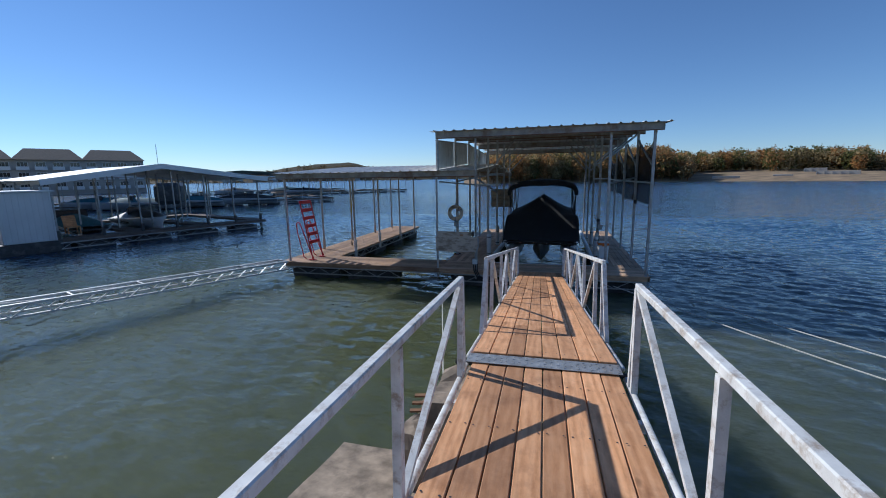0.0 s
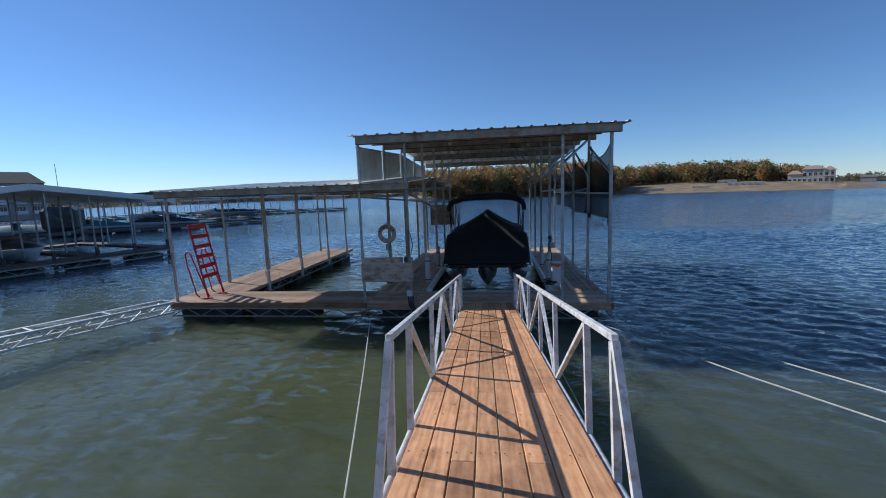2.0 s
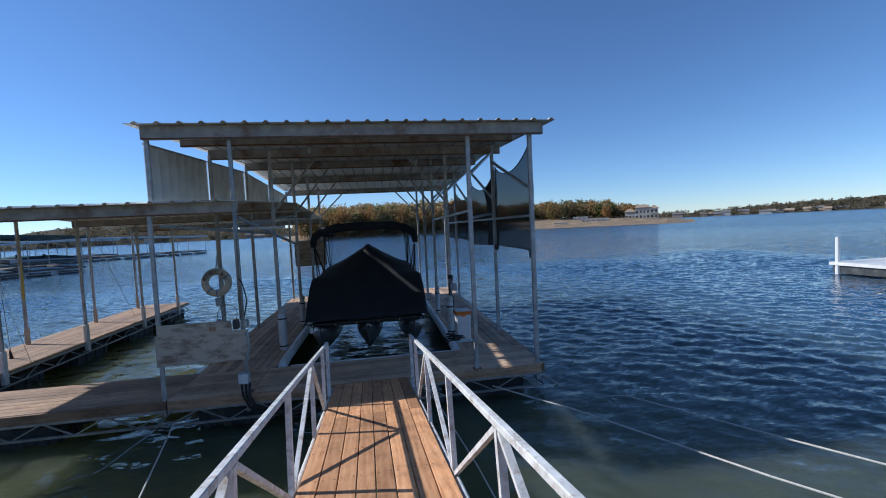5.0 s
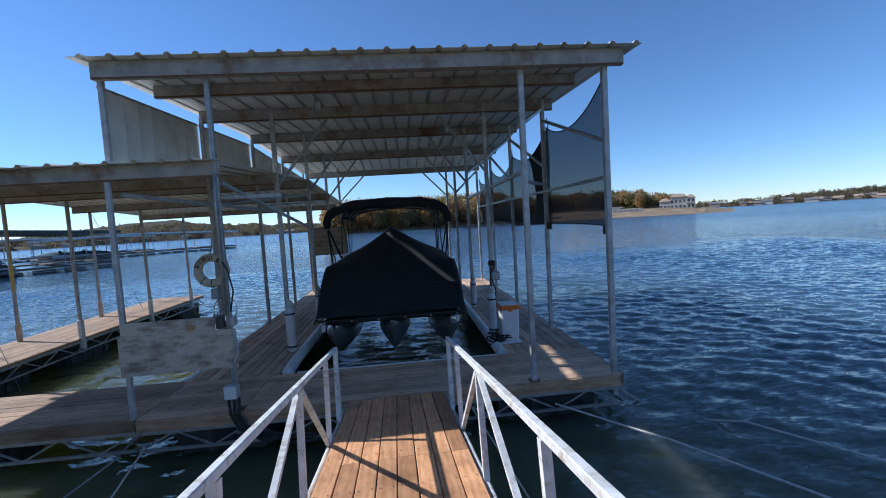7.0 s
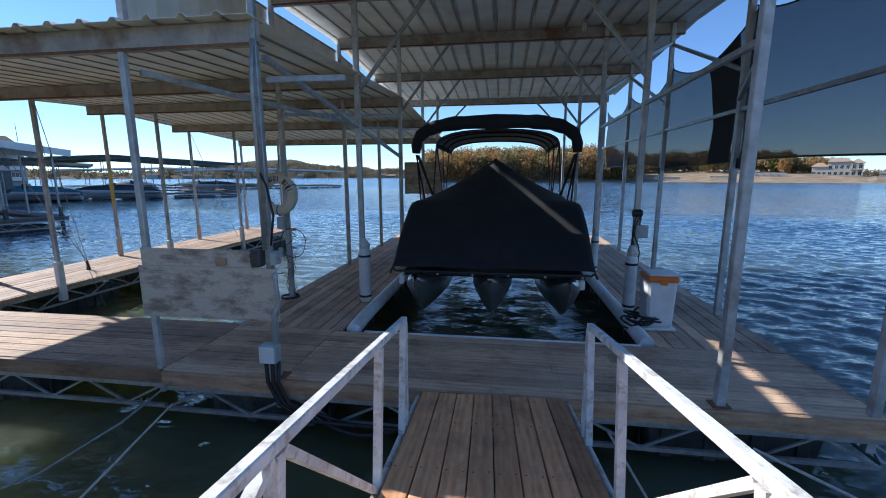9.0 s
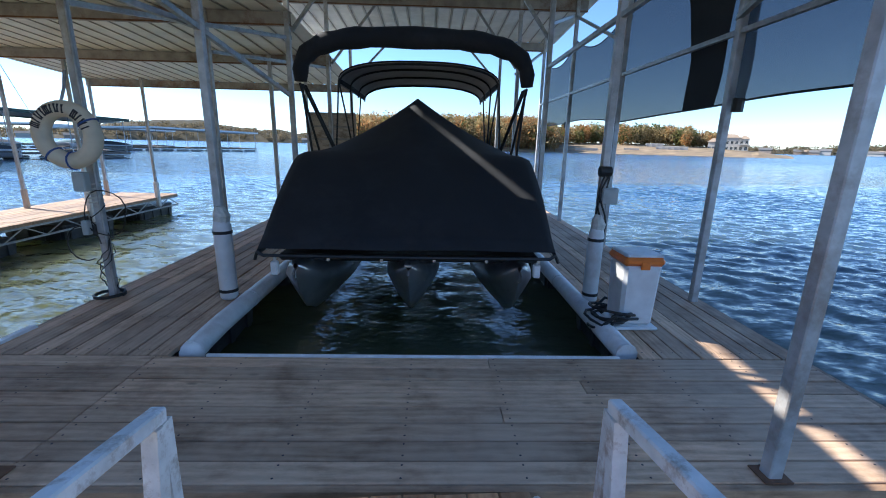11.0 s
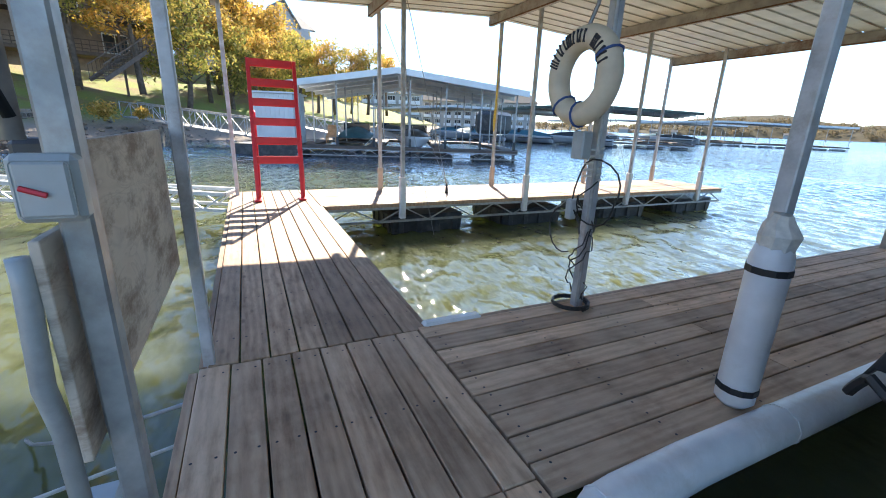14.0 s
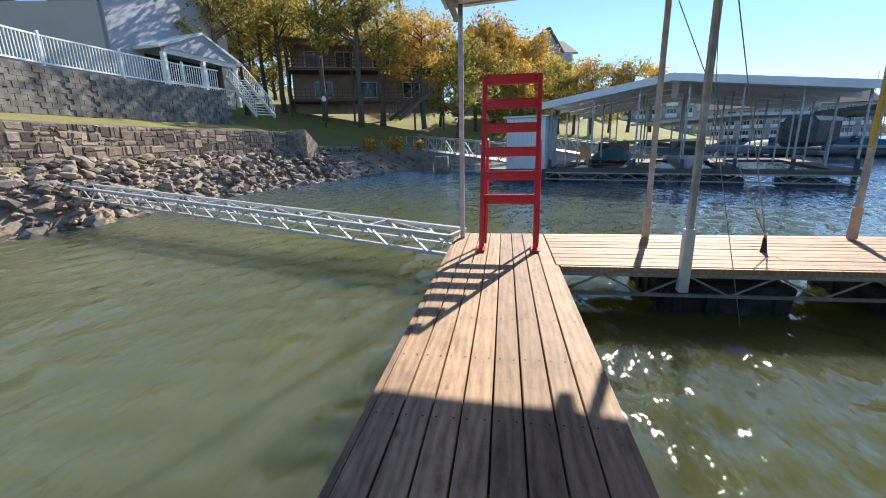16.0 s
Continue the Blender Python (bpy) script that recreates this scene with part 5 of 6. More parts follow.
# ---- white fence on the block wall ----
def fence():
    for (p, n), (q, m) in zip(W2[::3], W2[3::3] + W2[-1:]):
        t = thing("fence_panel", (p.x, p.y, 4.32), "white picket railing panel on the retaining wall", "fence", "white fence panels")
        a, b = p + n * 0.15 - p, q + m * 0.15 - p
        part("post", bar((a.x, a.y, 0), (a.x, a.y, 1.2), 0.09, bevel=0.01), M_TRIM, t)
        for z in (0.12, 1.05):
            part("rail", bar((a.x, a.y, z), (b.x, b.y, z), 0.05, 0.06), M_TRIM, t)
        k = max(4, int((b - a).length / 0.125))
        for i in range(1, k):
            c = a.lerp(b, i / k)
            part("picket", bar((c.x, c.y, 0.12), (c.x, c.y, 1.05), 0.028), M_TRIM, t)


fence()


# ---- houses ----
def window(t, c, ux, w, h, mullions=1, name="window"):
    """A framed window; c its centre, ux the unit vector along the wall; the outside is to the right of ux seen from above."""
    c, ux = Vector(c), Vector((*ux, 0)).normalized()
    out = Vector((ux.y, -ux.x, 0))
    fr = bmesh.new()
    for s in (-1, 1):
        bm_bar(fr, c + ux * s * w / 2 + out * 0.03 - Vector((0, 0, h / 2)), c + ux * s * w / 2 + out * 0.03 + Vector((0, 0, h / 2)), 0.09, 0.08)
        bm_bar(fr, c - ux * w / 2 + out * 0.03 + Vector((0, 0, s * h / 2)), c + ux * w / 2 + out * 0.03 + Vector((0, 0, s * h / 2)), 0.08, 0.09)
    for i in range(mullions):
        x = -w / 2 + w * (i + 1) / (mullions + 1)
        bm_bar(fr, c + ux * x + out * 0.03 - Vector((0, 0, h / 2)), c + ux * x + out * 0.03 + Vector((0, 0, h / 2)), 0.07, 0.06)
    wob = part(name, fr, M_TRIM, t)
    part("pane", bar(c - ux * (w / 2 - 0.03) + out * 0.012, c + ux * (w / 2 - 0.03) + out * 0.012, 0.02, h - 0.06), M_PANE, wob)


def siding(t, a, b, z0, z1, mat, name="wall", gable=0.0, boards=True):
    a, b = Vector((*a, 0)), Vector((*b, 0))
    ux = (b - a).normalized()
    out = Vector((ux.y, -ux.x, 0))
    bm = bmesh.new()
    bm_bar(bm, a + Vector((0, 0, (z0 + z1) / 2)) - out * 0.1, b + Vector((0, 0, (z0 + z1) / 2)) - out * 0.1, 0.2, z1 - z0)
    if gable:
        m = (a + b) / 2
        q = [bm.verts.new(v + Vector((0, 0, z))) for v, z in ((a, z1), (b, z1), (m, z1 + gable), (a - out * 0.2, z1), (b - out * 0.2, z1), (m - out * 0.2, z1 + gable))]
        bm.faces.new(q[:3])
        bm.faces.new(q[3:])
        bm.faces.new((q[0], q[2], q[5], q[3]))
        bm.faces.new((q[1], q[2], q[5], q[4]))
    w = part(name, bm, mat, t)
    if boards:
        lb = bmesh.new()
        z = z0 + 0.1
        while z < z1 + gable - 0.1:
            k = 1.0 if z < z1 else max(0.02, 1 - (z - z1) / gable)
            m = (a + b) / 2
            bm_bar(lb, m + (a - m) * k + Vector((0, 0, z)) + out * 0.004, m + (b - m) * k + Vector((0, 0, z)) + out * 0.004, 0.02, 0.04)
            z += 0.18
        tagged(part("lap_boards", lb, mat, w), kind="stuff")
    return w


def roof_plane(t, pts, mat, thick=0.18, name="roof"):
    bm = bmesh.new()
    bm.faces.new([bm.verts.new(p) for p in pts])
    return solid(part(name, bm, mat, t), thick, 0)


def grey_house():
    A, B = Vector((-25.1, -8.72)), Vector((-34.0, -7.57))
    t = thing("grey_house", (0, 0, 0), "grey lap-sided two-storey house with white trim and a covered porch", "house")
    ux = (A - B).normalized()
    n = Vector((ux.y, -ux.x))
    if n.y < 0:
        n = -n
    siding(t, B, A, 4.2, 10.0, M_SIDING, "wall", 2.6)
    C = A - n * 9 + ux * 3.0
    siding(t, A, C, 4.2, 9.2, M_STUCCO, "wall")
    m = (A + B) / 2
    for s, e in ((1, A), (-1, B)):
        e2 = e + ux * s * 0.6
        roof_plane(t, [(m.x + n.x * 0.5, m.y + n.y * 0.5, 12.75), (e2.x + n.x * 0.5, e2.y + n.y * 0.5, 9.72), (e2.x - n.x * 12, e2.y - n.y * 12, 9.72), (m.x - n.x * 12, m.y - n.y * 12, 12.75)], M_SHINGLE)
        part("barge_board", bar((m.x + n.x * 0.5, m.y + n.y * 0.5, 12.72), (e2.x + n.x * 0.5, e2.y + n.y * 0.5, 9.68), 0.06, 0.26), M_TRIM, t)
    for k, z, w, h in ((0.08, 5.6, 1.0, 1.3), (0.10, 9.0, 1.2, 1.1), (0.34, 9.4, 0.8, 1.0), (0.80, 9.6, 1.3, 1.2)):
        c = B + (A - B) * k
        window(t, (c.x, c.y, z), (ux.x, ux.y), w, h)
    e = (C - A).normalized()
    for d in (1.6, 3.4, 5.2, 7.2):
        c = A + e * d
        window(t, (c.x, c.y, 7.5), (e.x, e.y), 0.75, 1.3, 0)
    # porch
    P, Q = B + (A - B) * 0.16, B + (A - B) * 0.80
    d = 1.8
    for s in (0.0, 0.5, 1.0):
        c = P + (Q - P) * s + n * d
        part("porch_post", bar((c.x, c.y, 4.2), (c.x, c.y, 6.9), 0.24), M_TRIM, t)
    a, b = P + n * d, Q + n * d
    part("porch_beam", bar((a.x, a.y, 7.0), (b.x, b.y, 7.0), 0.25, 0.35), M_TRIM, t)
    c = (a + b) / 2
    siding(t, a, b, 7.1, 7.25, M_SIDING, "porch_gable", 1.1)
    g = (P + Q) / 2
    for e0, e1 in ((a, P), (b, Q)):
        k = (e0 - c).normalized() * 0.5
        roof_plane(t, [(c.x + n.x * 0.3, c.y + n.y * 0.3, 8.45), (e0.x + k.x + n.x * 0.3, e0.y + k.y + n.y * 0.3, 7.1), (e1.x + k.x, e1.y + k.y, 7.1), (g.x, g.y, 8.45)], M_TRIM, 0.14, "porch_roof")
    part("porch_screen", bar((P.x + n.x * 0.4, P.y + n.y * 0.4, 5.55), (Q.x + n.x * 0.4, Q.y + n.y * 0.4, 5.55), 0.04, 2.7), M_PANE, t, "dark insect screen")
    part("porch_rail", bar((a.x, a.y, 5.3), (b.x, b.y, 5.3), 0.06, 0.07), M_TRIM, t)
    for i in range(1, 30):
        c2 = a + (b - a) * (i / 30)
        part("baluster", bar((c2.x, c2.y, 4.3), (c2.x, c2.y, 5.3), 0.03), M_TRIM, t)


grey_house()


def stair(name, a, b, width, n, label, mat):
    a, b = Vector(a), Vector(b)
    t = thing(name, tuple(a), label, "stairs")
    d = b - a
    h = Vector((d.x, d.y, 0)).normalized()
    s = Vector((-h.y, h.x, 0)) * width / 2
    for k in (-1, 1):
        part("stringer", bar(s * k, d + s * k, 0.08, 0.26), mat, t)
        part("handrail", bar(s * k + Vector((0, 0, 0.95)), d + s * k + Vector((0, 0, 0.95)), 0.06, 0.07), mat, t)
        for i in range(n + 1):
            p = d * (i / n) + s * k
            part("baluster", bar(p, p + Vector((0, 0, 0.95)), 0.035), mat, t)
    for i in range(n):
        p = d * ((i + 0.5) / n)
        part("tread", bar(p - s, p + s, 0.28, 0.04), mat, t)


stair("white_stairs", (-30.6, -3.0, 3.4), (-32.6, -6.2, 6.2), 1.3, 14, "white wooden stairs climbing the bank beside the fence", M_TRIM)


def brown_house():
    t = thing("brown_house", (0, 0, 0), "brown two-level lake house on posts with long timber decks", "house")
    A, B = Vector((-42.0, -7.0)), Vector((-46.5, 7.0))
    ux = (B - A).normalized()
    n = Vector((ux.y, -ux.x))
    if n.x < 0:
        n = -n
    siding(t, A - n * 2.5, B - n * 2.5, 4.5, 11.0, M_BROWN, "wall", 0, False)
    E = A - n * 12
    siding(t, E, A - n * 2.5, 4.5, 10.6, M_BROWN, "wall", 2.0, False)
    for z, d0, d1 in ((8.4, -0.2, 2.4), (5.6, 0.0, 2.4)):
        a, b = A + n * (d1 - 2.4), B + n * (d1 - 2.4)
        c = (A + B) / 2 - n * 1.2
        part("deck_floor", bar((A.x - n.x * 1.2, A.y - n.y * 1.2, z), (B.x - n.x * 1.2, B.y - n.y * 1.2, z), 2.6, 0.22), M_EARTHWOOD, t)
        part("fascia", bar((a.x, a.y, z + 0.02), (b.x, b.y, z + 0.02), 0.05, 0.28), M_TRIM if z > 7 else M_EARTHWOOD, t, "pale fascia board" if z > 7 else "")
        for zz in (0.35, 0.65, 1.0):
            part("deck_rail", bar((a.x, a.y, z + zz), (b.x, b.y, z + zz), 0.05, 0.06), M_EARTHWOOD, t)
        for i in range(0, 31):
            c = a + (b - a) * (i / 30)
            part("baluster", bar((c.x, c.y, z), (c.x, c.y, z + 1.0), 0.05), M_EARTHWOOD, t)
    for i in range(6):
        c = A + (B - A) * (i / 5)
        part("deck_post", bar((c.x, c.y, 2.6), (c.x, c.y, 11.0), 0.16), M_EARTHWOOD, t)
    a, b, c, d = A + n * 0.4 - ux * 0.6, B + n * 0.4 + ux * 0.6, B - n * 9, A - n * 9
    roof_plane(t, [(a.x, a.y, 10.9), (b.x, b.y, 10.9), (c.x, c.y, 12.4), (d.x, d.y, 12.4)], M_SHINGLE)
    for i, z in ((0.15, 9.6), (0.35, 9.6), (0.6, 9.6), (0.85, 9.6), (0.2, 6.8), (0.5, 6.8), (0.8, 6.8)):
        c = A - n * 2.5 + (B - A) * i
        window(t, (c.x, c.y, z), (ux.x, ux.y) if (Vector((ux.y, -ux.x)) - n).length < 0.1 else (-ux.x, -ux.y), 1.7, 1.5)


brown_house()
stair("deck_stairs", (-37.5, 4.2, 3.3), (-40.5, 6.3, 5.6), 1.2, 12, "brown timber stairs up to the lake house deck", M_EARTHWOOD)


def gable_condo():
    t = thing("gabled_condo", (0, 0, 0), "tall grey-blue gabled apartment house behind autumn trees", "house")
    A, B = Vector((-74, 5)), Vector((-80, 24))
    ux = (B - A).normalized()
    siding(t, B, A, 6, 15.5, M_SIDING, "wall", 0, False)
    n = Vector((-ux.y, ux.x)) if Vector((-ux.y, ux.x)).x > 0 else Vector((ux.y, -ux.x))
    for k in (0.12, 0.45, 0.78):
        c = A + (B - A) * k
        a, b = c - ux * 2.6 + n * 0.3, c + ux * 2.6 + n * 0.3
        siding(t, a, b, 6, 15.5, M_SIDING, "gable_bay", 3.4, False)
        for s in (a, b):
            m = (a + b) / 2
            roof_plane(t, [(m.x + n.x * 0.4, m.y + n.y * 0.4, 19.05), (s.x + n.x * 0.4, s.y + n.y * 0.4, 15.3), (s.x - n.x * 6, s.y - n.y * 6, 15.3), (m.x - n.x * 6, m.y - n.y * 6, 19.05)], M_SHINGLE, 0.25)
        for z in (8.5, 11.3, 14.1):
            window(t, (c.x + n.x * 0.32, c.y + n.y * 0.32, z), (-n.y, n.x), 2.2, 1.5)
    a, b = A - ux * 1, B + ux * 1
    roof_plane(t, [(a.x, a.y, 15.4), (b.x, b.y, 15.4), (b.x - n.x * 6, b.y - n.y * 6, 18.4), (a.x - n.x * 6, a.y - n.y * 6, 18.4)], M_SHINGLE, 0.25)


gable_condo()


def lakeside_condo(cx, cy, yaw, w, floors, label):
    t = thing("lakeside_condo", pose(cx, cy, 0, 0, 0, yaw), label, "apartment building")
    t.scale = (0.8, 0.8, 0.95)
    h = 1.2 + floors * 2.9
    part("wall", box(-w / 2, w / 2, 0, 12, -1, h), M_STUCCO, t)
    for x0 in (-w / 2, -w / 6, w / 6):
        x1 = x0 + w / 3
        bm = bmesh.new()
        q = [bm.verts.new(p) for p in ((x0 - 0.4, -1.4, h - 0.2), (x1 + 0.4, -1.4, h - 0.2), (x1 + 0.4, 13, h - 0.2), (x0 - 0.4, 13, h - 0.2), (x0 + 3, 5, h + 3.2), (x1 - 3, 5, h + 3.2))]
        for f in ((0, 1, 5, 4), (1, 2, 5), (2, 3, 4, 5), (3, 0, 4), (3, 2, 1, 0)):
            bm.faces.new([q[i] for i in f])
        part("roof", bm, M_TAN, t, "tan hipped roof")
    n = int(w / 4.2)
    for f in range(floors):
        z = 1.0 + f * 2.9
        for i in range(n):
            x = -w / 2 + (i + 0.5) * w / n
            window(t, (x, -0.02, z + 1.25), (1, 0), 2.6, 1.9, 2)
            b = part("balcony", box(x - 1.6, x + 1.6, -1.2, -0.05, z - 0.1, z + 0.08), M_TRIM, t)
            part("balcony_rail", box(x - 1.6, x + 1.6, -1.2, -1.15, z + 0.08, z + 0.95), M_TRIM, b)


lakeside_condo(-136, 86, 58, 54, 3, "pale three-storey lakeside condominium with tan roofs")
lakeside_condo(-122, 48, 66, 30, 4, "pale four-storey lakeside condominium with a tan roof")

# ---- bank details ----
t = thing("garden_lamp", (-31.4, 0.9, 2.55), "black garden lamp post with a white globe", "lamp")
part("post", pipe([(0, 0, 0), (0, 0, 1.75)], 0.05, 8), M_BLACK, t)
part("globe", pipe([(0, 0, 1.72), (0, 0, 1.80), (0, 0, 1.95), (0, 0, 2.08)], [0.07, 0.16, 0.16, 0.05], 12), M_WHITE, t, "white glass globe", True)
for x, y in ((-34.6, 7.4), (-31.0, 9.0)):
    t = thing("concrete_anchor", (x, y, -0.75), "square concrete anchor block at the waterline", "concrete block", "anchor blocks")
    part("block", box(-0.45, 0.45, -0.45, 0.45, 0, 1.25, 0.06), M_CONC, t)


def side_gangway(a, b, label):
    a, b = Vector(a), Vector(b)
    t = thing("side_gangway", tuple(a), label, "gangway", "neighbouring gangways")
    d = b - a
    h = Vector((d.x, d.y, 0)).normalized()
    s = Vector((-h.y, h.x, 0)) * 0.6
    part("deck", bar((0, 0, 0), d, 1.2, 0.08), M_GALV, t)
    n = max(3, int(d.length / 1.1))
    for k in (-1, 1):
        part("top_rail", bar(s * k + Vector((0, 0, 1.0)), d + s * k + Vector((0, 0, 1.0)), 0.07), M_GALV, t)
        for i in range(n + 1):
            p = d * (i / n) + s * k
            part("baluster", bar(p, p + Vector((0, 0, 1.0)), 0.05), M_GALV, t)
            if i < n:
                part("diagonal", bar(p + Vector((0, 0, 1.0 * (i % 2))), d * ((i + 1) / n) + s * k + Vector((0, 0, 1.0 * ((i + 1) % 2))), 0.04), M_GALV, t)


side_gangway((-37.8, 5.6, 1.0), (-27.2, 14.8, 0.05), "galvanized truss gangway from the bank to the next dock")
side_gangway((-44.5, 15.0, 1.0), (-36.0, 20.5, 0.05), "galvanized truss gangway farther along the bank")


# ---- neighbouring docks ----
def small_boat(t_at, yaw, length, label, mat):
    t = thing("moored_boat", pose(*t_at, 0, 0, yaw), label, "boat", "moored boats")

    def hull(u, v):
        x = (v - 0.5) * 2
        w = 1.15 * (1 - max(0, (u - 0.55) / 0.45) ** 2.2)
        z = 0.75 + 0.25 * u - (1 - abs(x) ** 1.6) * (0.75 + 0.1 * u)
        return Vector((w * x, u * length, z))
    solid(part("hull", grid_bm(12, 12, hull), M_HULL, t, "white hull", True), 0.03)
    part("cover", grid_bm(12, 8, lambda u, v: Vector((1.12 * (1 - max(0, (u - 0.55) / 0.45) ** 2.2) * (v - 0.5) * 2, u * length, 0.78 + 0.25 * u + 0.55 * math.sin(math.pi * v) * math.sin(math.pi * min(1, u * 1.1)) ** 0.6))), mat, t, "fitted boat cover", True)
    part("windscreen", box(-0.85, 0.85, length * 0.48, length * 0.52, 1.1, 1.65, 0.04), M_PANE, t)
    part("stripe", box(-1.13, 1.13, 0.05, length * 0.5, 0.50, 0.60, 0.02), M_BLACKPL, t)


def neighbour(name, m, w, dep, eave, rise, roof_mat, label, bays, simple=False):
    """A covered dock: local x along its front, y away; gable ridge runs along y over its middle third."""
    t = thing(name, m, label, "boat dock")
    pk = w * 0.44
    prof = [(-0.5, eave), (pk, eave + rise), (w + 0.5, eave)]
    for (xa, za), (xb, zb) in zip(prof, prof[1:]):
        bm = bmesh.new()
        bm.faces.new([bm.verts.new(p) for p in ((xa, -0.6, za), (xb, -0.6, zb), (xb, dep + 0.6, zb), (xa, dep + 0.6, za))])
        solid(part("roof", bm, roof_mat, t, "metal roof slope"), 0.05, 0)
        for y in (-0.6, dep + 0.6):
            part("fascia", bar((xa, y, za - 0.10), (xb, y, zb - 0.10), 0.03, 0.30), M_WHITEROOF if not simple else roof_mat, t)
        for i in range(1, 4):
            y = dep * i / 4
            part("roof_beam", bar((xa + 0.3, y, za - 0.16), (xb, y, zb - 0.16), 0.06, 0.2), M_SHEET, t)
    for y in (0, dep):
        part("walkway", box(-0.1, w + 0.1, y - 0.55, y + 0.75, -0.16, 0.0), M_EARTHWOOD, t)
    nb = bays
    for i in range(nb + 1):
        x = w * i / nb
        part("finger", box(x - 0.45, x + 0.45, 0.8, dep - 0.6, -0.16, -0.004), M_EARTHWOOD, t)
    fr = [(-0.1, -0.58), (w + 0.1, -0.58)]
    bm = bmesh.new()
    for z in (-0.2, -0.5):
        bm_bar(bm, (-0.1, -0.6, z + 0.05), (w + 0.1, -0.6, z + 0.05), 0.05)
    k = int(w / 0.5)
    for i in range(k):
        xa, xb = -0.1 + (w + 0.2) * i / k, -0.1 + (w + 0.2) * (i + 1) / k
        bm_bar(bm, (xa, -0.6, -0.15 if i % 2 else -0.45), (xb, -0.6, -0.45 if i % 2 else -0.15), 0.025)
    part("edge_truss", bm, M_GALV, t)
    n = max(3, int(w / 2.3))
    for i in range(n):
        x = w * (i + 0.5) / n
        part("float", box(x - 0.85, x + 0.85, -0.5, 0.6, -0.85, -0.30, 0.05), M_BLACKPL, t)
    cols = nb * 2 if not simple else nb
    for i in range(cols + 1):
        x = w * i / cols
        zt = eave + rise * (x / pk if x < pk else (w - x) / (w - pk)) - 0.05
        for y in ([0.0, dep * 0.33, dep * 0.66, dep] if not simple else [0.0, dep]):
            part("post", bar((x, y, -0.5 if y == 0 else 0), (x, y, zt), 0.075), M_GALV, t)
            if y == 0 and not simple:
                part("pile_sleeve", bar((x, y - 0.08, -0.6), (x, y - 0.08, 0.45), 0.13), M_BLACKPL, t)
    return t


NB = Matrix.Translation((-24.3, 15.4, 0)) @ Matrix.Rotation(math.atan2(10.8, 3.8), 4, 'Z')
neighbour("neighbour_dock", NB, 11.3, 10.5, 3.0, 0.85, M_WHITEROOF, "neighbouring covered dock with a pale gable roof and grey decks", 3)
t = thing("storage_shed", NB @ Matrix.Translation((-1.9, 0.2, 0.0)), "pale blue-white corrugated shed on the neighbouring dock", "shed")
part("wall", box(-0.2, 1.75, -0.7, 1.6, 0, 2.45, 0.02), M_WHITEROOF, t)
for i in range(9):
    part("corrugation", box(-0.1 + i * 0.22, -0.03 + i * 0.22, -0.73, -0.701, 0.02, 2.42), M_WHITEROOF, t)
    part("corrugation", box(1.751, 1.78, -0.55 + i * 0.25, -0.48 + i * 0.25, 0.02, 2.42), M_WHITEROOF, t)
part("base", box(-1.2, 1.9, -0.8, 1.8, -0.6, -0.004), M_BLACKPL, t)
part("shed_roof", box(-0.35, 1.9, -0.85, 1.75, 2.45, 2.52), M_WHITEROOF, t)
for x, y, yaw, L, c in ((2.2, 3.2, 0, 6.5, M_TEAL), (6.0, 9.0, 180, 6.0, M_BLACKPL)):
    m = NB @ pose(x, y, WATER + 0.05, 0, 0, yaw)
    small_boat(tuple(m.translation), math.degrees(m.to_euler().z), L, "white motor boat with a teal cover on its lift" if c is M_TEAL else "white motor boat with a dark cover in its slip", c)
t = thing("wooden_chair", NB @ Matrix.Translation((1.2, 2.4, 0.0)), "tan wooden deck chair on the neighbouring dock", "chair")
part("seat", box(-0.3, 0.3, -0.3, 0.3, 0.36, 0.42), M_NEW, t)
part("backrest", bar((0, 0.3, 0.4), (0, 0.55, 1.0), 0.6, 0.04, (0, 1, 0)), M_NEW, t)
for sx in (-0.27, 0.27):
    for sy in (-0.27, 0.27):
        part("leg", bar((sx, sy, 0), (sx, sy, 0.36), 0.06), M_NEW, t)

neighbour("green_roof_dock", pose(-48, 42, 0, 0, 0, 46), 22, 14, 3.4, 0.7, M_GREENROOF, "far covered dock with a dark green roof", 5, True)
neighbour("white_roof_dock", pose(-62, 30, 0, 0, 0, 50), 26, 12, 3.2, 0.6, M_WHITEROOF, "far covered dock with a long white roof", 6, True)
neighbour("white_roof_dock", pose(-84, 78, 0, 0, 0, 48), 40, 14, 3.2, 0.6, M_WHITEROOF, "far covered marina dock with a long white roof", 8, True)
neighbour("white_roof_dock", pose(-58, 78, 0, 0, 0, 40), 30, 10, 3.0, 0.5, M_WHITEROOF, "low far marina dock with a white roof", 6, True)
for k, (x, y, yaw) in enumerate(((-42, 46, 130), (-37.5, 51, 130), (-45.5, 41.5, 130), (-58, 34, 135), (-51, 42, 135), (-70, 86, 130), (-60, 92, 130), (-50, 84, 120))):
    small_boat((x, y, WATER + 0.1), yaw, 8.0, "white cruiser moored at the far marina dock", M_BLACKPL if k % 2 else M_TEAL)
t = thing("marker_pole", (-75, 66, -1), "thin mast standing among the far docks", "pole")
part("mast", pipe([(0, 0, 0), (0, 0, 11)], [0.06, 0.04], 6), M_GALV, t)
t = thing("covered_lift", pose(-40, 36.5, 0, 0, 0, 40), "dark covered boat lift at the far dock", "boat lift")
part("cover", box(-1.2, 1.2, -2.6, 2.6, 0.5, 2.7, 0.35), M_BLACKPL, t)
for x in (-1.2, 1.2):
    part("pile", bar((x, 0, -0.8), (x, 0, 2.2), 0.1), M_POST, t)

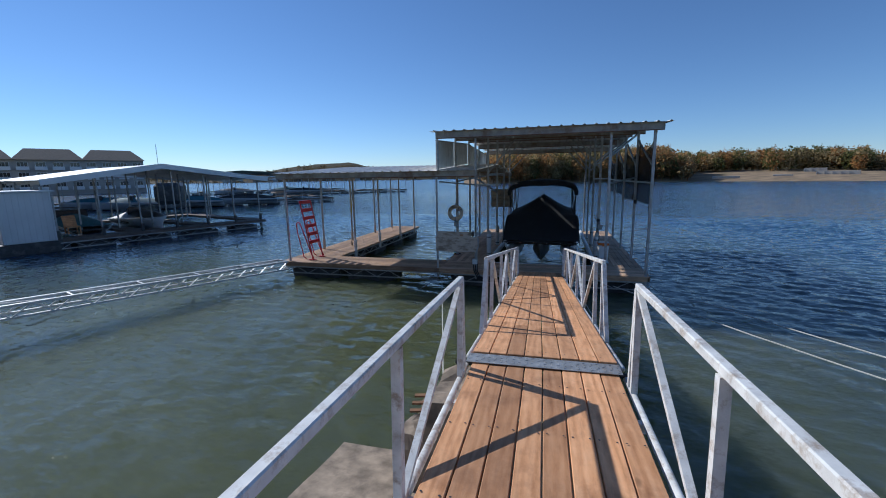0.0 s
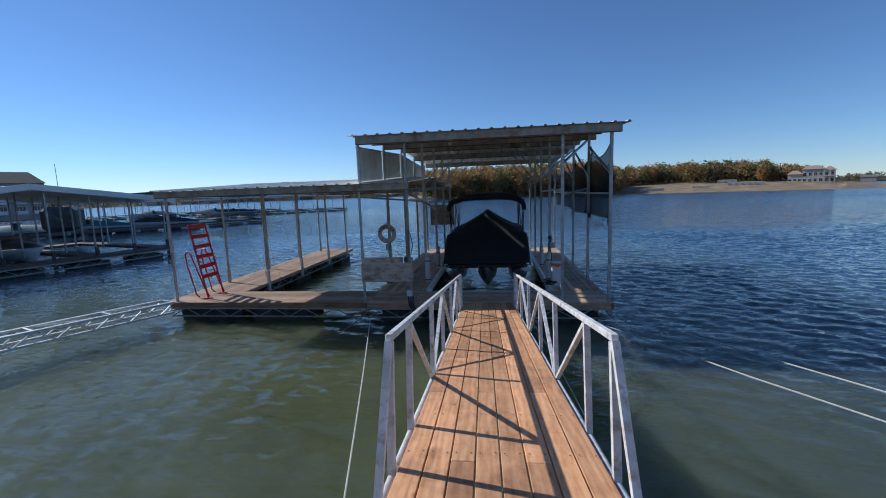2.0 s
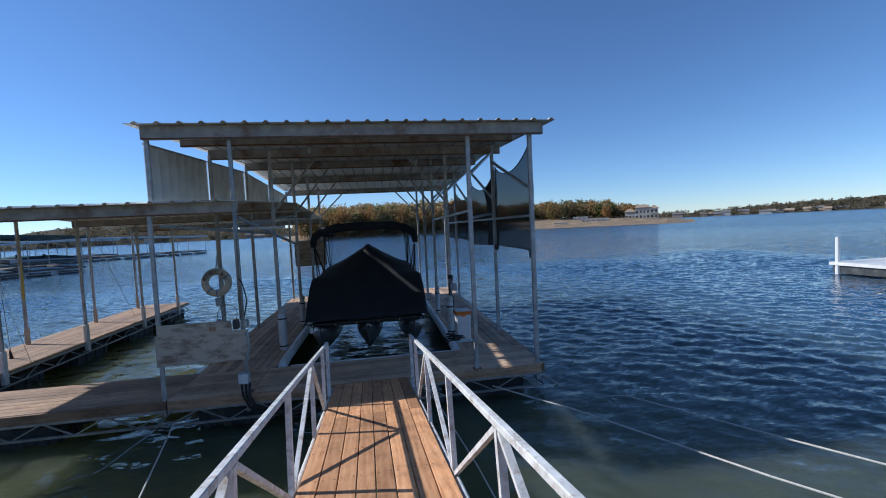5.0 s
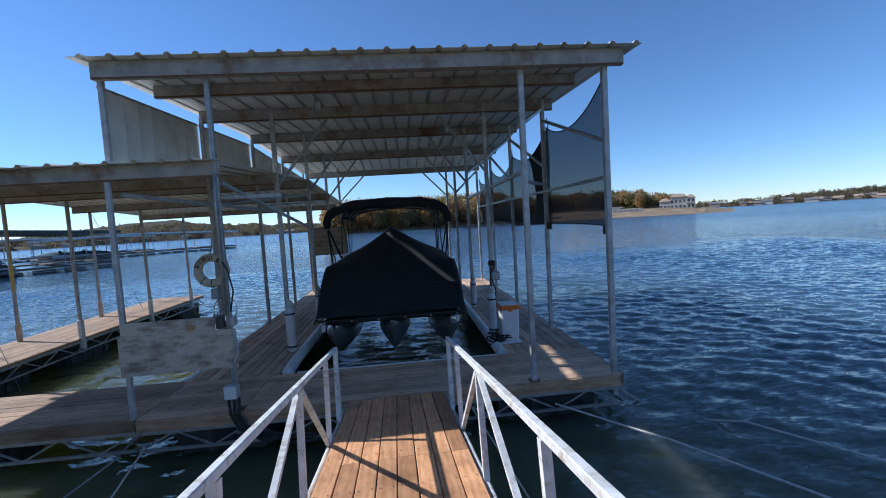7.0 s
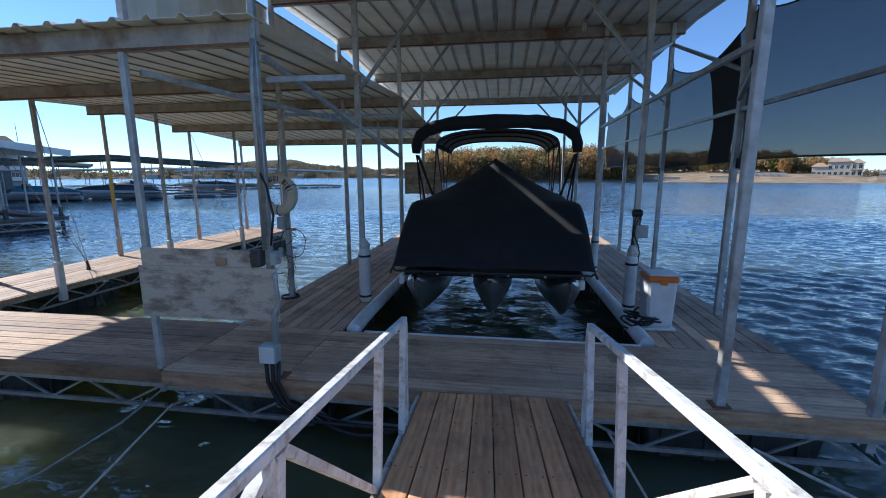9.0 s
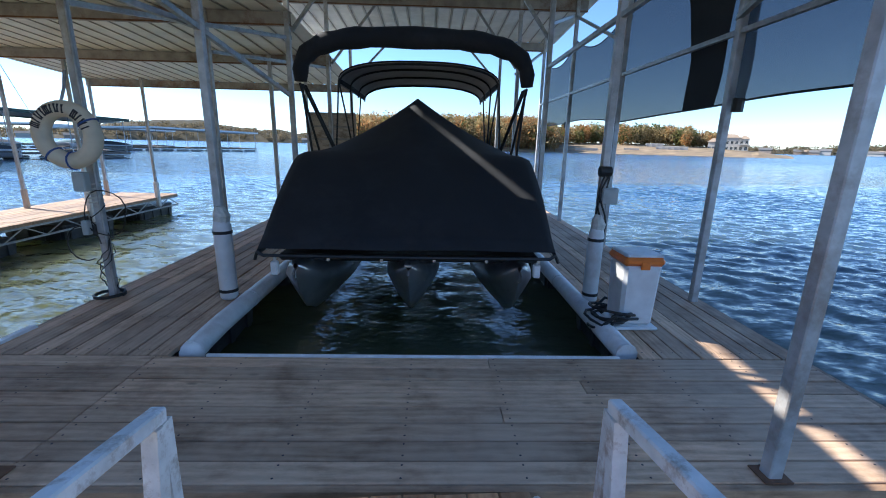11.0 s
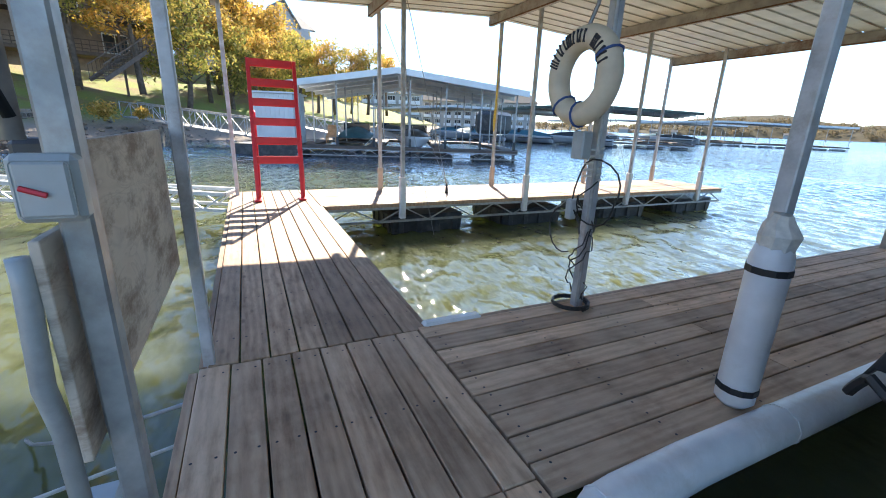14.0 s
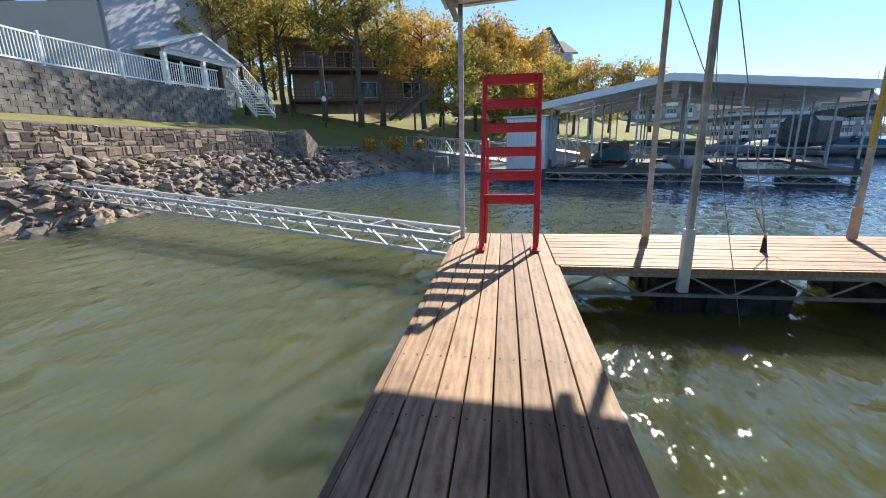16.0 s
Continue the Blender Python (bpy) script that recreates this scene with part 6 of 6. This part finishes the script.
# small open dock across the cove
t = thing("white_post_dock", (0, 0, 0), "low open dock with white posts across the water", "boat dock")
part("deck", box(20.9, 34, 19.3, 21.9, -0.14, 0.0), M_SHEET, t)
part("skirt", box(21.0, 34, 19.4, 21.8, -0.5, -0.142), M_BLACKPL, t)
for x, y in ((21.0, 21.6), (21.2, 19.5), (25.5, 19.4), (30, 19.4), (25.5, 21.8), (30, 21.8)):
    part("post", pipe([(x, y, -0.7), (x, y, 1.15)], 0.09, 10), M_TRIM, t)
part("ladder_loop", pipe([(22.0, 19.35, 0), (22.0, 19.35, 0.75), (22.1, 19.3, 0.85), (22.3, 19.3, 0.85), (22.4, 19.35, 0.75), (22.4, 19.35, 0)], 0.025, 8), M_GALV, t)


# ---- hills, woods and the far shore ----
def polar(az, r):
    return r * math.sin(radians(az)), r * math.cos(radians(az))


FAR = ((-95, 0.035), (-60, 0.026), (-50, 0.016), (-44, 0.012), (-38, 0.026), (-33, 0.044), (-28, 0.052), (-24, 0.038), (-17, 0.028), (-10, 0.022), (0, 0.018), (20, 0.018), (36, 0.010), (42, 0.012), (47, 0.019), (54, 0.025), (60, 0.028), (95, 0.02))


def far_r(az):
    return 620 + 120 * noise.noise(Vector((az * 0.06, 2.0, 0)))


def far_ridge():
    bm = grid_bm(180, 6, lambda u, v: (lambda az: Vector((*polar(az, far_r(az) + v * 160), -1.5 + (v ** 0.6) * lerp_table(FAR, az) * 720 * (0.88 + 0.2 * noise.noise(Vector((az * 0.5, 5, 0)))))))(-95 + 190 * u))
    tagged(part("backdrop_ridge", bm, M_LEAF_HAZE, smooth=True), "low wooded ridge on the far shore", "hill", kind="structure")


far_ridge()
NEARH = ((-12, 0.5), (-8, 3), (0, 3.5), (10, 3.5), (16, 4.0), (24, 4.2), (32, 3.4), (36, 2.0), (38.5, 0.2))


def near_z(az, d):
    """Height of the near wooded point; d metres behind its shoreline."""
    h = lerp_table(NEARH, az)
    bare = 15 < az < 36
    k = min(1.0, max(0, d) / (46 if bare else 30))
    return WATER - 0.2 + (h + 0.5) * k ** (0.8 if bare else 0.6)


def near_hill():
    bm = grid_bm(90, 10, lambda u, v: (lambda az: Vector((*polar(az, 190 + v * 110), near_z(az, v * 110 - 1))))(-12 + 51 * u))
    tagged(part("ground_point", bm, M_SAND), "bare earth slope of the wooded point across the lake", "ground", kind="structure")


near_hill()


def woods(name, mat, label, spots, leaf, per, seed):
    r = np.random.RandomState(seed)
    vs, fs = [], []
    for x, y, z, h, w in spots:
        n = per
        u = r.normal(size=(n, 3))
        u /= np.linalg.norm(u, axis=1)[:, None]
        rad = r.uniform(0.45, 1.0, (n, 1)) ** 0.6
        lump = 1 + 0.25 * np.sin(u[:, :1] * 5 + seed) * np.cos(u[:, 1:2] * 4 + x)
        c = u * rad * lump * (w, w, h * 0.46) + (x, y, z + h * 0.54)
        a = r.normal(size=(n, 3)) * leaf
        b = r.normal(size=(n, 3)) * leaf
        q = np.stack([c - a, c - b * 0.8, c + a, c + b], 1).reshape(-1, 3)
        k = sum(len(v) for v in vs)
        vs.append(q)
        f = np.arange(len(q)).reshape(-1, 4) + k
        fs.append(f)
        vs.append(np.array([(x - 0.12, y, z - 0.5), (x + 0.12, y, z - 0.5), (x + 0.08, y, z + h * 0.6), (x - 0.08, y, z + h * 0.6)]))
        fs.append(np.arange(4).reshape(1, 4) + k + len(q))
    me = bpy.data.meshes.new(name)
    me.from_pydata(np.concatenate(vs).tolist(), [], np.concatenate(fs).tolist())
    me.materials.append(mat)
    return tagged(new(name, me), label, "woods", kind="stuff")


rw = random.Random(21)
sets = {"g": [], "r": [], "b": []}
for k in range(1500):
    az = rw.uniform(-10, 37)
    d = rw.uniform(2, 70)
    if 15.5 < az < 36 and d < 40 + 4 * math.sin(az):
        continue
    if 34.5 < az:
        continue
    x, y = polar(az, 190 + d)
    h = rw.uniform(6.0, 10.0) - (2.5 if az > 30 else 0) + (3.5 if az < 13 else 0)
    sets[rw.choice("rbrbbg" if az < 14 else "grbgbr" if az < 25 else "grbb")].append((x, y, near_z(az, d), h, rw.uniform(2.2, 3.8)))
M_W_G = leaf_mat("woods_green", [(0.0, (0.09, 0.11, 0.04)), (1.0, (0.26, 0.26, 0.10))])
M_W_R = leaf_mat("woods_rust", [(0.0, (0.28, 0.15, 0.06)), (1.0, (0.58, 0.33, 0.14))])
M_W_B = leaf_mat("woods_tan", [(0.0, (0.26, 0.20, 0.10)), (1.0, (0.54, 0.42, 0.22))])
woods("woods_green", M_W_G, "dense green trees on the point across the lake", sets["g"], 0.26, 260, 1)
woods("woods_rust", M_W_R, "rust-coloured autumn trees on the point across the lake", sets["r"], 0.26, 260, 2)
woods("woods_tan", M_W_B, "tan autumn trees on the point across the lake", sets["b"], 0.26, 260, 3)
spots = []
for k in range(1300):
    az = rw.uniform(-90, 90)
    v = rw.uniform(0.02, 0.6)
    x, y = polar(az, far_r(az) + v * 160)
    spots.append((x, y, -1.5 + (v ** 0.6) * lerp_table(FAR, az) * 640 - 1.0, rw.uniform(5, 8), rw.uniform(3, 6)))
woods("woods_distant", M_LEAF_HAZE, "brown woods along the far shore, greyed to suggest haze", spots, 0.55, 56, 4)
# houses along the far shore
rv = random.Random(8)
for k in range(30):
    az = rv.choice((rv.uniform(-45, -8), rv.uniform(37, 62)))
    x, y = polar(az, far_r(az) - 6 + rv.uniform(0, 25))
    w, h = rv.uniform(6, 12), rv.uniform(2.5, 4.5)
    t = thing("shore_house", pose(x, y, -0.6, 0, 0, -az), "pale house or boathouse on the far shore", "house", "far shore houses")
    part("wall", box(-w / 2, w / 2, 0, 7, 0, h), M_STUCCO if k % 3 == 0 else M_BROWN, t)
    bm = bmesh.new()
    q = [bm.verts.new(p) for p in ((-w / 2 - 0.5, -0.6, h), (w / 2 + 0.5, -0.6, h), (w / 2 + 0.5, 7.6, h), (-w / 2 - 0.5, 7.6, h), (-w / 2 - 0.5, 3.5, h + 2.2), (w / 2 + 0.5, 3.5, h + 2.2))]
    for f in ((0, 1, 5, 4), (2, 3, 4, 5), (1, 2, 5), (3, 0, 4), (3, 2, 1, 0)):
        bm.faces.new([q[i] for i in f])
    part("roof", bm, (M_SHINGLE, M_TAN, M_SHINGLE)[k % 3], t)


def villa():
    x, y = polar(33.6, 228)
    t = thing("white_villa", pose(x, y, near_z(33.6, 30), 0, 0, -33.6), "large white unfinished villa with brown hipped roofs on the point", "house")
    t.scale = (0.5, 0.5, 0.66)
    for x0, x1, h, d in ((-15, -6, 5.5, 9), (-6, 7, 8.2, 12), (7, 14, 7.4, 9)):
        part("wall", box(x0, x1, 0, d, 0, h), M_STUCCO, t)
        bm = bmesh.new()
        q = [bm.verts.new(p) for p in ((x0 - 0.9, -0.9, h), (x1 + 0.9, -0.9, h), (x1 + 0.9, d + 0.9, h), (x0 - 0.9, d + 0.9, h), (x0 + 3, d / 2, h + 2.3), (x1 - 3, d / 2, h + 2.3))]
        for f in ((0, 1, 5, 4), (1, 2, 5), (2, 3, 4, 5), (3, 0, 4), (3, 2, 1, 0)):
            bm.faces.new([q[i] for i in f])
        part("roof", bm, M_TAN, t, "brown hipped roof")
        n = int((x1 - x0) / 3)
        for i in range(n):
            for z in (1.6, 5.2):
                if z + 1.2 < h:
                    window(t, (x0 + (i + 0.5) * (x1 - x0) / n, -0.03, z), (1, 0), 1.9, 2.0)
    for xx in (7.5, 10.5, 13.5):
        part("column", box(xx - 0.3, xx + 0.3, -2.5, -1.9, 0, 7.4), M_STUCCO, t)
    part("terrace", box(6.5, 14.5, -2.8, 0, 3.6, 4.0), M_STUCCO, t)


villa()
for az, r, w, h, z in ((28.2, 212, 12, 1.9, 1.0), (24.0, 206, 6, 1.0, 0.8), (19.0, 200, 9, 1.2, 0.3), (26.5, 224, 7, 1.1, 3.0)):
    x, y = polar(az, r)
    t = thing("retaining_wall", pose(x, y, z - 0.8, 0, 0, -az), "pale concrete retaining wall on the building site", "wall", "site walls")
    part("wall", box(-w / 2, w / 2, 0, 0.6, 0, h + 0.8, 0.05), M_STUCCO, t)
    for i in range(int(w / 2.2)):
        part("buttress", box(-w / 2 + i * 2.2, -w / 2 + i * 2.2 + 0.3, -0.25, 0.0, 0, h + 0.7), M_STUCCO, t)


# ---- trees on the near bank ----
def make_tree(seed, height, crown_r, crown_lo, mat, leaves, leaf, label):
    r = random.Random(seed)
    t = thing("tree", (0, 0, -200), label, "tree", "bank trees")
    pts, rad = [], []
    x = y = 0.0
    for i in range(9):
        k = i / 8
        pts.append((x, y, height * 0.86 * k))
        rad.append(0.20 * (1 - k) ** 0.8 + 0.03)
        x += r.uniform(-0.14, 0.14)
        y += r.uniform(-0.14, 0.14)
    bm = pipe(pts, rad, 9)
    tips = []
    for i in range(19):
        k = r.uniform(crown_lo, 0.85)
        p = Vector(pts[min(7, int(k / 0.86 * 8))])
        p.z = height * k
        a = r.uniform(0, math.tau)
        L = crown_r * r.uniform(0.55, 1.05) * (1.15 - 0.55 * (k - crown_lo))
        e = p + Vector((math.cos(a) * L, math.sin(a) * L, L * r.uniform(0.25, 0.75)))
        m = p.lerp(e, 0.5) + Vector((0, 0, L * 0.10))
        bm_pipe(bm, [p, m, e], [0.06, 0.04, 0.014], 5)
        tips += [m, e, p.lerp(e, 0.8)]
        for j in range(2):
            b2 = r.uniform(0, math.tau)
            f = m + Vector((math.cos(b2), math.sin(b2), r.uniform(0.1, 0.8))) * L * 0.45
            bm_pipe(bm, [m, f], [0.025, 0.008], 4)
            tips.append(f)
    tips.append(Vector(pts[-1]) + Vector((0, 0, 0.4)))
    part("trunk", bm, M_BARK, t, "brown trunk and limbs", True)
    rs = np.random.RandomState(seed)
    c = []
    for p in tips:
        n = leaves // len(tips)
        c.append(rs.normal(size=(n, 3)) * (0.46, 0.46, 0.34) * (0.6 + 0.6 * r.random()) + np.array(p))
    c = np.concatenate(c)
    a = rs.normal(size=c.shape) * leaf
    b = rs.normal(size=c.shape) * leaf
    v = np.stack([c - a, c - b * 0.7, c + a, c + b * 0.7], 1).reshape(-1, 3)
    me = bpy.data.meshes.new("crown")
    me.from_pydata(v.tolist(), [], np.arange(len(v)).reshape(-1, 4).tolist())
    me.materials.append(mat)
    ob = new("crown", me)
    ob.parent = t
    return t


PROTO = [make_tree(1, 13.5, 3.0, 0.30, M_LEAF_G, 4200, 0.08, "tall oak with thinning olive-green leaves on the bank"),
         make_tree(2, 14.5, 2.8, 0.30, M_LEAF_O, 3600, 0.08, "tall tree with golden-orange autumn leaves on the bank"),
         make_tree(3, 9.5, 2.7, 0.22, M_LEAF_O, 4600, 0.08, "broad tree with golden autumn leaves near the lake house"),
         make_tree(4, 8.5, 2.5, 0.20, M_LEAF_G, 4600, 0.08, "bushy olive-green tree near the waterline")]
# bank trees, placed by picture column (step) and distance from the camera's last position
LAST_EYE = Vector((-2.83, 13.18))
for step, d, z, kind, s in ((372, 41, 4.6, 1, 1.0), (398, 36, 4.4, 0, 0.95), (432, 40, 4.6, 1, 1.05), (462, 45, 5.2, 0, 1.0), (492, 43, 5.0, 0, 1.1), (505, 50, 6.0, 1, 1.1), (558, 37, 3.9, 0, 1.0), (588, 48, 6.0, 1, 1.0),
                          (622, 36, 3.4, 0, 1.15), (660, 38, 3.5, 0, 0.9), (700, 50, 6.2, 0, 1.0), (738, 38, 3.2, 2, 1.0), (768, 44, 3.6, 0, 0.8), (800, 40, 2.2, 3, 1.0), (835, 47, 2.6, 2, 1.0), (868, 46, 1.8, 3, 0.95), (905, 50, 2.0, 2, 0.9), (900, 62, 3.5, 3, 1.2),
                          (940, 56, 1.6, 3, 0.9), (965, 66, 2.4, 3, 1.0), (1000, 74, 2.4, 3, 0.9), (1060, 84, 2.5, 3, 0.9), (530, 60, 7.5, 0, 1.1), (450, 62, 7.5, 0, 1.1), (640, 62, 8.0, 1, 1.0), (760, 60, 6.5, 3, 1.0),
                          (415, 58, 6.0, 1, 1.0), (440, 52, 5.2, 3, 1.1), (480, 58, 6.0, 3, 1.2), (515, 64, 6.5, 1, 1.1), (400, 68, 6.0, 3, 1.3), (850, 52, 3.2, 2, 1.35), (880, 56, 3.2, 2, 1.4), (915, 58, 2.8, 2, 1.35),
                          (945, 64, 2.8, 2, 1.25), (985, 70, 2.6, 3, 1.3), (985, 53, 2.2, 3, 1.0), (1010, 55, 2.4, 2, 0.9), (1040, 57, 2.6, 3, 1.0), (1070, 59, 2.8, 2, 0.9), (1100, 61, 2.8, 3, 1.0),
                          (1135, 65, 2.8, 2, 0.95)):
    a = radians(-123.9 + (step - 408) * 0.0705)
    x, y = LAST_EYE.x + d * math.sin(a), LAST_EYE.y + d * math.cos(a)
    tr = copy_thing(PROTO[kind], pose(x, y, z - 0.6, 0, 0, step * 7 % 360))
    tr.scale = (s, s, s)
for p in PROTO:
    for o in (*p.children_recursive, p):
        bpy.data.objects.remove(o)
for x, y, s in ((-33.5, 5.2, 0.5), (-35.8, 4.4, 0.7), (-36.2, 2.4, 0.6), (-34.2, 6.9, 0.35)):
    t = thing("shrub", (x, y, 1.1), "small yellowing shrub on the gravel bank", "shrub", "bank shrubs")
    r = np.random.RandomState(int(-x * 10))
    c = r.normal(size=(420, 3)) * (0.5 * s, 0.5 * s, 0.4 * s) + (0, 0, 0.5 * s)
    a, b = r.normal(size=c.shape) * 0.05, r.normal(size=c.shape) * 0.05
    v = np.stack([c - a, c - b, c + a, c + b], 1).reshape(-1, 3)
    me = bpy.data.meshes.new("leaves")
    me.from_pydata(v.tolist(), [], np.arange(len(v)).reshape(-1, 4).tolist())
    me.materials.append(M_LEAF_O)
    ob = new("leaves", me)
    ob.parent = t


# ---- deck planks ----
def deck(name, label, mat, along, x0, x1, y0, y1, rows, cuts, skip=None):
    t = thing(name, (0, 0, 0), label, "deck", kind="structure")
    pts = []
    for k in range(rows):
        if along == "x":
            w = (y1 - y0) / rows
            c = y0 + (k + 0.5) * w
            ends = [x0, *cuts[k % len(cuts)], x1]
            for a, b in zip(ends, ends[1:]):
                board(t, mat, (a + 0.002, c), (b - 0.002, c), w - 0.010, 0.038, 0.0)
            for q in np.arange(x0 + 0.08, x1, 0.61):
                pts += [(q, c - w * 0.28, 0.005), (q, c + w * 0.28, 0.005)]
        else:
            w = (x1 - x0) / rows
            c = x0 + (k + 0.5) * w
            ends = [y0, *cuts[k % len(cuts)], y1]
            for a, b in zip(ends, ends[1:]):
                board(t, mat, (c, a + 0.002), (c, b - 0.002), w - 0.010, 0.038, 0.0)
            for q in np.arange(y0 + 0.08, y1, 0.61):
                pts += [(c - w * 0.28, q, 0.005), (c + w * 0.28, q, 0.005)]
    screws("screw", pts, t, M_INK)
    return t


deck("deck_front", "weathered grey-brown planks across the head of the slip", M_OLD, "x", -3.10, 3.04, 12.48, 13.69, 8, ((-1.86,), (-1.86, 1.2), (-1.86,), (-1.86, 0.6)))
deck("deck_left", "weathered grey-brown planks beside the slip", M_OLD, "y", -3.14, -1.78, 13.70, 22.5, 9, ((17.3,), (15.5, 19.9), (18.6,)))
deck("deck_right", "weathered grey-brown planks beside the slip", M_OLD, "y", 1.80, 3.06, 13.70, 22.5, 8, ((17.3,), (15.8, 19.9), (18.6,)))
deck("deck_link", "brown planks of the walkway to the ladder", M_MID, "x", -8.95, -3.105, 12.52, 13.75, 8, ((),))
deck("deck_finger", "sunlit tan planks of the outer finger dock", M_MID, "y", -8.95, -7.34, 13.755, 23.3, 10, ((17.3,), (16.2, 20.9), (18.6,)))
